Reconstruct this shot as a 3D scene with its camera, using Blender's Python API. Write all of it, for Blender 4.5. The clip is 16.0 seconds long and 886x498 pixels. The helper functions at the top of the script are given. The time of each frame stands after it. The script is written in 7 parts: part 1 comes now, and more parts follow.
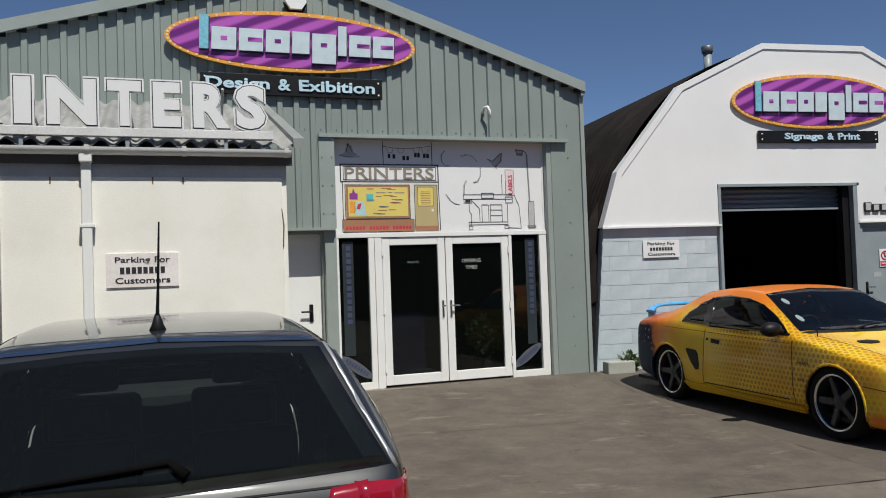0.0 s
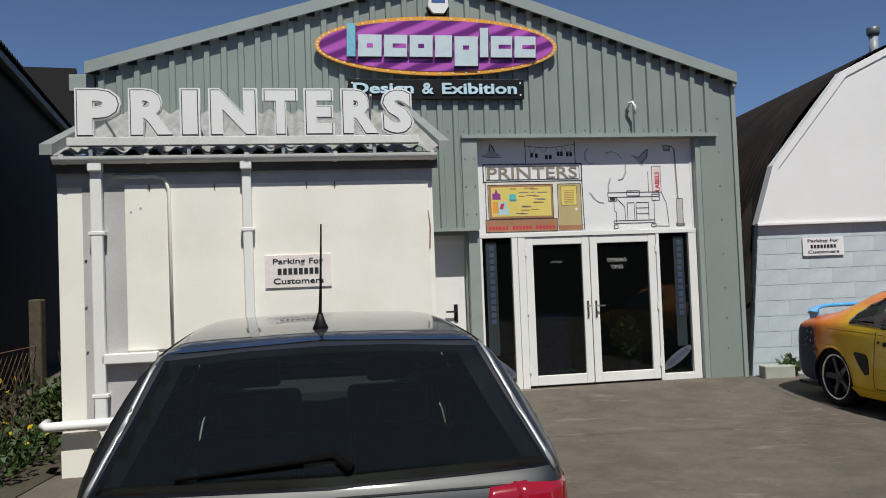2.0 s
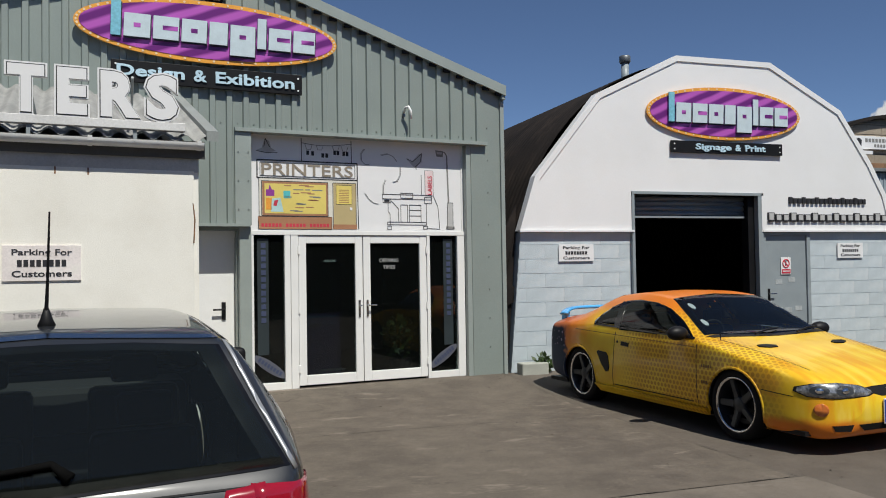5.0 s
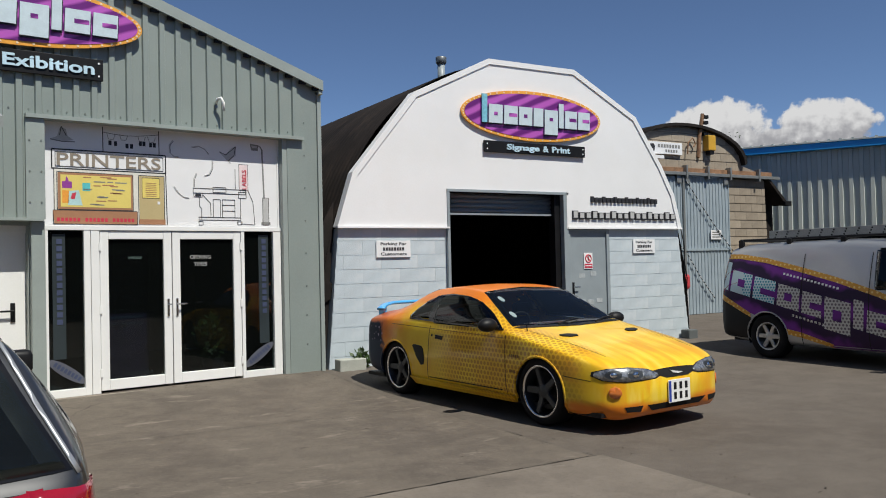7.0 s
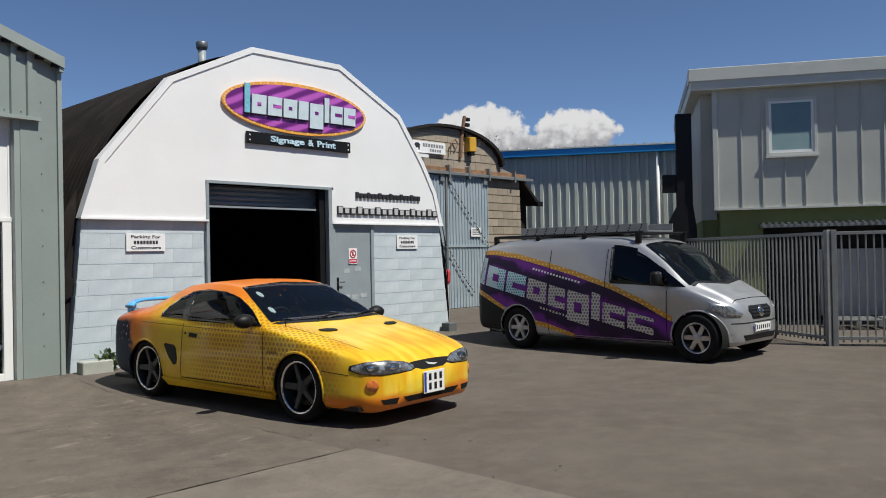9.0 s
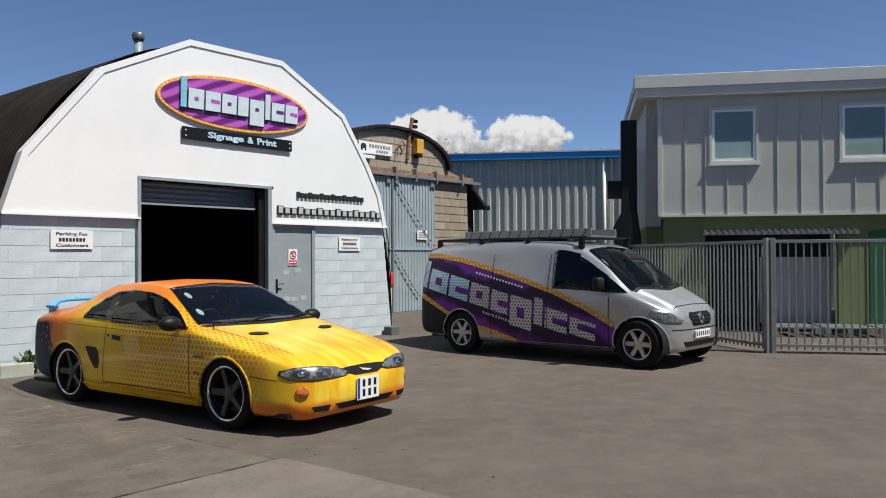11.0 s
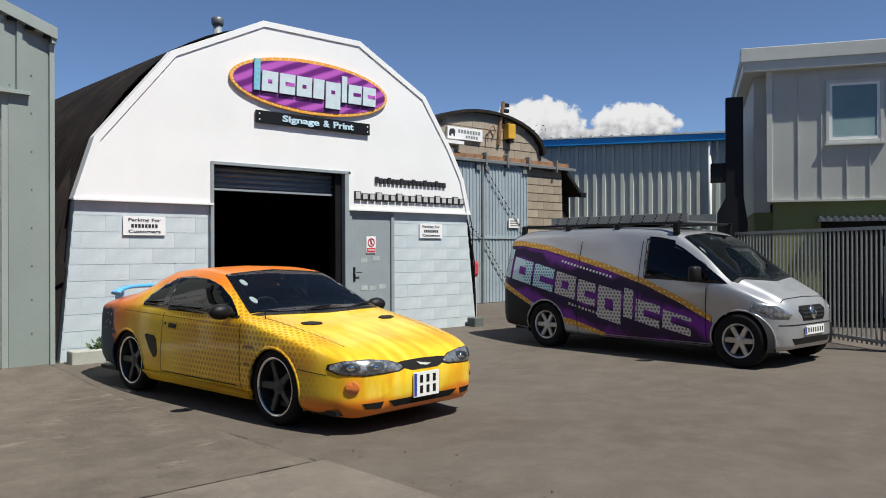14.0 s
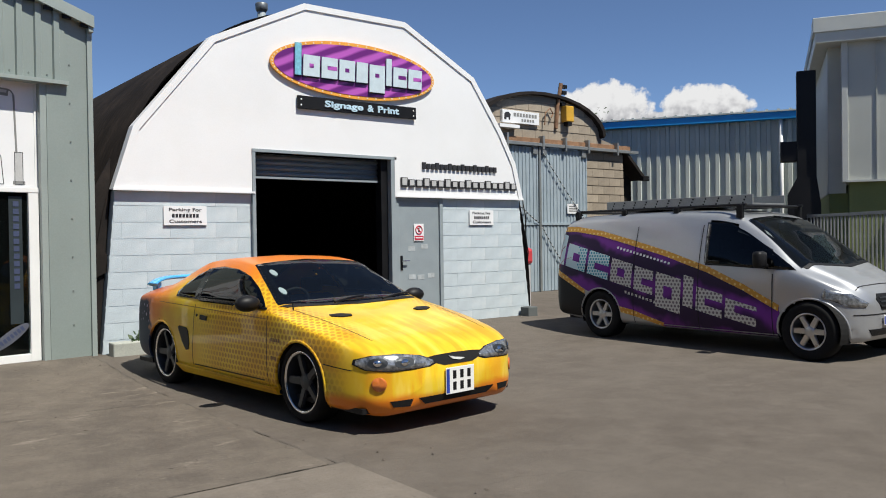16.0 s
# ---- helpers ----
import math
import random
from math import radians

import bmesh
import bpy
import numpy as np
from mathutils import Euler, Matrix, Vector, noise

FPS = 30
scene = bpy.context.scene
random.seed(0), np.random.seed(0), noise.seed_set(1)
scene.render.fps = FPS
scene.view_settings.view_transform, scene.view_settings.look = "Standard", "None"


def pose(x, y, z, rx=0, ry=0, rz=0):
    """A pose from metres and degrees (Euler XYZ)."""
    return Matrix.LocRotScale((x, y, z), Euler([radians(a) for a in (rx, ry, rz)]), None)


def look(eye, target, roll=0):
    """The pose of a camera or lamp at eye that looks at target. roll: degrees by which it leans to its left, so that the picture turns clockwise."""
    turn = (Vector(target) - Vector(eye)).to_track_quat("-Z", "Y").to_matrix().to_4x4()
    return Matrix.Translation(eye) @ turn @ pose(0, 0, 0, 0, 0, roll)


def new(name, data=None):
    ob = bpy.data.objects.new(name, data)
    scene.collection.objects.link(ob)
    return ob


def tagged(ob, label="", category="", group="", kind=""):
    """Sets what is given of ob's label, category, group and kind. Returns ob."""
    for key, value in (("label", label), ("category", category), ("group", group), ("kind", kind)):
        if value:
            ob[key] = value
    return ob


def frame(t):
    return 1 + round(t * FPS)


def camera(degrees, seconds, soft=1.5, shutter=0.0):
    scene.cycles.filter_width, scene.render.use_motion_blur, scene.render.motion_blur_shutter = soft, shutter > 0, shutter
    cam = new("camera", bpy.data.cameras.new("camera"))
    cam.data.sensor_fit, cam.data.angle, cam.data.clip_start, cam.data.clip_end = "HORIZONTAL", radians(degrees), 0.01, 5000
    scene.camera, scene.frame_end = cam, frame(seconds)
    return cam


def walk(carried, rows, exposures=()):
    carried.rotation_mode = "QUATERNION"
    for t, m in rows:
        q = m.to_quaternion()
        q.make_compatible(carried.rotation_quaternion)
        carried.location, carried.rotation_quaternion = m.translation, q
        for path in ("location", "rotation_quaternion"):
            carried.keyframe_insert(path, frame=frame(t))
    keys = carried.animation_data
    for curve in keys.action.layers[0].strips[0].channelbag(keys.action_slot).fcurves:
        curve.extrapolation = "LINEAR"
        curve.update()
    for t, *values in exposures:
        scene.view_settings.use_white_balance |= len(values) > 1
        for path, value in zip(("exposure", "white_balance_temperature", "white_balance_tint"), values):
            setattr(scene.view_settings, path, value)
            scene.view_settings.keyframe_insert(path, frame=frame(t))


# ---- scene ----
cam = camera(57.3, 16.0, 1.0)
PATH = [
    (0, (-4.64, -10.584, 1.576), (-4.206, -8.632, 1.632), -2.0),
    (0.5, (-4.652, -10.579, 1.581), (-4.303, -8.611, 1.642), -2.2),
    (1, (-4.671, -10.58, 1.581), (-4.414, -8.598, 1.649), -2.2),
    (1.5, (-4.683, -10.57, 1.58), (-4.5, -8.579, 1.651), -2.1),
    (2, (-4.695, -10.565, 1.576), (-4.599, -8.569, 1.645), -2.2),
    (2.5, (-4.697, -10.57, 1.579), (-4.653, -8.571, 1.648), -2.1),
    (3, (-4.686, -10.573, 1.579), (-4.614, -8.576, 1.648), -1.9),
    (3.5, (-4.658, -10.566, 1.582), (-4.441, -8.579, 1.651), -1.5),
    (4, (-4.634, -10.564, 1.584), (-4.26, -8.6, 1.645), -1.1),
    (6.5, (-4.527, -10.596, 1.543), (-3.611, -8.819, 1.589), -1.3),
    (7, (-4.52, -10.607, 1.543), (-3.505, -8.885, 1.582), -1.3),
    (7.5, (-4.494, -10.609, 1.539), (-3.379, -8.949, 1.569), -1.4),
    (8, (-4.436, -10.59, 1.513), (-3.186, -9.029, 1.538), -1.6),
    (8.5, (-4.426, -10.632, 1.512), (-3.059, -9.172, 1.532), -1.4),
    (9, (-4.394, -10.625, 1.522), (-2.942, -9.25, 1.54), -1.1),
    (11.5, (-4.039, -10.509, 1.512), (-2.502, -9.229, 1.542), -0.3),
    (12, (-3.918, -10.433, 1.51), (-2.386, -9.148, 1.558), -0.2),
    (12.5, (-3.819, -10.414, 1.491), (-2.342, -9.066, 1.531), -0.2),
    (13, (-3.666, -10.409, 1.486), (-2.287, -8.961, 1.521), -0.3),
    (13.5, (-3.53, -10.435, 1.47), (-2.188, -8.952, 1.488), -0.2),
    (14, (-3.401, -10.358, 1.458), (-2.044, -8.888, 1.462), -0.2),
    (14.5, (-3.273, -10.293, 1.48), (-1.915, -8.825, 1.48), -0.0),
    (15, (-3.191, -10.247, 1.463), (-1.836, -8.777, 1.449), -0.4),
    (15.5, (-3.046, -10.199, 1.464), (-1.758, -8.669, 1.438), -1.0),
    (16, (-2.905, -10.2, 1.45), (-1.674, -8.624, 1.425), -0.8),
]
walk(cam, [(t, look(eye, target, roll)) for t, eye, target, roll in PATH],
     [(0, -0.12), (4, -0.10), (7, 0.05), (9, 0.12), (11.5, 0.28), (16, 0.32)])


# ---- world and sun ----
SUN = Vector((0.20, -0.90, 1.58)).normalized()          # towards the sun
world = bpy.data.worlds.new("sky")
scene.world = world
world.use_nodes = True
wn = world.node_tree
sky = wn.nodes.new("ShaderNodeTexSky")
sky.sky_type, sky.sun_disc = "NISHITA", False
sky.sun_elevation = math.asin(SUN.z)
sky.sun_rotation = math.atan2(SUN.x, SUN.y)
sky.altitude, sky.air_density, sky.dust_density, sky.ozone_density = 4500, 1.0, 0.0, 4.0
wn.links.new(sky.outputs[0], wn.nodes["Background"].inputs[0])
wn.nodes["Background"].inputs[1].default_value = 0.095
sun = new("sun", bpy.data.lights.new("sun", "SUN"))
sun.data.energy, sun.data.angle, sun.data.color = 4.9, radians(0.53), (1.0, 0.975, 0.89)
sun.matrix_world = look(SUN * 60, (0, 0, 0))

# ---- materials ----
def mat(name, color, rough=0.6, metal=0.0, vary=0.12, scale=3.0, grain=60.0, bump=0.0, bump_scale=120.0,
        tint=None, coat=0.0, spec=0.5, piece=0.0, stain=None, stain_amt=0.0, stain_scale=0.8):
    """A surface with slow variation, fine grain, relief and optional stains of a second colour."""
    m = bpy.data.materials.new(name)
    m.use_nodes = True
    nt = m.node_tree
    b = nt.nodes["Principled BSDF"]
    b.inputs["Roughness"].default_value = rough
    b.inputs["Metallic"].default_value = metal
    b.inputs["Coat Weight"].default_value = coat
    b.inputs["Coat Roughness"].default_value = 0.05
    b.inputs["Specular IOR Level"].default_value = spec
    tc = nt.nodes.new("ShaderNodeTexCoord")
    n1 = nt.nodes.new("ShaderNodeTexNoise")
    n1.inputs["Scale"].default_value, n1.inputs["Detail"].default_value = scale, 6
    if bump >= 0.3:                       # rough ground: stronger small mottling
        n1.inputs["Detail"].default_value, n1.inputs["Roughness"].default_value = 11, 0.66
    n2 = nt.nodes.new("ShaderNodeTexNoise")
    n2.inputs["Scale"].default_value, n2.inputs["Detail"].default_value = grain, 3
    for n in (n1, n2):
        nt.links.new(tc.outputs["Object"], n.inputs["Vector"])
    r1 = nt.nodes.new("ShaderNodeMapRange")
    r1.inputs["From Min"].default_value, r1.inputs["From Max"].default_value = 0.3, 0.7
    r1.inputs["To Min"].default_value, r1.inputs["To Max"].default_value = 1 - vary, 1 + vary
    nt.links.new(n1.outputs[0], r1.inputs[0])
    r2 = nt.nodes.new("ShaderNodeMapRange")
    r2.inputs["From Min"].default_value, r2.inputs["From Max"].default_value = 0.3, 0.7
    r2.inputs["To Min"].default_value, r2.inputs["To Max"].default_value = 1 - vary * 0.6, 1 + vary * 0.6
    nt.links.new(n2.outputs[0], r2.inputs[0])
    mu = nt.nodes.new("ShaderNodeMath")
    mu.operation = "MULTIPLY"
    nt.links.new(r1.outputs[0], mu.inputs[0])
    nt.links.new(r2.outputs[0], mu.inputs[1])
    fac = mu
    if piece:
        oi = nt.nodes.new("ShaderNodeObjectInfo")
        r3 = nt.nodes.new("ShaderNodeMapRange")
        r3.inputs["To Min"].default_value, r3.inputs["To Max"].default_value = 1 - piece, 1 + piece
        nt.links.new(oi.outputs["Random"], r3.inputs[0])
        fac = nt.nodes.new("ShaderNodeMath")
        fac.operation = "MULTIPLY"
        nt.links.new(mu.outputs[0], fac.inputs[0])
        nt.links.new(r3.outputs[0], fac.inputs[1])
    mix = nt.nodes.new("ShaderNodeVectorMath")
    mix.operation = "SCALE"
    mix.inputs[0].default_value = color
    nt.links.new(fac.outputs[0], mix.inputs["Scale"])
    out = mix.outputs[0]
    if stain:
        n3 = nt.nodes.new("ShaderNodeTexNoise")
        n3.inputs["Scale"].default_value, n3.inputs["Detail"].default_value = stain_scale, 8
        n3.inputs["Roughness"].default_value = 0.65
        nt.links.new(tc.outputs["Object"], n3.inputs["Vector"])
        r4 = nt.nodes.new("ShaderNodeMapRange")
        r4.inputs["From Min"].default_value, r4.inputs["From Max"].default_value = 0.5, 0.72
        r4.inputs["To Max"].default_value = stain_amt
        nt.links.new(n3.outputs[0], r4.inputs[0])
        sm = nt.nodes.new("ShaderNodeMix")
        sm.data_type = "RGBA"
        sm.inputs[7].default_value = (*stain, 1)
        nt.links.new(r4.outputs[0], sm.inputs[0])
        nt.links.new(out, sm.inputs[6])
        out = sm.outputs[2]
    nt.links.new(out, b.inputs["Base Color"])
    rr = nt.nodes.new("ShaderNodeMapRange")
    rr.inputs["To Min"].default_value, rr.inputs["To Max"].default_value = max(0.0, rough - 0.08), min(1.0, rough + 0.08)
    nt.links.new(n1.outputs[0], rr.inputs[0])
    nt.links.new(rr.outputs[0], b.inputs["Roughness"])
    if bump:
        n4 = nt.nodes.new("ShaderNodeTexNoise")
        n4.inputs["Scale"].default_value, n4.inputs["Detail"].default_value = bump_scale, 4
        nt.links.new(tc.outputs["Object"], n4.inputs["Vector"])
        bp = nt.nodes.new("ShaderNodeBump")
        bp.inputs["Strength"].default_value, bp.inputs["Distance"].default_value = bump, 0.01
        nt.links.new(n4.outputs[0], bp.inputs["Height"])
        nt.links.new(bp.outputs[0], b.inputs["Normal"])
    return m


def glass(name, color=(0.9, 0.95, 0.95), rough=0.0, dust=0.0):
    """A thin pane: clear transmission under a Fresnel gloss."""
    m = bpy.data.materials.new(name)
    m.use_nodes = True
    nt = m.node_tree
    nt.nodes.remove(nt.nodes["Principled BSDF"])
    t = nt.nodes.new("ShaderNodeBsdfTransparent")
    t.inputs[0].default_value = (*color, 1)
    g = nt.nodes.new("ShaderNodeBsdfGlossy")
    g.inputs["Roughness"].default_value = rough
    f = nt.nodes.new("ShaderNodeFresnel")
    f.inputs["IOR"].default_value = 1.5
    x = nt.nodes.new("ShaderNodeMixShader")
    nt.links.new(f.outputs[0], x.inputs[0])
    clear = t.outputs[0]
    if dust:                              # a thin film of road dust
        d = nt.nodes.new("ShaderNodeBsdfDiffuse")
        d.inputs[0].default_value = (0.36, 0.42, 0.39, 1)
        f2 = nt.nodes.new("ShaderNodeMixShader")
        f2.inputs[0].default_value = dust
        nt.links.new(t.outputs[0], f2.inputs[1])
        nt.links.new(d.outputs[0], f2.inputs[2])
        clear = f2.outputs[0]
    nt.links.new(clear, x.inputs[1])
    nt.links.new(g.outputs[0], x.inputs[2])
    nt.links.new(x.outputs[0], nt.nodes["Material Output"].inputs[0])
    return m


GREY_CLAD = mat("grey_green_cladding", (0.245, 0.285, 0.265), 0.45, vary=0.06, scale=1.2, stain=(0.30, 0.33, 0.31), stain_amt=0.4)
GREY_TRIM = mat("grey_green_trim", (0.30, 0.34, 0.32), 0.4, vary=0.06)
ROOF_GREY = mat("roof_sheet_grey", (0.26, 0.28, 0.27), 0.5, vary=0.1)
WHITE_WALL = mat("white_painted_render", (0.86, 0.84, 0.77), 0.75, vary=0.035, scale=1.5, bump=0.15, stain=(0.66, 0.61, 0.52), stain_amt=0.3, stain_scale=1.3)
GREY_PATCH = mat("mottled_grey", (0.47, 0.46, 0.46), 0.8, vary=0.08, bump=0.2, stain=(0.34, 0.33, 0.33), stain_amt=0.4)
WHITE_PVC = mat("white_upvc", (0.82, 0.82, 0.80), 0.35, vary=0.03)
WHITE_SIGN = mat("white_sign_face", (0.80, 0.80, 0.80), 0.4, vary=0.02)
GABLE_WHITE = mat("white_gable_paint", (0.80, 0.80, 0.80), 0.5, vary=0.03, scale=0.9, stain=(0.72, 0.71, 0.68), stain_amt=0.3)
BLOCK_BLUE = mat("pale_blue_grey_block_paint", (0.50, 0.565, 0.60), 0.75, vary=0.06, scale=4.0, bump=0.25, bump_scale=60, piece=0.02, stain=(0.66, 0.685, 0.69), stain_amt=0.7, stain_scale=2.6)
MORTAR = mat("painted_mortar", (0.49, 0.552, 0.585), 0.85, vary=0.1)
BLACK_HULL = mat("tarred_corrugated_steel", (0.015, 0.0115, 0.010), 0.8, vary=0.35, scale=1.5, spec=0.25, stain=(0.042, 0.030, 0.024), stain_amt=0.6, stain_scale=2.5)
STEEL_GREY = mat("grey_steel_paint", (0.27, 0.31, 0.33), 0.45, vary=0.06, stain=(0.36, 0.39, 0.40), stain_amt=0.4)
SHUTTER = mat("roller_shutter_steel", (0.20, 0.24, 0.27), 0.4, metal=0.3, vary=0.08)
# near-black colour that stands for shade inside rooms and openings
ROOM_SHADE = mat("near_black_room_shade", (0.02, 0.02, 0.02), 0.9, vary=0.2)
def yard_mat(name, base, pale, dark, crack=0.0, streak=0.5):
    """Worn ground: mottled at four scales, pale scoured patches, dark specks and hairline cracks."""
    m = bpy.data.materials.new(name)
    m.use_nodes = True
    nt = m.node_tree
    b = nt.nodes["Principled BSDF"]
    b.inputs["Roughness"].default_value = 0.88
    b.inputs["Specular IOR Level"].default_value = 0.3
    tc = nt.nodes.new("ShaderNodeTexCoord")

    def field(scale, detail, rough, stretch=(1, 1, 1)):
        mp = nt.nodes.new("ShaderNodeMapping")
        mp.inputs["Scale"].default_value = stretch
        nt.links.new(tc.outputs["Object"], mp.inputs["Vector"])
        n = nt.nodes.new("ShaderNodeTexNoise")
        for k, v in (("Scale", scale), ("Detail", detail), ("Roughness", rough)):
            n.inputs[k].default_value = v
        nt.links.new(mp.outputs[0], n.inputs["Vector"])
        return n.outputs[0]

    def span(fac, lo, hi, to0, to1):
        r = nt.nodes.new("ShaderNodeMapRange")
        for i, v in enumerate((lo, hi, to0, to1)):
            r.inputs[i + 1].default_value = v
        nt.links.new(fac, r.inputs[0])
        return r.outputs[0]

    def mixed(fac, a, c):
        x = nt.nodes.new("ShaderNodeMix")
        x.data_type = "RGBA"
        nt.links.new(fac, x.inputs[0])
        for i, v in ((6, a), (7, c)):
            if isinstance(v, tuple):
                x.inputs[i].default_value = (*v, 1)
            else:
                nt.links.new(v, x.inputs[i])
        return x.outputs[2]

    big, mid, grit = field(0.55, 9, 0.62), field(2.6, 10, 0.72), field(42, 4, 0.7)
    col = mixed(span(big, 0.36, 0.66, 0, 1), dark, base)
    col = mixed(span(mid, 0.42, 0.70, 0, 0.7), col, tuple(v * 1.28 for v in base))
    col = mixed(span(field(1.1, 9, 0.72, (1.0, 2.6, 1)), 0.585, 0.66, 0, streak), col, pale)
    col = mixed(span(field(0.28, 5, 0.6, (0.5, 1.3, 1)), 0.54, 0.70, 0, 0.45), col, dark)
    col = mixed(span(grit, 0.60, 0.72, 0, 0.55), col, pale)
    col = mixed(span(grit, 0.40, 0.28, 0, 0.65), col, tuple(v * 0.45 for v in dark))
    if crack:
        wob = nt.nodes.new("ShaderNodeTexNoise")
        wob.inputs["Scale"].default_value, wob.inputs["Detail"].default_value = 1.6, 6
        nt.links.new(tc.outputs["Object"], wob.inputs["Vector"])
        add = nt.nodes.new("ShaderNodeVectorMath")
        add.operation = "MULTIPLY_ADD"
        add.inputs[1].default_value = (0.9, 0.9, 0)
        nt.links.new(wob.outputs[1], add.inputs[0])
        nt.links.new(tc.outputs["Object"], add.inputs[2])
        vo = nt.nodes.new("ShaderNodeTexVoronoi")
        vo.feature = "DISTANCE_TO_EDGE"
        vo.inputs["Scale"].default_value = 0.42
        nt.links.new(add.outputs[0], vo.inputs["Vector"])
        line = span(vo.outputs["Distance"], 0.0, 0.0045, 1, 0)
        gate = span(field(0.6, 3, 0.5), 0.50, 0.60, 0, crack)
        mu = nt.nodes.new("ShaderNodeMath")
        mu.operation = "MULTIPLY"
        nt.links.new(line, mu.inputs[0])
        nt.links.new(gate, mu.inputs[1])
        col = mixed(mu.outputs[0], col, tuple(v * 0.35 for v in dark))
    nt.links.new(col, b.inputs["Base Color"])
    bp = nt.nodes.new("ShaderNodeBump")
    bp.inputs["Strength"].default_value, bp.inputs["Distance"].default_value = 0.45, 0.012
    nt.links.new(field(70, 6, 0.7), bp.inputs["Height"])
    nt.links.new(bp.outputs[0], b.inputs["Normal"])
    return m


CONCRETE = yard_mat("yard_concrete", (0.138, 0.116, 0.093), (0.238, 0.201, 0.164), (0.090, 0.075, 0.062), 0.8, 0.7)
ASPHALT = yard_mat("worn_grey_asphalt", (0.119, 0.101, 0.084), (0.164, 0.140, 0.117), (0.092, 0.076, 0.062), 0.25, 0.35)
PALE_SLAB = yard_mat("pale_yard_slab", (0.171, 0.146, 0.120), (0.230, 0.198, 0.164), (0.122, 0.103, 0.085), 0.5, 0.5)
CRACK = mat("dark_joint_filler", (0.075, 0.066, 0.056), 0.9, vary=0.2)
BLOCK_TAN = mat("bare_tan_blockwork", (0.33, 0.275, 0.21), 0.9, vary=0.15, bump=0.3, bump_scale=50, piece=0.14)
MORTAR_TAN = mat("tan_mortar", (0.24, 0.205, 0.165), 0.9, vary=0.1)
SHED_BLUE = mat("faded_blue_grey_doors", (0.30, 0.36, 0.40), 0.6, vary=0.08, stain=(0.38, 0.42, 0.44), stain_amt=0.5)
RUST = mat("rusty_steel", (0.24, 0.13, 0.07), 0.85, vary=0.3, scale=8)
CLAD_ZINC = mat("zinc_grey_cladding", (0.465, 0.475, 0.43), 0.55, vary=0.07, scale=1.0, stain=(0.40, 0.41, 0.37), stain_amt=0.5)
FASCIA = mat("light_grey_fascia", (0.53, 0.54, 0.50), 0.5, vary=0.05)
GREEN_RENDER = mat("olive_green_render", (0.17, 0.20, 0.075), 0.85, vary=0.08)
GALV = mat("galvanised_steel", (0.29, 0.30, 0.295), 0.45, metal=0.5, vary=0.12, scale=6)
MILL_GREY = mat("pale_metal_cladding", (0.52, 0.555, 0.52), 0.75, vary=0.08, scale=1.0, spec=0.2)
BLUE_TRIM = mat("bright_blue_trim", (0.015, 0.30, 0.70), 0.4, vary=0.05)
BLACK = mat("black_paint", (0.009, 0.009, 0.010), 0.5, vary=0.2, spec=0.25)
RUBBER = mat("black_rubber", (0.012, 0.012, 0.012), 0.85, vary=0.2, spec=0.2)
BARK = mat("weathered_post_timber", (0.085, 0.068, 0.048), 0.9, vary=0.3, scale=12, bump=0.5)
CHROME_T = mat("satin_chrome", (0.62, 0.62, 0.62), 0.22, metal=1.0, vary=0.04)
GUN_T = mat("dark_flue_metal", (0.16, 0.17, 0.175), 0.45, metal=0.5, vary=0.1)
PANE = glass("window_pane")
TINT = glass("tinted_pane", (0.30, 0.36, 0.36), dust=0.006)
DARK_TINT = glass("dark_tinted_pane", (0.10, 0.12, 0.13))
REAR_TINT = glass("green_tinted_pane", (0.46, 0.56, 0.52), dust=0.014)


# ---- building helpers ----
def part(name, bm, material, parent, label="", smooth=False, m=None):
    """Links a bmesh as one mesh object under a thing or a part."""
    bmesh.ops.recalc_face_normals(bm, faces=bm.faces)
    me = bpy.data.meshes.new(name)
    bm.to_mesh(me)
    bm.free()
    return part_mesh(name, me, material, parent, label, smooth, m)


def part_mesh(name, me, material, parent, label="", smooth=False, m=None):
    if material is not None and not me.materials:
        me.materials.append(material)
    if smooth:
        for p in me.polygons:
            p.use_smooth = True
    ob = new(name, me)
    if parent is not None:
        ob.parent = parent
    if m is not None:
        ob.matrix_basis = m
    return tagged(ob, label)


def thing(name, m, label, category, group="", kind=""):
    return_ob = new(name)
    return_ob.matrix_basis = m
    return_ob.empty_display_size = 0.1
    return tagged(return_ob, label, category, group, kind)


def box(bm, x0, x1, y0, y1, z0, z1, bevel=0.0):
    vs = [bm.verts.new((x, y, z)) for x in (x0, x1) for y in (y0, y1) for z in (z0, z1)]
    fs = [bm.faces.new([vs[i] for i in f]) for f in ((0, 1, 3, 2), (4, 6, 7, 5), (0, 4, 5, 1), (2, 3, 7, 6), (0, 2, 6, 4), (1, 5, 7, 3))]
    if bevel:
        es = list({e for f in fs for e in f.edges})
        bmesh.ops.bevel(bm, geom=es, offset=bevel, segments=2, affect="EDGES", profile=0.5)
    return bm


def boxm(x0, x1, y0, y1, z0, z1, bevel=0.0):
    return box(bmesh.new(), x0, x1, y0, y1, z0, z1, bevel)


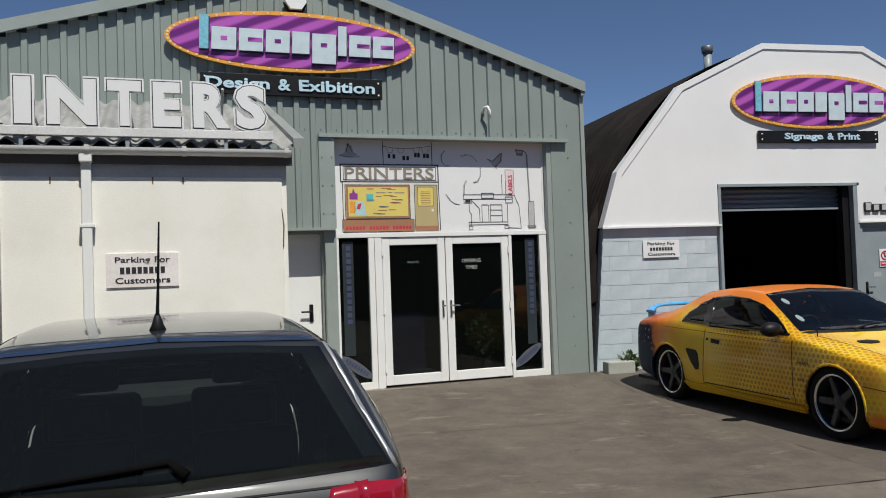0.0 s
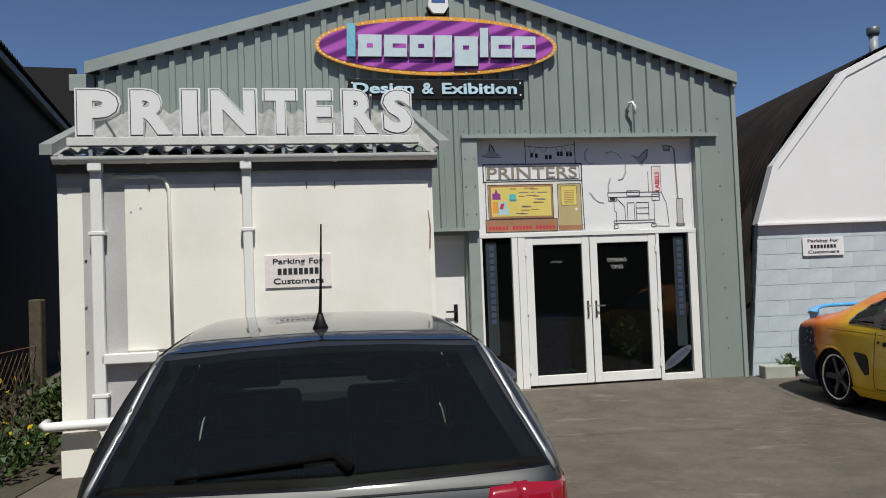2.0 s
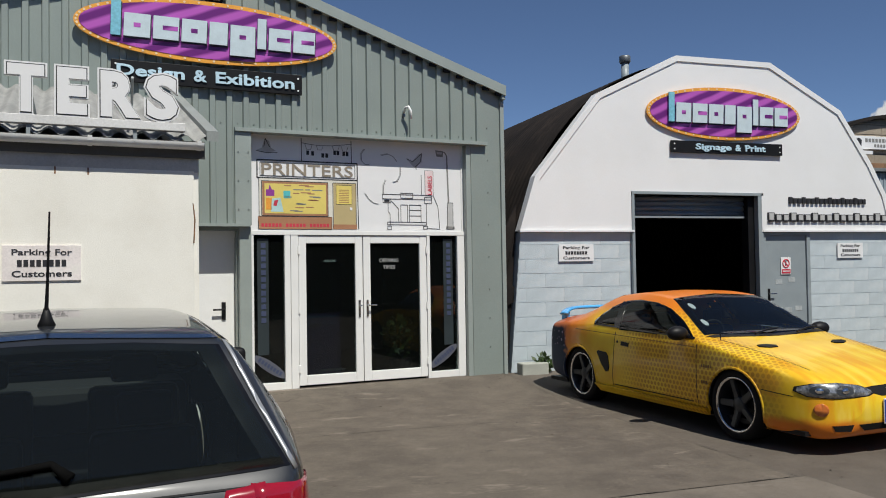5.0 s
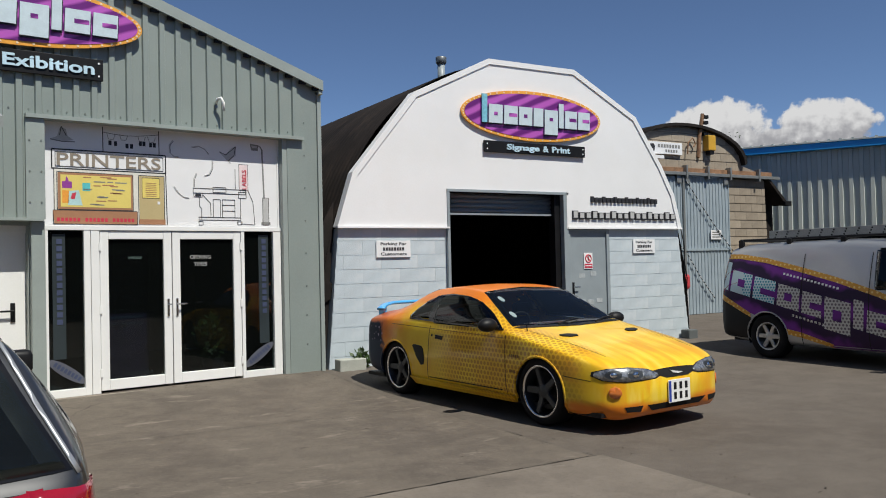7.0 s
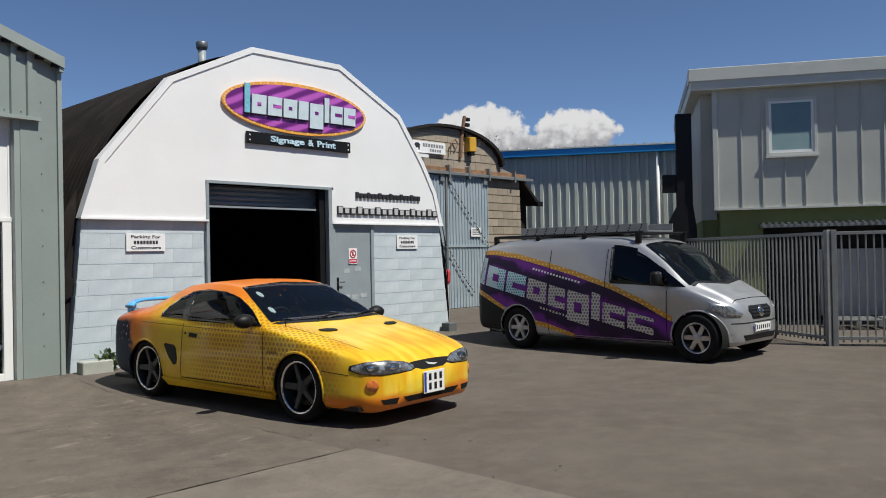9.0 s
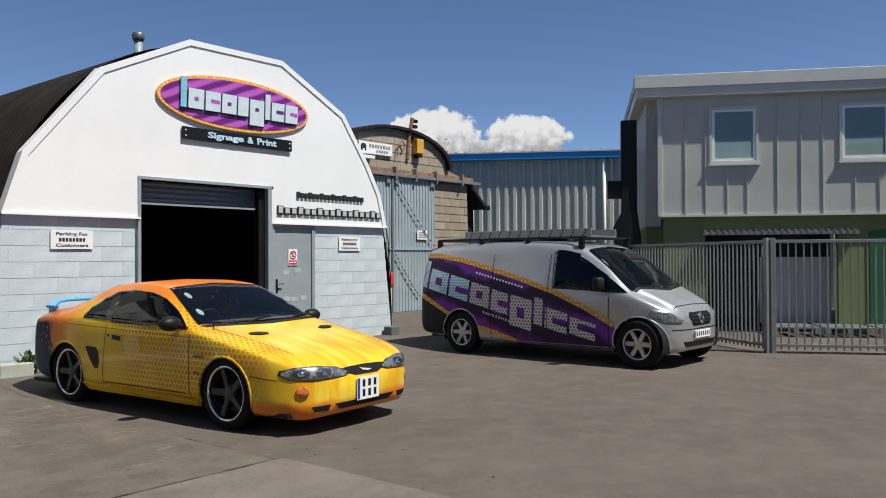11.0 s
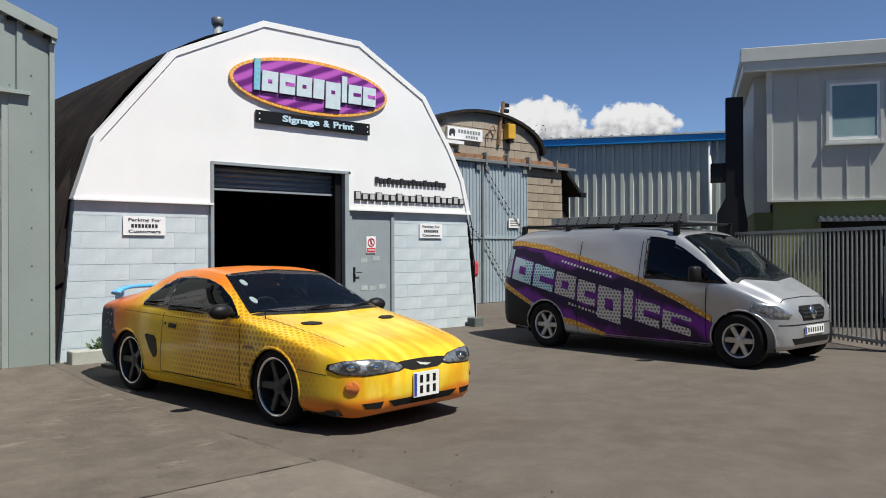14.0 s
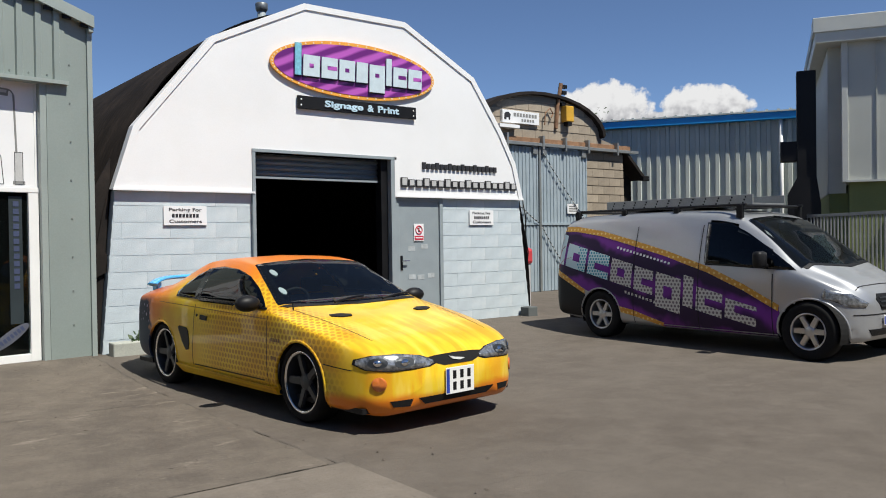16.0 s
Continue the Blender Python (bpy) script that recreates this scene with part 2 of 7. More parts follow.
def prism(bm, poly, a0, a1, axis="y"):
    """A polygon given in the two other axes, pushed through from a0 to a1 along the axis."""
    def at(p, a):
        return {"y": (p[0], a, p[1]), "x": (a, p[0], p[1]), "z": (p[0], p[1], a)}[axis]
    lo = [bm.verts.new(at(p, a0)) for p in poly]
    hi = [bm.verts.new(at(p, a1)) for p in poly]
    n = len(poly)
    bm.faces.new(lo)
    bm.faces.new(hi[::-1])
    for i in range(n):
        bm.faces.new((lo[i], hi[i], hi[(i + 1) % n], lo[(i + 1) % n]))
    return bm


def tube(bm, pts, r, n=10, cap=True):
    """A round bar along a run of points."""
    pts = [Vector(p) for p in pts]
    rings = []
    for i, p in enumerate(pts):
        d = (pts[min(i + 1, len(pts) - 1)] - pts[max(i - 1, 0)]).normalized()
        u = d.orthogonal().normalized() if not rings else (rings[-1][1] - d * rings[-1][1].dot(d)).normalized()
        v = d.cross(u)
        rr = r[i] if isinstance(r, (list, tuple)) else r
        rings.append(([bm.verts.new(p + (u * math.cos(a) + v * math.sin(a)) * rr) for a in [2 * math.pi * k / n for k in range(n)]], u))
    for (a, _), (b, _) in zip(rings, rings[1:]):
        for k in range(n):
            bm.faces.new((a[k], a[(k + 1) % n], b[(k + 1) % n], b[k]))
    if cap:
        bm.faces.new(rings[0][0][::-1])
        bm.faces.new(rings[-1][0])
    return bm


def ribbed(bm, x0, x1, pitch, depth, zb, zt, y=0.0, thick=0.02, crown=0.3):
    """Upright trapezoid-ribbed sheet; zb and zt give its foot and head by x."""
    xs = [x0]
    x = x0
    while x < x1 - 1e-6:
        for f in (0.1, 0.1 + 0.06, 0.1 + 0.06 + crown, 0.1 + 0.12 + crown, 1.0):
            xs.append(min(x1, x + f * pitch))
        x += pitch
    prof = []
    for i, xx in enumerate(xs):
        k = (i - 1) % 5 if i else 4
        prof.append((xx, y - depth if k in (1, 2) else y))
    prev = None
    for (xx, yy) in prof:
        cur = [bm.verts.new((xx, yy, zb(xx))), bm.verts.new((xx, yy, zt(xx))), bm.verts.new((xx, y + thick, zb(xx))), bm.verts.new((xx, y + thick, zt(xx)))]
        if prev:
            bm.faces.new((prev[0], cur[0], cur[1], prev[1]))
            bm.faces.new((prev[2], prev[3], cur[3], cur[2]))
            bm.faces.new((prev[0], prev[2], cur[2], cur[0]))
            bm.faces.new((prev[1], cur[1], cur[3], prev[3]))
        prev = cur
    bmesh.ops.remove_doubles(bm, verts=bm.verts, dist=1e-5)
    return bm


def text_mesh(body, width, height, depth=0.004, fat=0.0, spacing=1.0):
    """Letters of the built-in font as a mesh: x to the right, z up, face towards -y, left foot at the origin."""
    cu = bpy.data.curves.new("letters", "FONT")
    cu.body, cu.size, cu.extrude, cu.offset, cu.resolution_u, cu.space_character = body, 1.0, 0.01, fat, 3, spacing
    ob = new("letters", cu)
    dg = bpy.context.evaluated_depsgraph_get()
    me = bpy.data.meshes.new_from_object(ob.evaluated_get(dg))
    bpy.data.objects.remove(ob)
    co = np.array([v.co for v in me.vertices])
    lo, hi = co.min(0), co.max(0)
    sx = width / (hi[0] - lo[0]) if width else height / (hi[1] - lo[1])
    sy = height / (hi[1] - lo[1])
    me.transform(Matrix(((sx, 0, 0, -lo[0] * sx), (0, 0, -depth / (hi[2] - lo[2]), -depth / 2), (0, sy, 0, -lo[1] * sy), (0, 0, 0, 1))))
    me.flip_normals()
    return me


def words(name, body, width, height, depth, fat, material, parent, m, label=""):
    """A line of words, each a part of its own, shared out by their letters."""
    narrow = {"i": 0.45, "l": 0.45, "r": 0.7, "t": 0.65, "&": 1.1, "I": 0.45, "m": 1.5}
    size = [sum(narrow.get(c, 1.0) for c in w) for w in body.split()]
    gap = 0.75
    unit_w = width / (sum(size) + gap * (len(size) - 1))
    x = 0.0
    for w, s in zip(body.split(), size):
        tall = any(c in "gpqy" for c in w)
        h = height * (1.22 if tall else 1.0)
        part_mesh(name, text_mesh(w, s * unit_w, h, depth, fat), material, parent, label, m=m @ pose(x, 0, -0.22 * height if tall else 0))
        x += (s + gap) * unit_w


def ellipse(cx, cz, rx, rz, n=40):
    return [(cx + rx * math.cos(2 * math.pi * k / n), cz + rz * math.sin(2 * math.pi * k / n)) for k in range(n)]


def rect(x0, x1, z0, z1):
    return [(x0, z0), (x1, z0), (x1, z1), (x0, z1)]


def prisms(polys, a0, a1, axis="y"):
    bm = bmesh.new()
    for p in polys:
        prism(bm, p, a0, a1, axis)
    return bm


# ---- ground ----
def ground_z(x, y):
    k = min(1.0, max(0.0, (y + 2.3) / 2.3))
    return 0.11 * k * k * (3 - 2 * k)


def sheet(x0, x1, y0, y1, step, lift=0.0):
    bm = bmesh.new()
    nx, ny = max(1, round((x1 - x0) / step)), max(1, round((y1 - y0) / step))
    g = [[bm.verts.new((x0 + (x1 - x0) * i / nx, y0 + (y1 - y0) * j / ny, 0)) for j in range(ny + 1)] for i in range(nx + 1)]
    for i in range(nx):
        for j in range(ny):
            bm.faces.new((g[i][j], g[i + 1][j], g[i + 1][j + 1], g[i][j + 1]))
    for v in bm.verts:
        v.co.z = ground_z(v.co.x, v.co.y) + lift
    return bm


gb = bmesh.new()
xs = [-900, -300, -100, -40, -20] + [-12 + 0.5 * i for i in range(61)] + [24, 40, 100, 300, 900]
ys = [-900, -300, -100, -40, -20] + [-14 + 0.25 * i for i in range(81)] + [12, 20, 40, 100, 300, 900]
gg = [[gb.verts.new((x, y, ground_z(x, y))) for y in ys] for x in xs]
for i in range(len(xs) - 1):
    for j in range(len(ys) - 1):
        gb.faces.new((gg[i][j], gg[i + 1][j], gg[i + 1][j + 1], gg[i][j + 1]))
ground = part("ground", gb, ASPHALT, None, smooth=True)
tagged(ground, "worn grey-brown asphalt yard before the units", "ground", kind="structure")

# ---- signs ----


def swirl(name, a, c, freq):
    m = bpy.data.materials.new(name)
    m.use_nodes = True
    nt = m.node_tree
    b = nt.nodes["Principled BSDF"]
    tc = nt.nodes.new("ShaderNodeTexCoord")
    w = nt.nodes.new("ShaderNodeTexWave")
    w.wave_type, w.bands_direction = "BANDS", "DIAGONAL"
    w.inputs["Scale"].default_value, w.inputs["Distortion"].default_value, w.inputs["Detail"].default_value = freq, 1.6, 1.0
    w.inputs["Detail Scale"].default_value = 0.6
    mp = nt.nodes.new("ShaderNodeMapping")
    mp.inputs["Rotation"].default_value = (0, radians(68), 0)
    nt.links.new(tc.outputs["Object"], mp.inputs[0])
    nt.links.new(mp.outputs[0], w.inputs["Vector"])
    r = nt.nodes.new("ShaderNodeValToRGB")
    r.color_ramp.elements[0].color, r.color_ramp.elements[1].color = (*a, 1), (*c, 1)
    r.color_ramp.elements[0].position, r.color_ramp.elements[1].position = 0.25, 0.8
    nt.links.new(w.outputs["Fac"], r.inputs[0])
    nt.links.new(r.outputs[0], b.inputs["Base Color"])
    b.inputs["Roughness"].default_value = 0.35
    return m


SIGN_PURPLE = swirl("magenta_purple_swirl", (0.14, 0.015, 0.17), (0.46, 0.10, 0.46), 2.4)
SIGN_GOLD = mat("orange_gold_border", (0.80, 0.36, 0.05), 0.4, vary=0.1, scale=8)
SIGN_DOT = mat("pale_border_dot", (0.82, 0.62, 0.40), 0.4)
LETTER_PALE = mat("pale_blue_grey_letter", (0.56, 0.66, 0.70), 0.4, vary=0.06, scale=10)
LETTER_CYAN = mat("cyan_letter", (0.20, 0.50, 0.62), 0.4, vary=0.15, scale=25)
LETTER_SHADOW = mat("black_letter_shadow", (0.02, 0.015, 0.03), 0.5)
INK = mat("black_ink", (0.02, 0.02, 0.025), 0.6)
INK_GREY = mat("grey_ink", (0.22, 0.22, 0.21), 0.6)
PALE_TEXT = mat("pale_blue_lettering", (0.52, 0.70, 0.80), 0.4)
YELLOW_PRINT = mat("printed_yellow", (0.74, 0.60, 0.16), 0.5, vary=0.05)
TAN_PRINT = mat("printed_tan", (0.50, 0.40, 0.20), 0.5, vary=0.05)
BROWN_PRINT = mat("printed_brown", (0.38, 0.19, 0.10), 0.5, vary=0.06)
RED_PRINT = mat("printed_red", (0.55, 0.04, 0.07), 0.5)
PINK_PRINT = mat("printed_pink", (0.80, 0.66, 0.66), 0.5)
TEAL_PRINT = mat("printed_teal", (0.10, 0.50, 0.52), 0.5)
PURPLE_PRINT = mat("printed_purple", (0.28, 0.05, 0.30), 0.5)
ORANGE_PRINT = mat("printed_orange", (0.80, 0.34, 0.05), 0.5)
SILVER_PRINT = mat("printed_silver", (0.48, 0.48, 0.47), 0.5)


def flat(name, polys, material, parent, y0, y1, label=""):
    return part(name, prisms(polys, y0, y1), material, parent, label)


def stroke(pts, w):
    """A drawn line as a run of thin quads."""
    out = []
    for (x0, z0), (x1, z1) in zip(pts, pts[1:]):
        l = math.hypot(x1 - x0, z1 - z0) or 1
        nx, nz = -(z1 - z0) / l * w / 2, (x1 - x0) / l * w / 2
        out.append([(x0 - nx, z0 - nz), (x1 - nx, z1 - nz), (x1 + nx, z1 + nz), (x0 + nx, z0 + nz)])
    return out


def oval_sign(m, rx, rz, label):
    sign = thing("oval_sign", m, label, "sign", "oval wall signs")
    flat("border", [ellipse(0, 0, rx, rz, 64)], SIGN_GOLD, sign, -0.03, 0.0, "orange-gold border")
    face = flat("face", [ellipse(0, 0, rx - 0.055, rz - 0.05, 64)], SIGN_PURPLE, sign, -0.036, -0.028, "magenta and purple swirled face")
    for k in range(56):
        a = 2 * math.pi * k / 56
        flat("border_dot", [ellipse((rx - 0.028) * math.cos(a), (rz - 0.026) * math.sin(a), 0.014, 0.014, 8)], SIGN_DOT, sign, -0.034, -0.029)
    # plain blocks stand for the name
    x = -0.75 * rx
    u = rz / 0.40
    for i, (w, h, d) in enumerate([(0.10, 0.44, 0), (0.27, 0.29, 0), (0.27, 0.29, 0), (0.27, 0.29, 0), (0.20, 0.29, 0), (0.28, 0.40, -0.12), (0.10, 0.40, 0), (0.26, 0.29, 0), (0.26, 0.29, 0)]):
        w2, h2 = w * rx / 1.45, h * u
        z = -0.16 * u + d * u
        q = [(x, z), (x + w2, z), (x + w2 + 0.012, z + h2), (x + 0.012, z + h2)]
        # offset black copy makes the dark shadow of each letter block
        flat("letter_shadow", [[(a + 0.014, b - 0.016) for a, b in q]], LETTER_SHADOW, face, -0.055, -0.034)
        blk = flat("letter_block", [q], LETTER_CYAN if i < 1 else LETTER_PALE, face, -0.075, -0.054)
        cx, cz = x + w2 * 0.52, z + h2 * (0.5 if d == 0 else 0.62)
        if w > 0.2:
            k = 0.24
            slot = rect(cx - w2 * k * 0.55, cx + w2 * (k * 0.55 if i in (1, 3, 5) else 0.46), cz - 0.028 * u, cz + 0.028 * u)
            flat("slot", [slot], SIGN_PURPLE, blk, -0.077, -0.070)
        x += w2 + 0.03 * rx / 1.45
    return sign


def word_board(m, w, h, body, x0, x1, label):
    b = thing("sign_board", m, label, "sign", "lettered wall boards")
    part("panel", boxm(0, w, -0.035, 0, 0, h, 0.004), BLACK, b)
    words("lettering", body, x1 - x0, h * 0.56, 0.016, 0.026, PALE_TEXT, b, pose(x0, -0.035, h * 0.24), "pale blue lettering")
    for x in (0.05, w - 0.05):
        for z in (0.05, h - 0.05):
            part("stud", tube(bmesh.new(), [(x, -0.042, z), (x, -0.034, z)], 0.012, 8), WHITE_SIGN, b)
    return b


def parking_sign(m, w, h, label, face=None):
    p = thing("parking_sign", m, label, "sign", "parking signs")
    part("panel", boxm(0, w, -0.012, 0, 0, h, 0.002), face or WHITE_SIGN, p)
    for body, f0, f1, k in (("Parking For", 0.12, 0.88, 2), ("", 0.18, 0.82, 1), ("Customers", 0.12, 0.88, 0)):
        z = h * (0.10 + 0.30 * k)
        if body:
            words("lettering", body, w * (f1 - f0), h * 0.18, 0.003, 0.018, INK, p, pose(w * f0, -0.012, z + 0.004))
        else:
            for j in range(8):
                a = w * f0 + j * w * (f1 - f0) / 8
                part("text_bar", boxm(a + 0.004, a + w * (f1 - f0) / 8 - 0.008, -0.015, -0.011, z, z + h * 0.19), INK, p)
    return p


# ---- grey steel unit ----
UNIT = pose(-0.839, 0.03, 0, 0, 0, 7)
unit = thing("warehouse", UNIT, "grey-green ribbed steel warehouse unit with low gable", "building")
S0, S1, APEX = -7.45, 0.62, -3.38


def unit_roof(x):
    return 5.36 - (5.36 - 4.06) * (x - APEX) / (S1 - APEX) if x > APEX else 5.36 - (5.36 - 4.17) * (APEX - x) / (APEX - S0)


def unit_top(x):
    return unit_roof(x) - 0.03


bm = ribbed(bmesh.new(), S0, 0.31, 0.2, 0.032, lambda x: 3.34, unit_top, y=-0.10)
part("ribbed_wall", bm, GREY_CLAD, unit)
bm = ribbed(bmesh.new(), S0, -3.13, 0.2, 0.032, lambda x: 2.17, lambda x: 3.34, y=-0.10)
part("ribbed_wall", bm, GREY_CLAD, unit)
part("drip_flashing", boxm(-3.13, 0.33, -0.16, 0.02, 3.30, 3.345), GREY_TRIM, unit)
part("drip_flashing", boxm(S0, -2.95, -0.15, 0.02, 2.14, 2.175), GREY_TRIM, unit)
part("pilaster", boxm(-3.13, -2.93, -0.13, 0.1, 2.16, 3.30, 0.006), GREY_TRIM, unit)
part("pilaster", boxm(-3.07, -2.925, -0.06, 0.1, 0.08, 2.14, 0.006), GREY_TRIM, unit)
bm = bmesh.new()
prism(bm, [(0.10, 0.06), (0.56, 0.06), (0.60, unit_top(0.6)), (0.31, unit_top(0.31)), (0.31, 3.30), (0.10, 3.30)], -0.09, 0.10)
part("corner_panel", bm, GREY_CLAD, unit)
part("corner_flashing", boxm(0.56, 0.62, -0.12, 0.12, 0.06, 4.03, 0.004), GREY_TRIM, unit)
RIVET = tube(bmesh.new(), [(0, -0.008, 0), (0, 0, 0)], 0.009, 8)
rivet_mesh = bpy.data.meshes.new("rivet")
RIVET.to_mesh(rivet_mesh)
RIVET.free()
rivet_mesh.materials.append(mat("dark_rivet", (0.16, 0.18, 0.17), 0.5))
for z in (0.5, 0.9, 1.3, 1.75, 2.2, 2.65, 3.1, 3.55):
    part_mesh("rivet", rivet_mesh, None, unit, m=pose(0.36, -0.09, z))
for z in (2.35, 2.7, 3.05):
    for x in (-3.09, -2.97):
        part_mesh("rivet", rivet_mesh, None, unit, m=pose(x, -0.13, z))
for k in range(38):
    part_mesh("rivet", rivet_mesh, None, unit, m=pose(S0 + 0.16 + 0.2 * k, -0.10, 3.40))
part("side_wall", boxm(S1 - 0.06, S1 - 0.02, 0.12, 13, 0.05, 4.0), GREY_CLAD, unit)
part("side_wall", boxm(S0 + 0.02, S0 + 0.06, 0.0, 13, 0.05, 4.1), GREY_CLAD, unit)
part("back_wall", prism(bmesh.new(), [(S0, 0.05), (S1, 0.05), (S1, 4.0), (APEX, 5.25), (S0, 4.1)], 13.0, 13.1), GREY_CLAD, unit)
for a, b in ((APEX, S1 + 0.0), (APEX, S0 - 0.10)):
    za, zb2 = unit_roof(a), unit_roof(APEX) + (unit_roof(S1 if b > a else S0) - unit_roof(APEX)) * abs(b - a) / abs((S1 if b > a else S0) - APEX)
    part("roof_sheet", prism(bmesh.new(), [(a, za), (b, zb2), (b, zb2 + 0.05), (a, za + 0.05)], -0.12, 13.2), ROOF_GREY, unit)
    part("barge_flashing", prism(bmesh.new(), [(a, za - 0.055), (b, zb2 - 0.055), (b, zb2 + 0.085), (a, za + 0.085)], -0.20, -0.118), GREY_TRIM, unit)
    n = 20
    for k in range(n):
        x = a + (b - a) * (k + 0.5) / n
        z = za + (zb2 - za) * (k + 0.5) / n - 0.06
        part("foam_filler", boxm(x - 0.05, x + 0.05, -0.17, -0.136, z - 0.028, z + 0.02), BLACK, unit)
part("eaves_gutter", boxm(S1 - 0.06, S1 + 0.0, -0.18, 13, 3.95, 4.06, 0.01), GREY_TRIM, unit)
part("eaves_end", boxm(S0 - 0.30, S0 - 0.02, -0.10, 13, 3.90, 4.10, 0.01), GREY_TRIM, unit)
part("reveal", boxm(0.03, 0.10, -0.08, 0.20, 0.06, 3.30), GREY_TRIM, unit)
part("head_panel", boxm(-2.93, 0.03, 0.06, 0.12, 2.09, 3.32), GREY_CLAD, unit)
part("dwarf_wall", boxm(S0, -4.05, 0.0, 0.1, 0.05, 2.16), GREY_CLAD, unit)
part("soffit", boxm(-4.05, -3.07, 0.0, 0.22, 2.10, 2.16), GREY_CLAD, unit)
# room behind the glass, its dimness put into dark surface colours
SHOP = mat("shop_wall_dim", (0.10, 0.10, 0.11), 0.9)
part("room_floor", boxm(-2.95, 0.55, 0.12, 4.5, 0.05, 0.12), mat("shop_floor_dim", (0.05, 0.05, 0.055), 0.95), unit)
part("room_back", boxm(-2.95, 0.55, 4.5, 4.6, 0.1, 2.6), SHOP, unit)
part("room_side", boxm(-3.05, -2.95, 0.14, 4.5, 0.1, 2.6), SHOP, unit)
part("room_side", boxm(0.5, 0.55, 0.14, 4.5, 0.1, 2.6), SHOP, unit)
part("room_ceiling", boxm(-3.05, 0.55, 0.125, 4.6, 2.6, 2.66), ROOM_SHADE, unit)
part("door_threshold", boxm(-2.95, 0.05, -0.10, 0.14, 0.03, 0.11), MORTAR_TAN, unit)

# side door
sd = tagged(thing("door_2", UNIT, "plain white side door with dark lever handle", "door", kind="structure"))
part("leaf", boxm(-3.95, -3.085, 0.18, 0.23, 0.10, 2.10, 0.004), WHITE_PVC, sd)
part("head_rail", boxm(-4.03, -3.075, 0.16, 0.18, 2.02, 2.10), WHITE_PVC, sd)
part("keep_plate", boxm(-3.25, -3.20, 0.165, 0.18, 1.0, 1.22, 0.004), BLACK, sd)
part("handle", tube(bmesh.new(), [(-3.22, 0.18, 1.13), (-3.22, 0.12, 1.13), (-3.36, 0.12, 1.13)], 0.012, 8), BLACK, sd, "dark lever handle")
part("jamb", boxm(-3.085, -3.07, 0.05, 0.24, 0.08, 2.12), GREY_TRIM, sd)

# glazed entrance
ent = thing("door_1", UNIT, "white double glazed entrance doors with dark side lights", "door", kind="structure")
for a, b in ((-2.915, -2.885), (-2.50, -2.425), (-2.42, -2.325), (-0.545, -0.50), (-0.085, 0.025)):
    part("frame_post", boxm(a, b, 0.0, 0.09, 0.11, 2.09, 0.004), WHITE_PVC, ent)
part("frame_head", boxm(-2.92, 0.03, -0.005, 0.095, 2.045, 2.10, 0.004), WHITE_PVC, ent)
for a, b in ((-2.885, -2.50), (-0.50, -0.085)):
    part("frame_sill", boxm(a, b, 0.0, 0.09, 0.11, 0.20, 0.004), WHITE_PVC, ent)
    g = part("side_pane", boxm(a, b, 0.045, 0.053, 0.20, 2.045), TINT, ent, "dark side light")
    g.visible_shadow = False
DULL_BLUE = mat("faded_blue_vinyl", (0.045, 0.06, 0.12), 0.6)
OVAL_GREY = mat("grey_window_sticker", (0.10, 0.105, 0.13), 0.5)
for a, b, s in ((-2.88, -2.50, -1), (-0.50, -0.09, 1)):
    cx = (a + b) / 2
    st = flat("window_sticker", [[(cx + (x * math.cos(0.62 * s) - z * math.sin(0.62 * s)), 0.40 + x * math.sin(0.62 * s) + z * math.cos(0.62 * s)) for x, z in ellipse(0, 0, 0.25, 0.065, 28) if abs(x * math.cos(0.62)) < 0.20]], OVAL_GREY, ent, 0.040, 0.044, "grey oval window sticker")
    for j in range(8):
        x = -0.17 + j * 0.045
        q = [(x, -0.025), (x + 0.032, -0.025), (x + 0.032, 0.028), (x, 0.028)]
        flat("sticker_bar", [[(cx + (u * math.cos(0.62 * s) - v * math.sin(0.62 * s)), 0.40 + u * math.sin(0.62 * s) + v * math.cos(0.62 * s)) for u, v in q]], DULL_BLUE, st, 0.037, 0.041)
    bx = a + 0.10 if s < 0 else b - 0.14
    ban = part("window_strip", boxm(bx - 0.055, bx + 0.085, 0.040, 0.044, 0.55, 2.0), mat("dim_grey_vinyl", (0.018, 0.028, 0.032), 0.6), ent)
    for j in range(12):
        part("strip_bar", boxm(bx - 0.01, bx + 0.05, 0.036, 0.0405, 0.95 + j * 0.085, 1.01 + j * 0.085), DULL_BLUE, ban)
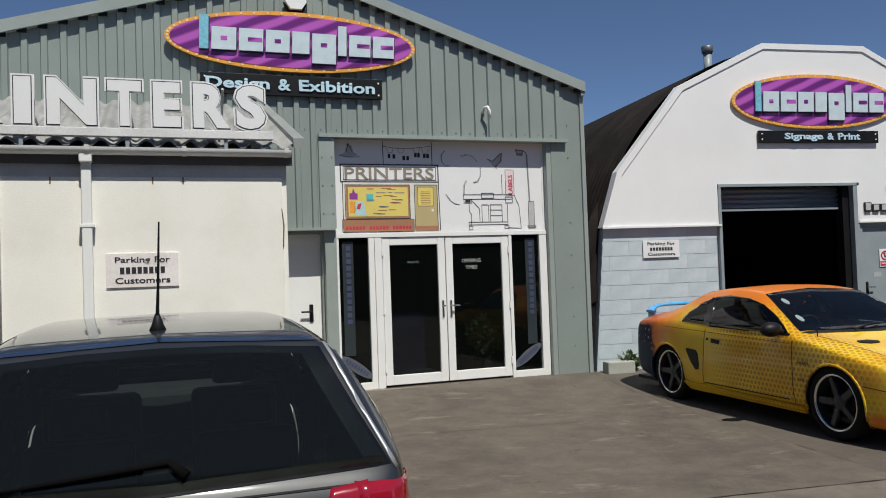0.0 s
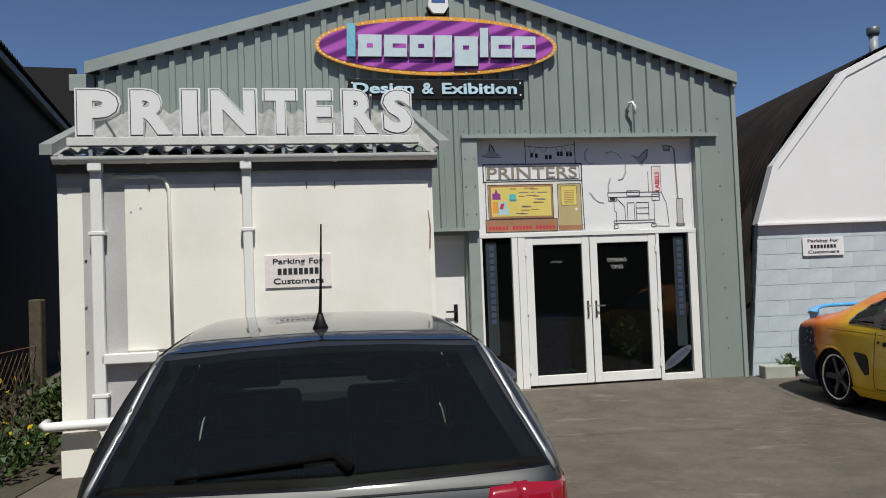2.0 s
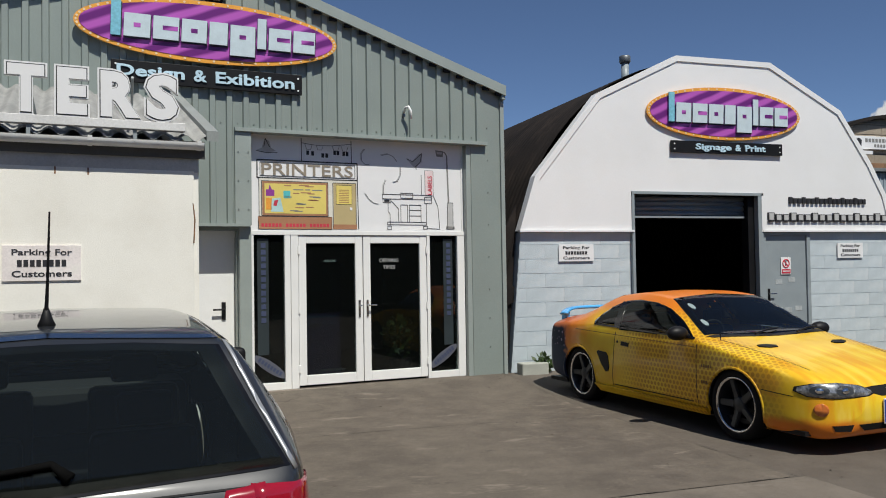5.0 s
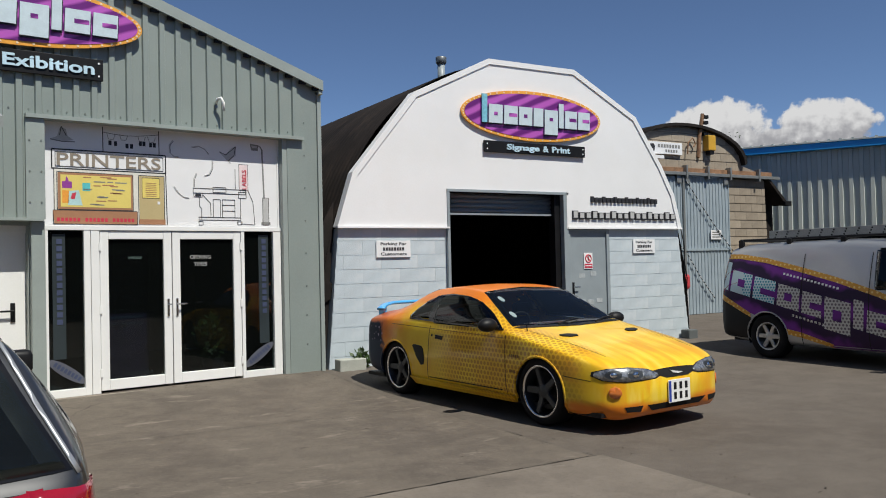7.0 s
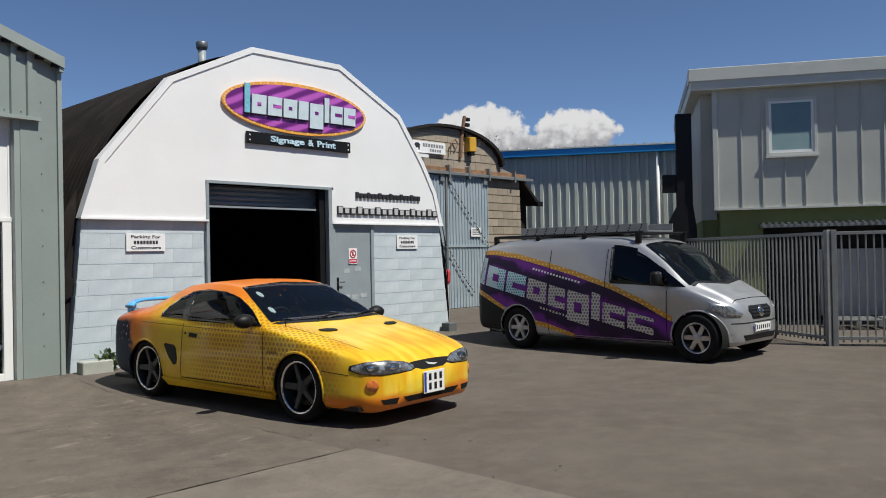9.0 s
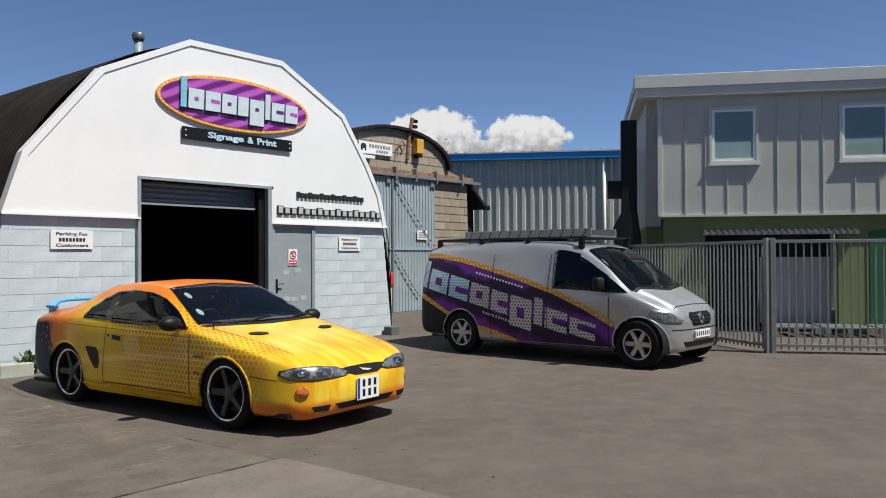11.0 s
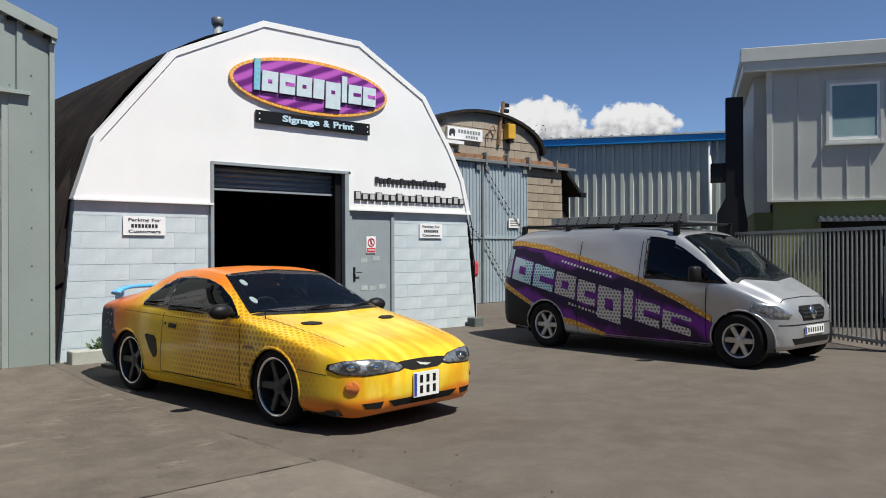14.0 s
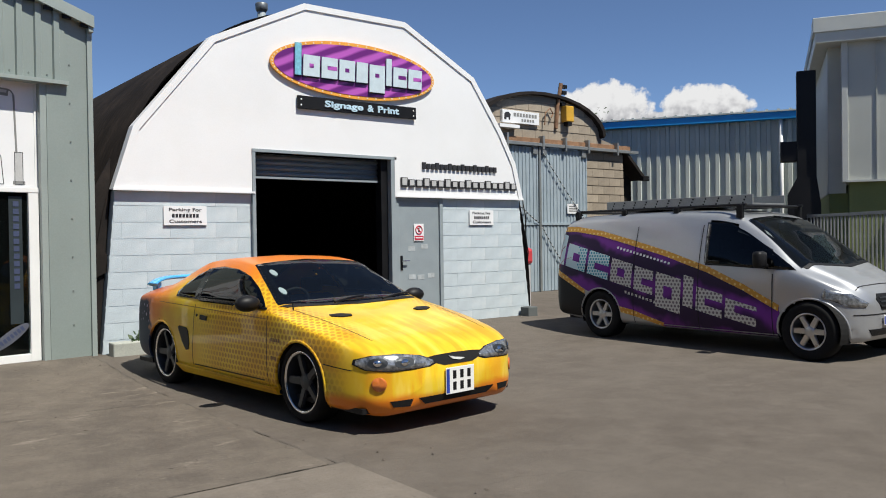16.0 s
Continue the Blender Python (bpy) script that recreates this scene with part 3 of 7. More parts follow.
for a, b, hs in ((-2.32, -1.465, 1), (-1.455, -0.55, -1)):
    leaf = part("leaf", boxm(a, a + 0.10, 0.01, 0.075, 0.14, 2.04, 0.006), WHITE_PVC, ent, "white framed glass door leaf")
    part("stile", boxm(b - 0.10, b, 0.01, 0.075, 0.14, 2.04, 0.006), WHITE_PVC, leaf)
    part("top_rail", boxm(a + 0.10, b - 0.10, 0.012, 0.073, 1.94, 2.04, 0.006), WHITE_PVC, leaf)
    part("bottom_rail", boxm(a + 0.10, b - 0.10, 0.012, 0.073, 0.14, 0.265, 0.006), WHITE_PVC, leaf)
    g = part("pane", boxm(a + 0.10, b - 0.10, 0.04, 0.048, 0.265, 1.94), TINT, leaf, "dark glass pane")
    g.visible_shadow = False
    hx = b - 0.05 if hs > 0 else a + 0.05
    part("handle_plate", boxm(hx - 0.014, hx + 0.014, -0.004, 0.012, 0.98, 1.20, 0.004), CHROME_T, leaf)
    part("handle", tube(bmesh.new(), [(hx, 0.0, 1.13), (hx, -0.045, 1.13), (hx + (0.11 if hs < 0 else 0.02), -0.045, 1.13)], 0.010, 8), CHROME_T, leaf, "bright lever handle")
    for z in (0.35, 1.1, 1.85):
        part("hinge", boxm((a if hs > 0 else b) - 0.014, (a if hs > 0 else b) + 0.014, -0.008, 0.012, z - 0.05, z + 0.05, 0.004), WHITE_PVC, leaf)
part_mesh("lettering", text_mesh("OPENING", 0.27, 0.050, 0.002), SILVER_PRINT, ent, "white lettering", m=pose(-1.22, 0.038, 1.69))
part_mesh("lettering", text_mesh("TIMES", 0.17, 0.050, 0.002), SILVER_PRINT, ent, "white lettering", m=pose(-1.17, 0.038, 1.60))
part("paper_strip", boxm(-1.98, -1.82, 0.05, 0.054, 1.70, 1.73), WHITE_SIGN, ent)
part("paper_strip", boxm(-2.05, -1.70, 0.05, 0.054, 0.30, 0.325), OVAL_GREY, ent)
banner = thing("roller_banner", UNIT @ pose(-1.87, 0.55, 0.12), "dark purple roller banner standing behind the glass", "banner")
part("sheet", boxm(-0.28, 0.28, 0, 0.012, 0.05, 1.65), mat("dark_purple_print", (0.022, 0.014, 0.06), 0.5, vary=0.3, scale=5), banner)
part("foot", boxm(-0.30, 0.30, -0.06, 0.06, 0, 0.05, 0.01), SILVER_PRINT, banner)
for k in range(9):
    part("text_bar", boxm(-0.20, 0.20, -0.003, 0.001, 0.75 + k * 0.085, 0.78 + k * 0.085), DULL_BLUE, banner)


def leafy(bm, cx, cy, cz, rx, ry, rz, n, size, rnd, up=0.0):
    """Many small bent leaves in a loose cloud."""
    for _ in range(n):
        while True:
            p = Vector((rnd.uniform(-1, 1), rnd.uniform(-1, 1), rnd.uniform(-1, 1)))
            if 0.15 < p.length < 1:
                break
        c = Vector((cx + p.x * rx, cy + p.y * ry, cz + p.z * rz))
        d = Vector((rnd.uniform(-1, 1), rnd.uniform(-1, 1), rnd.uniform(-0.6 + up, 0.8 + up))).normalized()
        side = d.orthogonal().normalized()
        side.rotate(Matrix.Rotation(rnd.uniform(0, 6.28), 3, d))
        s = size * rnd.uniform(0.6, 1.3)
        a = [bm.verts.new(q) for q in (c, c + d * s * 0.5 + side * s * 0.25, c + d * s, c + d * s * 0.5 - side * s * 0.25)]
        bm.faces.new(a)


LEAF = mat("green_leaves", (0.034, 0.066, 0.012), 0.6, vary=0.4, scale=9)
LEAF_DRY = mat("dry_grass", (0.048, 0.038, 0.020), 0.8, vary=0.35, scale=9)
FLOWER = mat("yellow_flowers", (0.75, 0.52, 0.02), 0.6)
TERRACOTTA = mat("dark_pot", (0.06, 0.05, 0.06), 0.6)
rnd = random.Random(5)
plant = thing("potted_plant", UNIT @ pose(-0.78, 0.45, 0.12), "leafy potted plant behind the entrance glass", "plant")
part("pot", tube(bmesh.new(), [(0, 0, 0), (0, 0, 0.25)], [0.12, 0.16], 16), TERRACOTTA, plant)
bm = bmesh.new()
leafy(bm, 0, 0, 0.52, 0.22, 0.2, 0.30, 260, 0.13, rnd, 0.3)
part("foliage", bm, LEAF, plant)

# printed board over the doors
pb = thing("printed_board", UNIT, "white printed board with a shop drawing above the doors", "sign")
part("panel", boxm(-2.92, 0.02, 0.035, 0.06, 2.085, 3.315, 0.002), WHITE_SIGN, pb)
part("bottom_trim", boxm(-2.93, 0.03, 0.02, 0.06, 2.075, 2.10), WHITE_PVC, pb)
part("side_trim", boxm(0.0, 0.03, 0.025, 0.06, 2.10, 3.31), WHITE_PVC, pb)


def B(x, y):
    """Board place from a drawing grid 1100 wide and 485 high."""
    return (-2.92 + (x - 98) / 1097 * 2.94, 2.085 + (540 - y) / 485 * 1.23)


def BP(pts):
    return [B(*p) for p in pts]


def draw(name, pts, w, material=None, label=""):
    flat(name, stroke(BP(pts), w), material or INK, pb, 0.030, 0.0345, label)


def fill(name, pts, material, d=0.0, label=""):
    return flat(name, [BP(pts)], material, pb, 0.0315 - d, 0.0348, label)


def frame_of(x0, y0, x1, y1):
    return [(x0, y0), (x1, y0), (x1, y1), (x0, y1), (x0, y0)]


fill("shop_front", [(140, 270), (618, 270), (618, 525), (140, 525)], mat("printed_cream", (0.72, 0.70, 0.62), 0.5))
fill("shop_window", [(155, 290), (470, 290), (470, 458), (155, 458)], BROWN_PRINT, 0.0012)
fill("window_print", [(166, 300), (462, 300), (462, 448), (166, 448)], YELLOW_PRINT, 0.0024)
fill("shop_door", [(500, 290), (612, 290), (612, 500), (500, 500)], TAN_PRINT, 0.0012)
fill("door_print", [(514, 300), (592, 300), (592, 396), (514, 396)], YELLOW_PRINT, 0.0024)
fill("plinth", [(135, 465), (490, 465), (488, 525), (140, 525)], BROWN_PRINT, 0.0024)
fill("door_step", [(500, 500), (618, 500), (618, 525), (496, 525)], BROWN_PRINT, 0.0024)
draw("sign_outline", frame_of(132, 184, 622, 272), 0.014)
draw("sign_outline", frame_of(146, 195, 610, 262), 0.007)
for f in (frame_of(152, 288, 472, 460), frame_of(497, 288, 614, 522), frame_of(136, 464, 490, 526), frame_of(514, 299, 592, 397)):
    draw("outline", f, 0.009)
draw("outline", [(140, 272), (140, 464)], 0.008)
draw("outline", [(622, 272), (626, 524)], 0.010)
lx, lz = B(152, 258)
part_mesh("lettering", text_mesh("PRINTERS", 1.20, 0.150, 0.002, 0.012), mat("printed_stone_letters", (0.26, 0.22, 0.17), 0.6), pb, "stone-coloured drawn lettering", m=pose(lx, 0.032, lz))
for j in range(20):
    if j % 7 != 6:
        fill("text_bar", [(150 + j * 16.5, 498), (162 + j * 16.5, 498), (162 + j * 16.5, 515), (150 + j * 16.5, 515)], RED_PRINT, 0.0036)
fill("jigsaw", [(172, 330), (185, 330), (190, 305), (200, 330), (212, 332), (212, 362), (172, 362)], PURPLE_PRINT, 0.0036)
fill("figure_block", [(172, 372), (200, 372), (200, 430), (172, 430)], ORANGE_PRINT, 0.0036)
fill("teal_bottle", [(255, 335), (288, 335), (288, 372), (255, 372)], TEAL_PRINT, 0.0036)
fill("white_tag", [(200, 375), (240, 370), (255, 440), (195, 440)], mat("printed_pale_teal", (0.45, 0.66, 0.66), 0.5), 0.0036)
fill("red_tag", [(212, 385), (230, 380), (222, 412), (206, 410)], RED_PRINT, 0.0048)
draw("teal_line", [(262, 372), (258, 400), (275, 420), (290, 405), (286, 380)], 0.012, TEAL_PRINT)
rb2 = random.Random(3)
for k in range(22):
    x, y = rb2.uniform(215 if k % 3 == 0 else 300, 400), 306 + (k % 8) * 18 + rb2.uniform(-3, 3)
    l = rb2.uniform(22, 52)
    fill("text_bar", [(x, y), (x + l, y), (x + l, y + 5), (x, y + 5)], INK_GREY if k % 2 else BROWN_PRINT, 0.0036)
for k in range(8):
    fill("text_bar", [(528, 322 + k * 9), (578, 322 + k * 9), (578, 325 + k * 9), (528, 325 + k * 9)], BROWN_PRINT, 0.0036)
fill("door_knob", [(582, 412), (594, 412), (594, 426), (582, 426)], WHITE_SIGN, 0.0036)
for x in (343, 592):
    draw("washing_line_post", [(x, 66), (x + 1, 182)], 0.009)
draw("washing_line", [(345, 90), (400, 98), (440, 100), (490, 98), (540, 92), (590, 84)], 0.005)
for x, y in ((368, 128), (392, 130), (442, 138), (462, 138), (502, 122), (518, 122), (548, 125), (565, 125)):
    fill("pegged_bar", [(x, y), (x + 13, y), (x + 13, y + 22), (x, y + 22)], INK)
for x in (375, 430, 510, 555):
    draw("pegged_cloth", [(x - 14, 96), (x - 6, 122), (x + 14, 122), (x + 22, 98)], 0.005, INK_GREY)
fill("bird", [(128, 138), (155, 125), (168, 80), (190, 90), (198, 122), (222, 138), (190, 146), (150, 148)], SILVER_PRINT)
draw("bird_line", [(128, 140), (175, 148), (228, 146)], 0.007)
draw("bird_line", [(165, 120), (172, 78), (192, 120)], 0.008)
fill("bird", [(888, 150), (915, 158), (950, 120), (972, 112), (968, 160), (940, 185), (942, 204), (920, 185)], SILVER_PRINT)
draw("bird_line", [(885, 146), (918, 160), (968, 114), (960, 160), (930, 190)], 0.008)
for p in ([(658, 105), (640, 130), (642, 165), (662, 185), (684, 184)], [(745, 132), (780, 124), (812, 138), (828, 160)], [(848, 190), (846, 235), (830, 265), (808, 272)],
          [(768, 262), (756, 290), (754, 332)], [(660, 335), (680, 365), (705, 385), (728, 388)]):
    draw("feather", p, 0.010, SILVER_PRINT)
    draw("feather_line", [(x + 4, y + 3) for x, y in p], 0.004, INK)
for p in (frame_of(752, 338, 1018, 362), frame_of(850, 330, 916, 356), frame_of(755, 362, 796, 382), frame_of(980, 350, 1020, 382), [(782, 384), (782, 430), (792, 440), (792, 500)],
          [(990, 384), (990, 500)], frame_of(778, 484, 990, 498), frame_of(850, 392, 886, 484), frame_of(896, 392, 960, 484), [(896, 420), (960, 420)], [(896, 450), (960, 450)],
          frame_of(778, 505, 798, 524), frame_of(972, 505, 996, 520), [(800, 372), (836, 412), (838, 480)], [(1030, 340), (1055, 400), (1064, 520), (990, 516)]):
    draw("machine_line", p, 0.006)
fill("machine_panel", [(762, 366), (790, 366), (790, 378), (762, 378)], INK)
fill("label_banner", [(984, 205), (1030, 205), (1030, 340), (984, 340)], PINK_PRINT)
draw("banner_line", frame_of(984, 205, 1030, 340), 0.005)
draw("banner_line", [(964, 230), (964, 336)], 0.006)
bx, bz = B(1022, 334)
part_mesh("lettering", text_mesh("LABELS", 0.255, 0.062, 0.002, 0.01), RED_PRINT, pb, "red upright lettering", m=pose(bx, 0.030, bz, 0, -90, 0))
for p, w in (([(1108, 120), (1116, 380)], 0.020), ([(1108, 120), (1096, 102), (1076, 98)], 0.014)):
    draw("lamp_post", p, w, INK_GREY)
fill("lamp_head", [(1044, 92), (1090, 96), (1086, 128), (1052, 126)], INK_GREY)
fill("lamp_glass", [(1050, 100), (1082, 102), (1080, 114), (1056, 114)], SILVER_PRINT, 0.0012)
fill("lamp_base", [(1112, 376), (1136, 376), (1142, 520), (1104, 520)], SILVER_PRINT)
draw("lamp_line", frame_of(1108, 376, 1140, 520), 0.006)
fill("lamp_foot", [(1100, 505), (1148, 505), (1148, 520), (1100, 520)], INK_GREY, 0.0012)

oval_sign(UNIT @ pose(-3.38, -0.17, 4.45), 1.53, 0.37, "oval purple sign with gold edge and pale name on steel gable")
word_board(UNIT @ pose(-4.52, -0.14, 3.79), 2.22, 0.25, "Design & Exibition", 0.06, 2.12, "black board lettered in pale blue under the oval sign")
al = thing("alarm_box", UNIT @ pose(-3.37, -0.13, 4.86), "white hexagonal burglar alarm box with blue band", "alarm")
part("case", prism(bmesh.new(), [(-0.07, 0), (0.07, 0), (0.13, 0.09), (0.11, 0.27), (-0.11, 0.27), (-0.13, 0.09)], -0.09, 0), WHITE_PVC, al)
part("band", boxm(-0.085, 0.085, -0.094, -0.088, 0.13, 0.19), mat("alarm_blue", (0.05, 0.12, 0.35), 0.4), al)
part("dark_back", prism(bmesh.new(), [(-0.09, -0.04), (0.09, -0.04), (0.15, 0.09), (0.0, 0.1), (-0.15, 0.09)], -0.03, 0), BLACK, al)
hk = thing("wall_lamp", UNIT @ pose(-0.88, -0.13, 3.56), "small white swan-neck fitting on the cladding", "lamp")
part("neck", tube(bmesh.new(), [(-0.03, 0, 0.10), (-0.03, -0.06, 0.17), (0.0, -0.09, 0.18), (0.03, -0.09, 0.12), (0.035, -0.09, 0.02)], [0.012, 0.018, 0.02, 0.022, 0.012], 10), WHITE_PVC, hk, "", True)
part("base", boxm(-0.045, -0.01, -0.01, 0.012, 0.06, 0.14, 0.004), STEEL_GREY, hk)

# ---- white annex ----
ANNEX = pose(-7.64, -3.5, -0.055, 0, 0, 7)
annex = thing("annex", ANNEX, "low white-painted lean-to annex with grey corrugated roof", "building")
part("front_wall", boxm(0, 3.25, 0, 0.2, -0.1, 2.74), WHITE_WALL, annex)
for x0 in (0, 3.05):
    part("side_wall", prism(bmesh.new(), [(0.2, -0.1), (3.3, -0.1), (3.3, 3.75), (0.2, 2.70)], x0, x0 + 0.2, "x"), WHITE_WALL, annex)
part("grey_strip", boxm(0.20, 0.285, -0.004, 0.002, 0.45, 2.64), GREY_PATCH, annex)
part("grey_strip", boxm(0.37, 3.22, -0.003, 0.003, 0.0, 1.06), GREY_PATCH, annex)
part("grey_strip", boxm(0.37, 0.56, -0.004, 0.002, 1.06, 2.66), GREY_PATCH, annex)
part("rendered_panel", boxm(0.55, 3.21, -0.016, 0.004, 1.10, 2.53, 0.004), WHITE_WALL, annex, "raised cream-white rendered panel")
part("head_band", boxm(0.0, 3.25, -0.012, 0.0, 2.52, 2.74), mat("grey_soffit_board", (0.55, 0.54, 0.52), 0.7), annex)
part("plinth", boxm(-0.01, 0.24, -0.012, 0.1, -0.1, 0.42), WHITE_WALL, annex)
bm = bmesh.new()
rows = []
for i in range(20 * 8 + 1):
    x = -0.06 + i * 0.177 / 8
    if x > 3.36:
        break
    dz = 0.027 * math.cos(i * math.pi / 4)
    rows.append([bm.verts.new((x, y, 2.795 + 0.335 * (y + 0.14) + dz + t)) for t in (0, 0.008) for y in (-0.14, 1.2, 3.38)])
for a, b in zip(rows, rows[1:]):
    for f in ((0, 1), (1, 2), (4, 3), (5, 4)):
        bm.faces.new((a[f[0]], a[f[1]], b[f[1]], b[f[0]]))
    bm.faces.new((a[0], b[0], b[3], a[3]))
part("corrugated_roof", bm, mat("weathered_fibre_cement", (0.30, 0.30, 0.29), 0.85, vary=0.2, scale=3, stain=(0.16, 0.15, 0.14), stain_amt=0.6), annex, "grey corrugated fibre-cement roof", True)
for x in (-0.09, 3.30):
    part("verge_trim", prism(bmesh.new(), [(-0.16, 2.78), (3.38, 3.96), (3.38, 4.05), (-0.16, 2.87)], x, x + 0.10, "x"), ROOF_GREY, annex)
part("top_flashing", boxm(-0.05, 3.3, 3.20, 3.40, 3.93, 4.02), ROOF_GREY, annex)
bm = bmesh.new()
prev = None
for x in (0.0, 3.28):
    cur = [bm.verts.new((x, -0.105 + r * math.cos(a), 2.765 + r * 1.05 * math.sin(a))) for r in (0.058, 0.053) for a in [math.pi + math.pi * k / 10 for k in range(11)]]
    if prev:
        for k in list(range(10)) + list(range(11, 21)):
            bm.faces.new((prev[k], prev[k + 1], cur[k + 1], cur[k]))
    prev = cur
gut = part("gutter", bm, WHITE_PVC, annex, "white half-round gutter", True)
for x in (0.06, 0.75, 1.58, 2.35, 3.22):
    part("gutter_bracket", prism(bmesh.new(), [(-0.105 + 0.063 * math.cos(a), 2.765 + 0.066 * math.sin(a)) for a in [math.pi + math.pi * k / 8 for k in range(9)]] + [(-0.04, 2.78), (-0.17, 2.78)], x, x + 0.035, "x"), WHITE_PVC, gut)
# dark fascia colour stands for the shadow under the corrugation ends
part("fascia", boxm(-0.04, 3.30, -0.045, -0.012, 2.64, 2.79), mat("fascia_shade_dark", (0.10, 0.10, 0.10), 0.8), annex)


def downpipe(x, w, z0, z1, brackets):
    p = part("downpipe", boxm(x, x + w, -0.10, -0.03, z0, z1, 0.01), WHITE_PVC, annex, "white square downpipe")
    for z in brackets:
        part("pipe_clip", boxm(x - 0.02, x + w + 0.02, -0.105, 0.0, z, z + 0.03, 0.004), WHITE_PVC, p)
    part("outlet", boxm(x - 0.01, x + w + 0.01, -0.14, -0.03, z1 - 0.06, z1 + 0.03, 0.01), WHITE_PVC, p)


downpipe(0.285, 0.095, 0.52, 2.70, (2.10, 0.72))
downpipe(1.545, 0.08, 0.85, 2.70, (2.10, 1.0))
sh = bmesh.new()
prism(sh, [(0.30, 0.52), (0.385, 0.52), (0.50, 0.10), (0.42, 0.10)], -0.10, -0.03)
part("pipe_shoe", sh, WHITE_PVC, annex)
part("trunking", boxm(0.345, 0.80, -0.10, 0.0, 1.00, 1.085, 0.008), WHITE_PVC, annex, "white square trunking")
part("conduit", tube(bmesh.new(), [(0.46, -0.03, 2.60), (0.80, -0.03, 2.60), (0.89, -0.03, 2.575), (0.92, -0.03, 2.48), (0.92, -0.03, 1.0)], 0.016, 8), WHITE_WALL, annex, "", True)
part("waste_pipe", tube(bmesh.new(), [(-0.16, 0.15, 0.50), (-0.14, -0.03, 0.50), (-0.10, -0.09, 0.50), (0.9, -0.09, 0.52)], 0.042, 10), WHITE_PVC, annex, "white waste pipe", True)
for x, z in ((0.22, 1.9), (0.215, 1.5), (0.22, 1.12), (0.6, 2.3), (0.68, 2.33)):
    part("old_fixing", tube(bmesh.new(), [(x, -0.02, z), (x, 0.0, z)], 0.010, 8), GREY_PATCH, annex)
for x in (0.75, 1.3, 1.55, 2.1, 2.35):
    part("rust_streak", boxm(x, x + 0.012, -0.0185, -0.012, 2.47, 2.53), RUST, annex)
part("frayed_cable", tube(bmesh.new(), [(3.20, -0.012, 2.25), (3.215, -0.02, 2.1), (3.205, -0.02, 1.9)], 0.006, 6), RUST, annex)
parking_sign(ANNEX @ pose(1.72, -0.018, 1.59), 0.58, 0.29, "white parking notice with black lettering on the cream wall", mat("pinkish_white_panel", (0.78, 0.72, 0.70), 0.6, stain=(0.80, 0.78, 0.72), stain_amt=0.8, stain_scale=6))
# raised letters on the roof edge
pr = thing("roof_sign", ANNEX @ pose(0, 0, -0.055), "large white three-dimensional letters standing on the roof edge", "sign")
part("base_rail", boxm(0.13, 3.12, -0.18, -0.10, 2.905, 2.975, 0.004), mat("white_painted_rail", (0.66, 0.66, 0.65), 0.5), pr)
for x in (0.3, 1.1, 1.9, 2.7):
    part("stay", tube(bmesh.new(), [(x, -0.12, 3.35), (x + 0.05, 0.75, 3.10)], 0.012, 6), STEEL_GREY, pr)
    part("strut", boxm(x, x + 0.03, -0.16, -0.13, 2.80, 2.91), STEEL_GREY, pr)
spans = (("P", 95, 210), ("R", 228, 345), ("I", 358, 410), ("N", 432, 560), ("T", 573, 668), ("E", 683, 765), ("R", 783, 890), ("S", 893, 985))
for ch, a, b in spans:
    x0, x1 = 0.20 + (a - 95) / 890 * 2.88, 0.20 + (b - 95) / 890 * 2.88
    fat = 0.066
    lt = part_mesh("letter", text_mesh(ch, x1 - x0, 0.425, 0.05, fat), WHITE_SIGN, pr, "white block letter with black inline", m=pose(x0, -0.13, 2.972))
    part_mesh("inline", text_mesh(ch, x1 - x0 - 0.028, 0.397, 0.004, fat - 0.012), INK, lt, m=pose(0.014, -0.049, 0.014))
    part_mesh("face", text_mesh(ch, x1 - x0 - 0.044, 0.381, 0.006, fat - 0.018), WHITE_SIGN, lt, m=pose(0.022, -0.051, 0.022))

# ---- white arched hut ----
hut = thing("arched_hut", pose(0, 0, 0), "white-fronted arched corrugated steel hut with blue-grey block base", "building")
GABLE = [(0.0, 2.11), (0.25, 2.89), (1.26, 4.12), (2.62, 4.77), (4.345, 4.77), (5.71, 4.07), (6.31, 3.24), (6.61, 2.72), (6.78, 2.11)]
low = [(4.14, 2.11), (4.14, 2.69), (1.82, 2.69), (1.82, 2.11)]
part("gable_face", prism(bmesh.new(), GABLE + low, -0.03, 0.10), GABLE_WHITE, hut, "white painted sheet gable")
normals = [Vector((b[1] - a[1], a[0] - b[0])).normalized() for a, b in zip(GABLE, GABLE[1:])]     # inwards
inner, outer = [], []
for k, (x, z) in enumerate(GABLE):
    n = (normals[max(k - 1, 0)] + normals[min(k, len(normals) - 1)]).normalized()
    inner.append((x + n.x * 0.078, z + n.y * 0.078))
    outer.append((x - n.x * 0.008, z - n.y * 0.008))
for k in range(len(GABLE) - 1):
    part("verge_strip", prism(bmesh.new(), [outer[k], outer[k + 1], inner[k + 1], inner[k]], -0.048, 0.12), GABLE_WHITE, hut)
for x0, x1 in ((0.0, 1.82), (4.14, 6.78)):
    part("drip_edge", boxm(x0 - 0.01, x1 + 0.01, -0.06, 0.02, 2.095, 2.122), GABLE_WHITE, hut)
part("mortar_wall", prism(bmesh.new(), [(-0.16, 0.0), (1.80, 0.0), (1.80, 2.095), (0.03, 2.095)], 0.0222, 0.2), MORTAR, hut)
part("mortar_wall", prism(bmesh.new(), [(5.065, 0.0), (6.995, 0.0), (6.745, 2.095), (5.065, 2.095)], 0.0222, 0.2), MORTAR, hut)
bm = bmesh.new()
rows = []
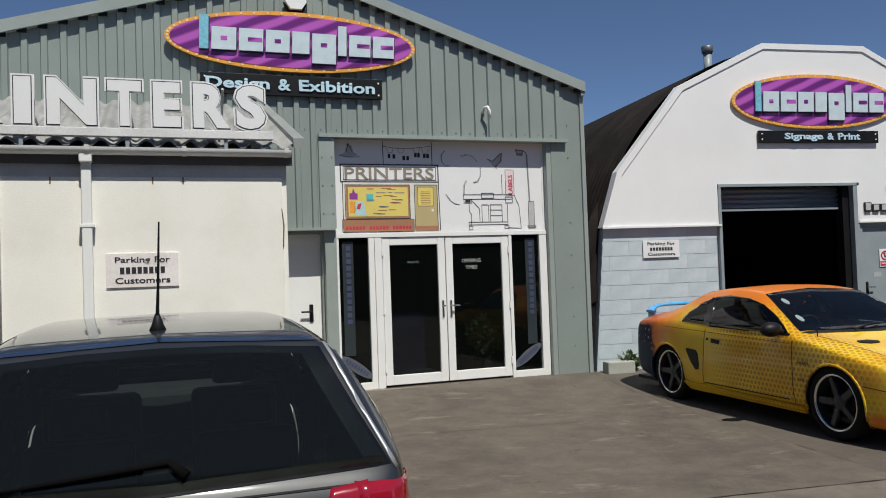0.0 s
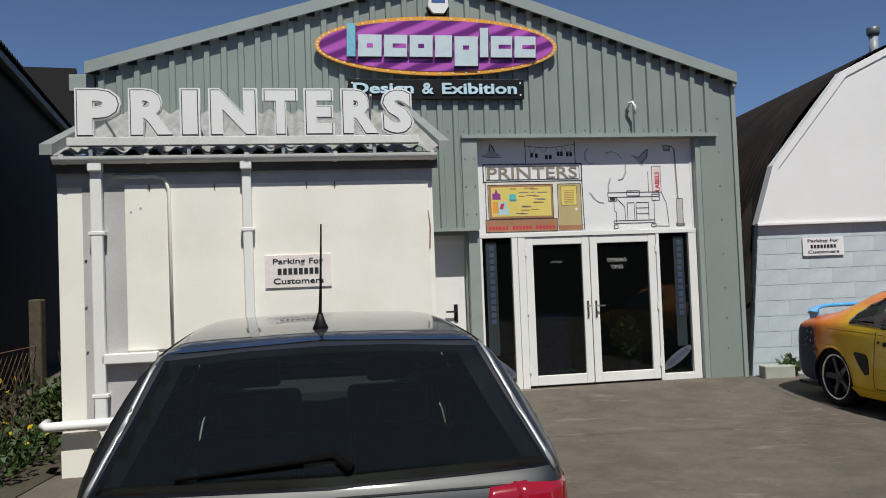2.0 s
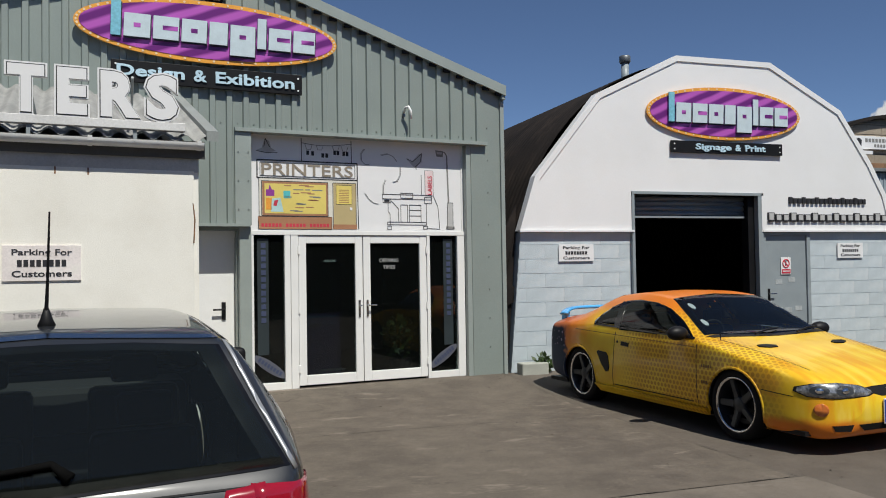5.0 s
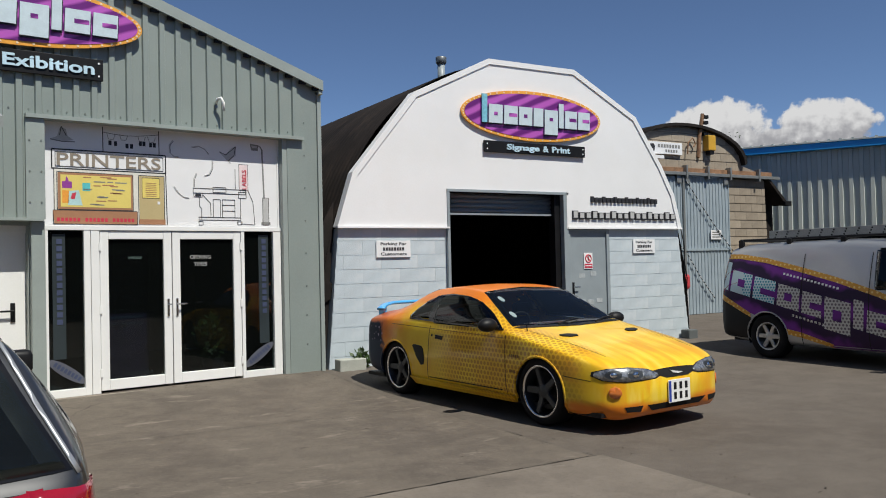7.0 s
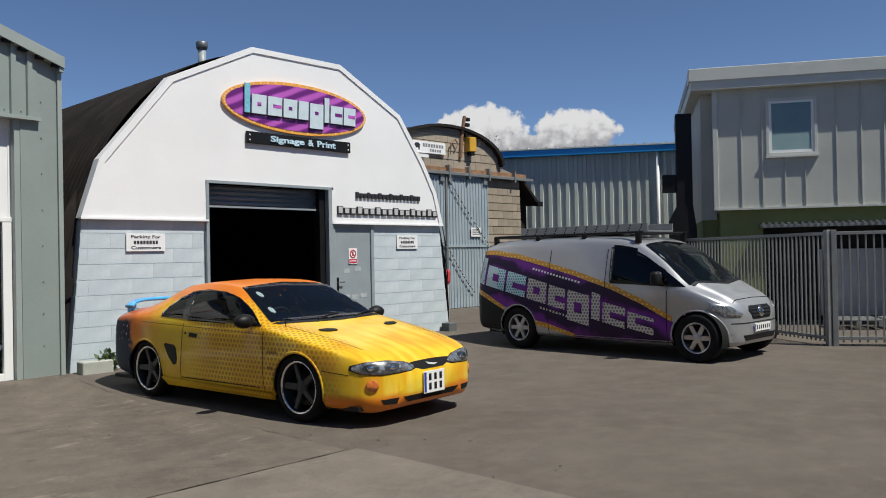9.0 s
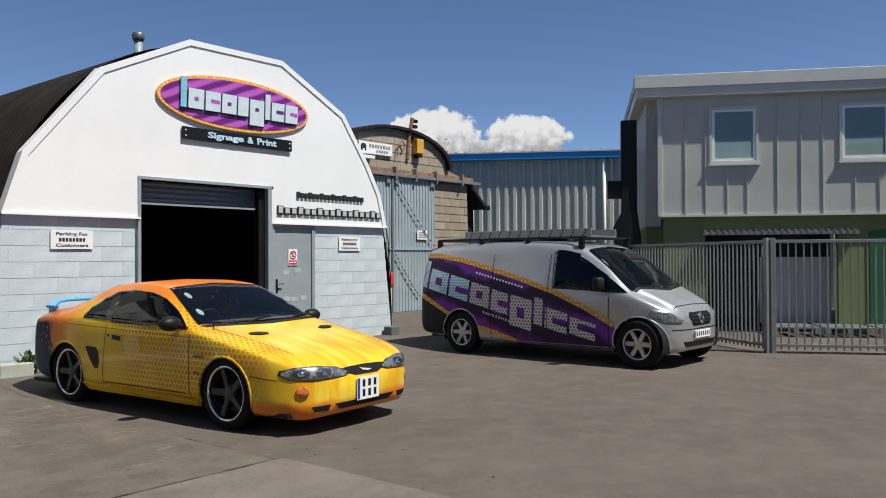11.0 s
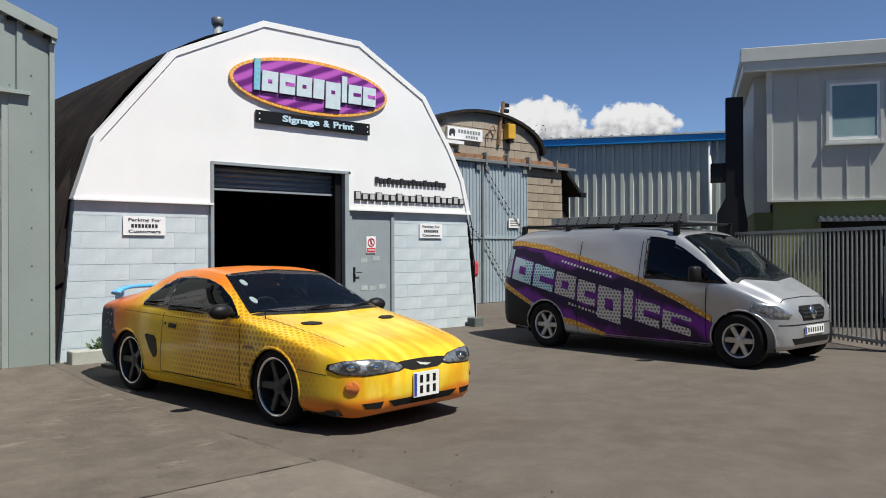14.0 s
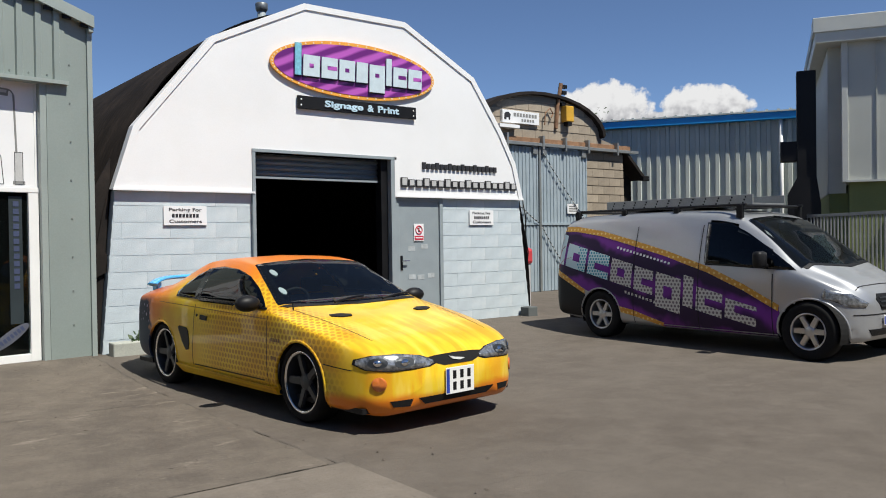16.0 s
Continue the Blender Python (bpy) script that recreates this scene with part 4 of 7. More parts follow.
for j in range(0, 321):
    y = 0.12 + j * 0.0375
    d = 0.018 * math.cos(j * math.pi / 2)
    ring = []
    for k in range(41):
        a = math.pi * k / 40
        c, s = math.cos(a), math.sin(a)
        ring.append(bm.verts.new((3.42 + (3.66 + d) * math.copysign(abs(c) ** 0.865, c), y, 0.08 + (4.66 + d) * s ** 0.865)))
    rows.append(ring)
for a, b in zip(rows, rows[1:]):
    for k in range(40):
        bm.faces.new((a[k], a[k + 1], b[k + 1], b[k]))
part("corrugated_hull", bm, BLACK_HULL, hut, "black tarred corrugated steel hull", True)
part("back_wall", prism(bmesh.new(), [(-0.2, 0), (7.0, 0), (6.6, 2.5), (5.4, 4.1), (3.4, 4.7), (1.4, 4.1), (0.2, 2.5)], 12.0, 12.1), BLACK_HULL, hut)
part("workshop_floor", boxm(0.1, 6.8, 0.2, 12, 0.02, 0.115), mat("dark_workshop_floor", (0.06, 0.055, 0.05), 0.8), hut)
part("ragged_sheet", prism(bmesh.new(), [(-0.62, 1.25), (-0.30, 1.60), (-0.02, 1.28), (-0.06, 1.10), (-0.30, 0.98), (-0.52, 0.72), (-0.66, 0.85)], 0.10, 0.13), BLACK_HULL, hut, "torn dark sheet edge")
part("dark_boarding", prism(bmesh.new(), [(-0.62, 0.05), (-0.16, 0.05), (0.0, 2.1), (0.02, 2.5), (-0.45, 1.6)], 0.14, 0.18), BLACK_HULL, hut)
# opening, shutter, jambs
part("jamb", boxm(1.80, 1.845, -0.045, 0.25, 0.08, 2.70), STEEL_GREY, hut)
part("jamb", boxm(4.05, 4.14, -0.045, 0.25, 0.08, 2.70), STEEL_GREY, hut)
part("jamb_trim", boxm(4.115, 4.160, -0.05, -0.02, 2.09, 2.70), GABLE_WHITE, hut)
part("opening_trim", boxm(1.80, 4.15, -0.05, 0.02, 2.66, 2.70), STEEL_GREY, hut)
part("guide_rail", boxm(3.93, 4.05, 0.05, 0.20, 0.1, 2.66), BLACK, hut)
shut = part("roller_shutter", boxm(1.845, 3.93, 0.17, 0.19, 2.35, 2.66), SHUTTER, hut, "grey steel roller shutter, nearly fully raised")
for k in range(4):
    part("slat", tube(bmesh.new(), [(1.85, 0.17, 2.385 + 0.078 * k), (3.93, 0.17, 2.385 + 0.078 * k)], 0.034, 8), SHUTTER, shut, "", True)
part("bottom_bar", boxm(1.845, 3.93, 0.13, 0.20, 2.315, 2.35, 0.004), STEEL_GREY, shut)
# near-black panels put the workshop's shade behind both jambs
part("inner_shade_panel", boxm(0.3, 1.80, 0.22, 0.26, 0.1, 2.6), ROOM_SHADE, hut)
part("inner_shade_panel", boxm(4.14, 6.6, 0.26, 0.30, 0.1, 2.6), ROOM_SHADE, hut)
# personnel door
pd = thing("door_3", pose(-0.055, 0, 0), "grey steel personnel door with small red warning sign", "door", kind="structure")
part("leaf", boxm(4.265, 5.055, 0.02, 0.06, 0.13, 2.045, 0.004), STEEL_GREY, pd)
for a, b in ((4.215, 4.265), (5.055, 5.12)):
    part("frame_post", boxm(a, b, -0.01, 0.14, 0.08, 2.09, 0.004), STEEL_GREY, pd)
part("frame_head", boxm(4.215, 5.12, -0.008, 0.14, 2.045, 2.09, 0.004), STEEL_GREY, pd)
part("keep_plate", boxm(4.30, 4.34, 0.008, 0.02, 0.98, 1.20, 0.003), BLACK, pd)
part("handle", tube(bmesh.new(), [(4.32, 0.02, 1.12), (4.32, -0.03, 1.12), (4.43, -0.03, 1.12)], 0.010, 8), CHROME_T, pd, "lever handle")
PALE_SMEAR = mat("pale_cleaned_paint", (0.40, 0.43, 0.44), 0.6, vary=0.2, scale=12)
for x, z in ((4.45, 1.27), (4.70, 1.30), (4.45, 0.83), (4.62, 0.82), (4.82, 0.84)):
    part("scuffed_patch", boxm(x, x + 0.13, 0.0165, 0.021, z, z + 0.075), PALE_SMEAR, pd)
ws = thing("warning_sign", pose(4.50, 0.012, 1.42), "white notice with a red prohibition ring", "sign")
part("panel", boxm(0, 0.19, -0.006, 0, 0, 0.27, 0.002), WHITE_SIGN, ws)
bm = bmesh.new()
tube(bm, [(0.095 + 0.062 * math.cos(2 * math.pi * k / 24), -0.008, 0.175 + 0.062 * math.sin(2 * math.pi * k / 24)) for k in range(25)], 0.009, 6)
part("ring", bm, RED_PRINT, ws)
flat("bar", stroke([(0.055, 0.215), (0.135, 0.135)], 0.015), RED_PRINT, ws, -0.010, -0.005)
flat("pictogram", [rect(0.08, 0.105, 0.14, 0.21)], INK, ws, -0.0085, -0.005)
part("red_band", boxm(0.01, 0.18, -0.009, -0.005, 0.015, 0.085), RED_PRINT, ws)
part("text_bar", boxm(0.025, 0.165, -0.011, -0.008, 0.045, 0.06), WHITE_SIGN, ws)
parking_sign(pose(0.61, 0.005, 1.67), 0.56, 0.245, "white parking notice on the blue-grey blocks")
parking_sign(pose(5.62, 0.005, 1.67), 0.52, 0.245, "faded white parking notice on the blue-grey blocks")
oval_sign(pose(3.47, -0.045, 3.915), 1.40, 0.405, "oval purple sign with gold edge and pale name on white gable")
word_board(pose(2.48, -0.045, 3.298), 2.03, 0.18, "Signage & Print", 0.42, 1.70, "black board with pale blue lettering on the white gable")
wa = thing("web_address", pose(-0.05, -0.03, 0), "raised black block lettering on the white gable, unreadable bars", "sign")
for n, x0, x1, z0, h, k in ((18, 4.68, 6.24, 2.545, 0.105, 0.95), (17, 4.27, 6.68, 2.255, 0.145, 1.0)):
    w = (x1 - x0) / n
    for j in range(n):
        hh = h * (0.82 if j % 3 else 1.0)
        eb = part("text_bar", boxm(x0 + j * w + 0.012, x0 + (j + 1) * w - 0.012, -0.03, 0, z0, z0 + hh, 0.003), INK, wa)
        if n == 17:
            part("bar_face", boxm(x0 + j * w + 0.026, x0 + (j + 1) * w - 0.030, -0.033, -0.028, z0 + 0.026, z0 + hh - 0.012), SILVER_PRINT, eb)
ch = thing("chimney_flue", pose(2.93, 1.95, 4.60), "grey metal flue with a rain cap on the hut roof", "chimney")
part("pipe", tube(bmesh.new(), [(0, 0, 0), (0, 0, 0.56)], 0.068, 16), STEEL_GREY, ch, "", True)
part("cap", tube(bmesh.new(), [(0, 0, 0.56), (0, 0, 0.60), (0, 0, 0.69), (0, 0, 0.70)], [0.072, 0.100, 0.100, 0.09], 16), GUN_T, ch, "", True)
for x, y, w in ((-0.10, -0.16, 0.40), (6.72, -0.12, 0.22)):
    kb = thing("concrete_block", pose(x, y, 0.085), "loose weathered concrete block by the hut corner", "block", "loose blocks")
    part("block", boxm(0, w, -0.10, 0.10, 0, 0.18, 0.015), mat("mossy_concrete", (0.36, 0.37, 0.33), 0.9, vary=0.2) if w > 0.3 else mat("dark_concrete", (0.10, 0.11, 0.11), 0.9), kb)
rnd = random.Random(8)
wd = thing("weed_clump", pose(0.28, -0.14, 0.09), "small green weeds growing at the wall foot", "weeds")
bm = bmesh.new()
leafy(bm, 0, 0, 0.12, 0.16, 0.08, 0.14, 110, 0.10, rnd, 0.5)
part("leaves", bm, LEAF, wd)
rs = thing("red_sack", pose(7.12, 0.35, 0.11), "red plastic container standing beside the hut", "container")
part("body", boxm(-0.10, 0.14, -0.1, 0.12, 0, 0.90, 0.04), GREY_PATCH, rs)
part("red_cover", boxm(-0.13, 0.17, -0.13, 0.15, 0.86, 1.16, 0.06), mat("red_plastic", (0.55, 0.06, 0.07), 0.4), rs)
cb = thing("hanging_cable", pose(6.9, 0.05, 0), "black cable hanging down the hut's corner", "cable")
part("cable", tube(bmesh.new(), [(-0.05, -0.02, 2.1), (0.0, -0.04, 1.8), (-0.02, -0.05, 1.5), (0.04, -0.05, 1.2), (0.02, -0.05, 1.0)], 0.012, 6), BLACK, cb, "", True)

# ---- zinc-clad building ----
OFFICE = pose(11.8, -3.9, 0.07, 0, 0, -60)
office = thing("office_building", OFFICE, "two-storey zinc-clad building with olive green rendered base", "building")
part("upper_wall", prism(bmesh.new(), rect(-0.63, 9, 2.31, 4.80), 0, 0.25), CLAD_ZINC, office)
part("lower_wall", boxm(-0.60, 0.22, 0.06, 0.25, 0, 2.31), GREEN_RENDER, office)
part("lower_wall", boxm(2.75, 9, 0.06, 0.25, 0, 2.31), GREEN_RENDER, office)
part("lower_wall", boxm(0.22, 2.75, 0.06, 0.25, 1.95, 2.31), GREEN_RENDER, office)
part("side_wall", boxm(-0.63, -0.45, 0.25, 7, 2.25, 4.80), CLAD_ZINC, office)
part("side_wall", boxm(-0.60, -0.45, 0.25, 7, 0, 2.25), GREEN_RENDER, office)
part("set_back_wall", boxm(-0.92, -0.63, 0.35, 7, 2.10, 4.80), CLAD_ZINC, office)
part("set_back_base", boxm(-0.90, -0.60, 0.40, 7, 0, 2.10), GREEN_RENDER, office)
part("corner_post", boxm(-0.72, -0.62, -0.03, 0.12, 2.28, 4.80, 0.006), FASCIA, office)
part("drip_trim", boxm(-0.66, 9, -0.05, 0.06, 2.275, 2.315), FASCIA, office)
part("roof_fascia", boxm(-1.18, 9.4, -0.20, 0.3, 4.90, 5.16, 0.01), FASCIA, office)
part("roof_soffit", boxm(-1.14, 9.4, -0.17, 7, 4.72, 4.93, 0.01), FASCIA, office)
part("roof_top", boxm(-1.16, 9.4, 0.3, 7, 4.93, 5.13), ROOF_GREY, office)
for x in (-0.18, 0.22, 1.60, 2.05, 2.46, 4.0, 4.45, 4.9):
    part("standing_seam", boxm(x, x + 0.018, -0.022, 0, 2.32, 4.72), CLAD_ZINC, office)
for x in (0.64, 1.02, 3.05, 3.5):
    part("standing_seam", boxm(x, x + 0.018, -0.022, 0, 2.32, 3.34), CLAD_ZINC, office)
for x in (0.36, 2.83, 5.3):
    w = part("window", boxm(x - 0.06, x, -0.03, 0.06, 3.34, 4.50, 0.006), FASCIA, office, "square window with a pale frame")
    for a, b, c, d in ((x + 0.84, x + 0.90, 3.34, 4.50), (x, x + 0.84, 4.44, 4.50), (x, x + 0.84, 3.34, 3.40)):
        part("surround", boxm(a, b, -0.03, 0.06, c, d, 0.004), FASCIA, w)
    for a, b, c, d in ((x, x + 0.05, 3.40, 4.44), (x + 0.79, x + 0.84, 3.40, 4.44), (x + 0.05, x + 0.79, 4.39, 4.44), (x + 0.05, x + 0.79, 3.40, 3.45)):
        part("frame", boxm(a, b, -0.015, 0.04, c, d), WHITE_PVC, w)
    part("blind", boxm(x + 0.05, x + 0.79, -0.003, 0.0, 3.45, 4.39), mat("pale_blue_blind", (0.36, 0.46, 0.47), 0.7), w)
    pn = part("pane", boxm(x + 0.05, x + 0.79, -0.012, -0.007, 3.45, 4.39), PANE, w)
    pn.visible_shadow = False
    part("sill", boxm(x - 0.08, x + 0.92, -0.07, 0.0, 3.30, 3.34), FASCIA, w)
# near-black sheets stand in for the shaded depth of the bay
part("shade_backing", boxm(0.22, 2.75, 0.6, 0.7, 0, 1.95), ROOM_SHADE, office)
part("shade_side", boxm(0.20, 0.24, 0.2, 0.7, 0, 1.95), ROOM_SHADE, office)
aw = part("canopy", boxm(0.15, 3.1, -0.10, 0.05, 1.90, 1.965), GALV, office, "small corrugated canopy edge")
for k in range(24):
    part("canopy_ridge", tube(bmesh.new(), [(0.2 + k * 0.123, -0.13, 1.968), (0.2 + k * 0.123, 0.05, 1.975)], 0.03, 8), GALV, aw)
# white doors get a grey that carries the bay's shade
part("white_door", boxm(1.35, 2.05, 0.45, 0.52, 0.1, 1.45, 0.01), GREY_PATCH, office, "white double doors, greyed for the shade of the bay")
part("white_door", boxm(2.08, 2.72, 0.45, 0.52, 0.1, 1.45, 0.01), GREY_PATCH, office)
part("green_door", boxm(3.32, 4.2, 0.03, 0.07, 0, 1.95, 0.004), mat("dark_green_paint", (0.02, 0.12, 0.05), 0.5), office)
for k in range(3):
    pl2 = thing("pallet", OFFICE @ pose(1.3 + k * 0.95, -0.9, 0.0 + 0.0), "grey weathered pallet lying behind the fence", "pallet", "pallets")
    for j in range(5):
        part("slat", boxm(0, 0.85, j * 0.2, j * 0.2 + 0.12, 0.10, 0.125), GALV, pl2)
    for j in range(3):
        part("bearer", boxm(j * 0.38, j * 0.38 + 0.09, 0, 0.92, 0, 0.10), GALV, pl2)
du = thing("flue_duct", OFFICE @ pose(0, 0.15, 0), "tall black extraction duct with an elbow box", "duct")
part("riser", boxm(-1.44, -1.12, 0.0, 0.35, 1.2, 4.32, 0.01), BLACK, du)
part("elbow_box", boxm(-1.72, -1.40, 0.02, 0.33, 2.70, 3.06, 0.01), BLACK, du)
part("base_box", prism(bmesh.new(), [(-1.60, 0), (-1.05, 0), (-1.05, 1.9), (-1.12, 2.4), (-1.44, 2.4), (-1.60, 2.1)], -0.02, 0.45), BLACK, du)

# ---- palisade fence and gate ----
def palisade(name, m, length, pitch, label, zt=1.76):
    f = thing(name, m, label, "fence")
    bar = boxm(-0.012, 0.012, -0.012, 0.012, 0.06, zt, 0.003)
    me = bpy.data.meshes.new("pale")
    bar.to_mesh(me)
    bar.free()
    me.materials.append(GALV)
    n = int(length / pitch)
    for k in range(1, n):
        part_mesh("pale", me, None, f, m=pose(k * pitch, 0, 0))
    for z in (0.10, zt - 0.02):
        part("rail", boxm(0, length, -0.022, 0.022, z, z + 0.05, 0.004), GALV, f)
    for x in (0, length):
        part("post", boxm(x - 0.04, x + 0.04, -0.04, 0.04, 0, zt + 0.06, 0.006), GALV, f)
    return f


palisade("fence", pose(9.0, -6.25, 0, 0, 0, 57), 4.9, 0.105, "galvanised steel bar fence running behind the van")
palisade("gate", pose(9.04, -6.33, 0, 0, 0, -62), 2.8, 0.115, "galvanised steel bar gate, closed")
palisade("gate", pose(10.40, -8.88, 0, 0, 0, -62), 2.8, 0.115, "galvanised steel bar gate, closed")

# ---- old block shed ----
SHED = pose(11.2, 4.2, 0.1)
shed = thing("block_shed", SHED, "old tan blockwork shed with arched roof and blue-grey doors", "shed")
ARCHP = [(0.35 + 2.15 * math.cos(a), 3.95 + 0.93 * math.sin(a)) for a in [math.pi * k / 16 for k in range(0, 17)]]
part("gable_mortar", prism(bmesh.new(), [(-2.0, 3.75), (3.4, 3.75), (2.5, 3.95)] + ARCHP[1:-1] + [(-1.9, 3.95)], 0.03, 0.3), MORTAR_TAN, shed)
part("pier_mortar", prism(bmesh.new(), [(1.95, 0), (3.55, 0), (3.40, 3.75), (1.95, 3.75)], 0.03, 0.3), MORTAR_TAN, shed)
part("pier_mortar", boxm(-2.6, -1.3, 0.03, 0.3, 0, 3.75), MORTAR_TAN, shed)
part("roof_edge", prism(bmesh.new(), ARCHP + [(x * 1.04 - 0.014, z + 0.07) for x, z in ARCHP[::-1]], -0.12, 0.4), BLACK_HULL, shed, "dark curved roof edge")
part("roof", prism(bmesh.new(), [(x, z - 0.05) for x, z in ARCHP], 0.35, 9), BLACK_HULL, shed)
part("lintel", boxm(-1.9, 3.65, -0.06, 0.1, 3.66, 3.80, 0.006), RUST, shed, "rust-stained steel lintel")
part("door_track", boxm(-1.8, 3.9, -0.14, -0.05, 3.60, 3.68, 0.006), GALV, shed)
for x in (-1.0, 0.2, 1.0, 1.85, 3.0):
    part("track_bracket", boxm(x, x + 0.06, -0.16, 0.0, 3.52, 3.86, 0.004), GALV, shed)
for x0, x1 in ((-1.5, 0.15), (0.17, 1.90)):
    d = part("door", ribbed(bmesh.new(), x0, x1, 0.12, 0.018, lambda x: 0.02, lambda x: 3.58, y=-0.03), SHED_BLUE, shed, "faded blue-grey ribbed sliding door")
    part("ledge", boxm(x0, x1, -0.065, -0.03, 1.66, 1.72), SHED_BLUE, d)
    for x in (x0 + 0.12, x1 - 0.16):
        part("hanger", boxm(x - 0.06, x + 0.10, -0.09, -0.03, 3.40, 3.66, 0.01), GALV, d)
part("door_post", boxm(0.13, 0.19, -0.09, -0.05, 0.02, 3.58), GALV, shed)
for a, b in (((0.25, 3.45), (1.95, 1.62)), ((0.2, 1.6), (1.2, 0.4)), ((-1.1, 2.6), (0.1, 1.7))):
    cn = thing("striped_chain", SHED, "black and white chain hung across the shed doors", "chain", "door chains")
    for k in range(26):
        t0, t1 = k / 26, (k + 0.7) / 26
        pts = [(a[0] + (b[0] - a[0]) * t, -0.10, a[1] + (b[1] - a[1]) * t - 0.06 * math.sin(math.pi * t)) for t in (t0, t1)]
        part("link", tube(bmesh.new(), pts, 0.014, 6), BLACK if k % 2 else SILVER_PRINT, cn)
hs = thing("name_sign", SHED @ pose(-1.05, -0.03, 4.12), "white name board with a black animal shape and dark bars", "sign")
part("panel", boxm(0, 1.22, -0.03, 0.05, 0, 0.30, 0.004), WHITE_SIGN, hs)
flat("animal_shape", [[(0.08, 0.06), (0.12, 0.06), (0.13, 0.12), (0.19, 0.12), (0.20, 0.06), (0.24, 0.06), (0.26, 0.20), (0.20, 0.25), (0.10, 0.24), (0.06, 0.20), (0.05, 0.08)]], INK, hs, -0.034, -0.029)
for j in range(8):
    part("text_bar", boxm(0.36 + j * 0.10, 0.43 + j * 0.10, -0.034, -0.029, 0.16, 0.245), INK_GREY, hs)
for j in range(5):
    part("text_bar", boxm(0.62 + j * 0.09, 0.68 + j * 0.09, -0.034, -0.029, 0.05, 0.115), INK_GREY, hs)
part("ledge", boxm(-0.2, 0.45, -0.15, 0.06, -0.14, -0.06), WHITE_SIGN, hs)
sn = thing("door_notice", SHED @ pose(1.12, -0.07, 1.95), "small white notice on the shed door", "sign")
part("panel", boxm(0, 0.40, -0.01, 0, 0, 0.25), WHITE_SIGN, sn)
for j in range(3):
    part("text_bar", boxm(0.05, 0.35, -0.013, -0.009, 0.05 + 0.06 * j, 0.08 + 0.06 * j), INK_GREY, sn)
bl = thing("siren_box", SHED @ pose(1.05, -0.05, 4.28), "yellow siren box on the shed gable", "alarm")
part("case", boxm(-0.02, 0.26, -0.12, 0.1, 0, 0.40, 0.02), mat("amber_plastic", (0.62, 0.34, 0.03), 0.5), bl)
part("foot", boxm(0.05, 0.20, -0.10, 0.05, -0.10, 0), BLACK, bl)
mp2 = thing("wire_mast", SHED @ pose(0.80, -0.02, 4.1), "short leaning rusty mast with insulators", "mast")
part("mast", tube(bmesh.new(), [(0, 0, 0.0), (0.06, 0, 0.55), (0.20, 0, 1.15)], 0.05, 8), RUST, mp2)
for k in range(4):
    part("insulator", boxm(0.18 + k * 0.012, 0.34 + k * 0.012, -0.05, 0.05, 0.58 + k * 0.15, 0.67 + k * 0.15, 0.01), BLACK, mp2)
part("hook", tube(bmesh.new(), [(-0.45, -0.05, 0.05), (-0.42, -0.05, 0.35), (-0.25, -0.05, 0.48), (-0.15, -0.05, 0.35), (-0.22, -0.05, 0.25)], 0.018, 6), RUST, mp2)
lt2 = thing("lean_to", SHED @ pose(3.4, 0, 0), "dark sloping lean-to roof beside the block shed", "shed")
part("roof", prism(bmesh.new(), [(0.0, 3.62), (0.05, 3.68), (0.85, 2.98), (0.80, 2.90)], -0.1, 4), BLACK_HULL, lt2)
part("gutter_end", boxm(0.70, 0.98, -0.14, 0.0, 2.88, 3.02, 0.02), BLACK, lt2)
part("side_boarding", prism(bmesh.new(), [(0.1, 0), (0.75, 0), (0.70, 2.9), (0.02, 3.5)], 0.3, 0.4), BLACK_HULL, lt2)
part("pipe_stack", boxm(0.2, 1.9, 1.0, 1.6, 2.45, 2.55), RUST, lt2)
part("pipe_post", boxm(1.8, 1.86, 1.0, 1.06, 0.0, 2.5), RUST, lt2)
part("pipe_post", boxm(0.3, 0.36, 1.0, 1.06, 0.0, 2.5), RUST, lt2)

# ---- long metal shed ----
BARN = pose(15.5, 6.1, 0, 0, 0, -58.6)
barn = thing("metal_shed", BARN, "long pale metal-clad shed with bright blue eaves trim", "building")
part("ribbed_wall", ribbed(bmesh.new(), -6, 12, 0.27, 0.055, lambda x: 0, lambda x: 4.60, crown=0.35), MILL_GREY, barn)
part("eaves_trim", boxm(-6, 12, -0.22, 0.05, 4.60, 4.80, 0.01), BLUE_TRIM, barn, "bright blue eaves trim")
part("roof", prism(bmesh.new(), [(-0.25, 4.80), (-0.25, 4.84), (9, 5.6), (9, 5.5)], -6, 12, "x"), MILL_GREY, barn)
bm = bmesh.new()
for k in range(60):
    box(bm, -6 + k * 0.3, -5.92 + k * 0.3, -0.24, 0.6, 4.835, 4.875)
tagged(part("roof_ribs", bm, MILL_GREY, barn), kind="stuff")
part("downpipe", tube(bmesh.new(), [(5.21, -0.09, 0), (5.21, -0.09, 4.6)], 0.05, 10), WHITE_PVC, barn, "white downpipe", True)

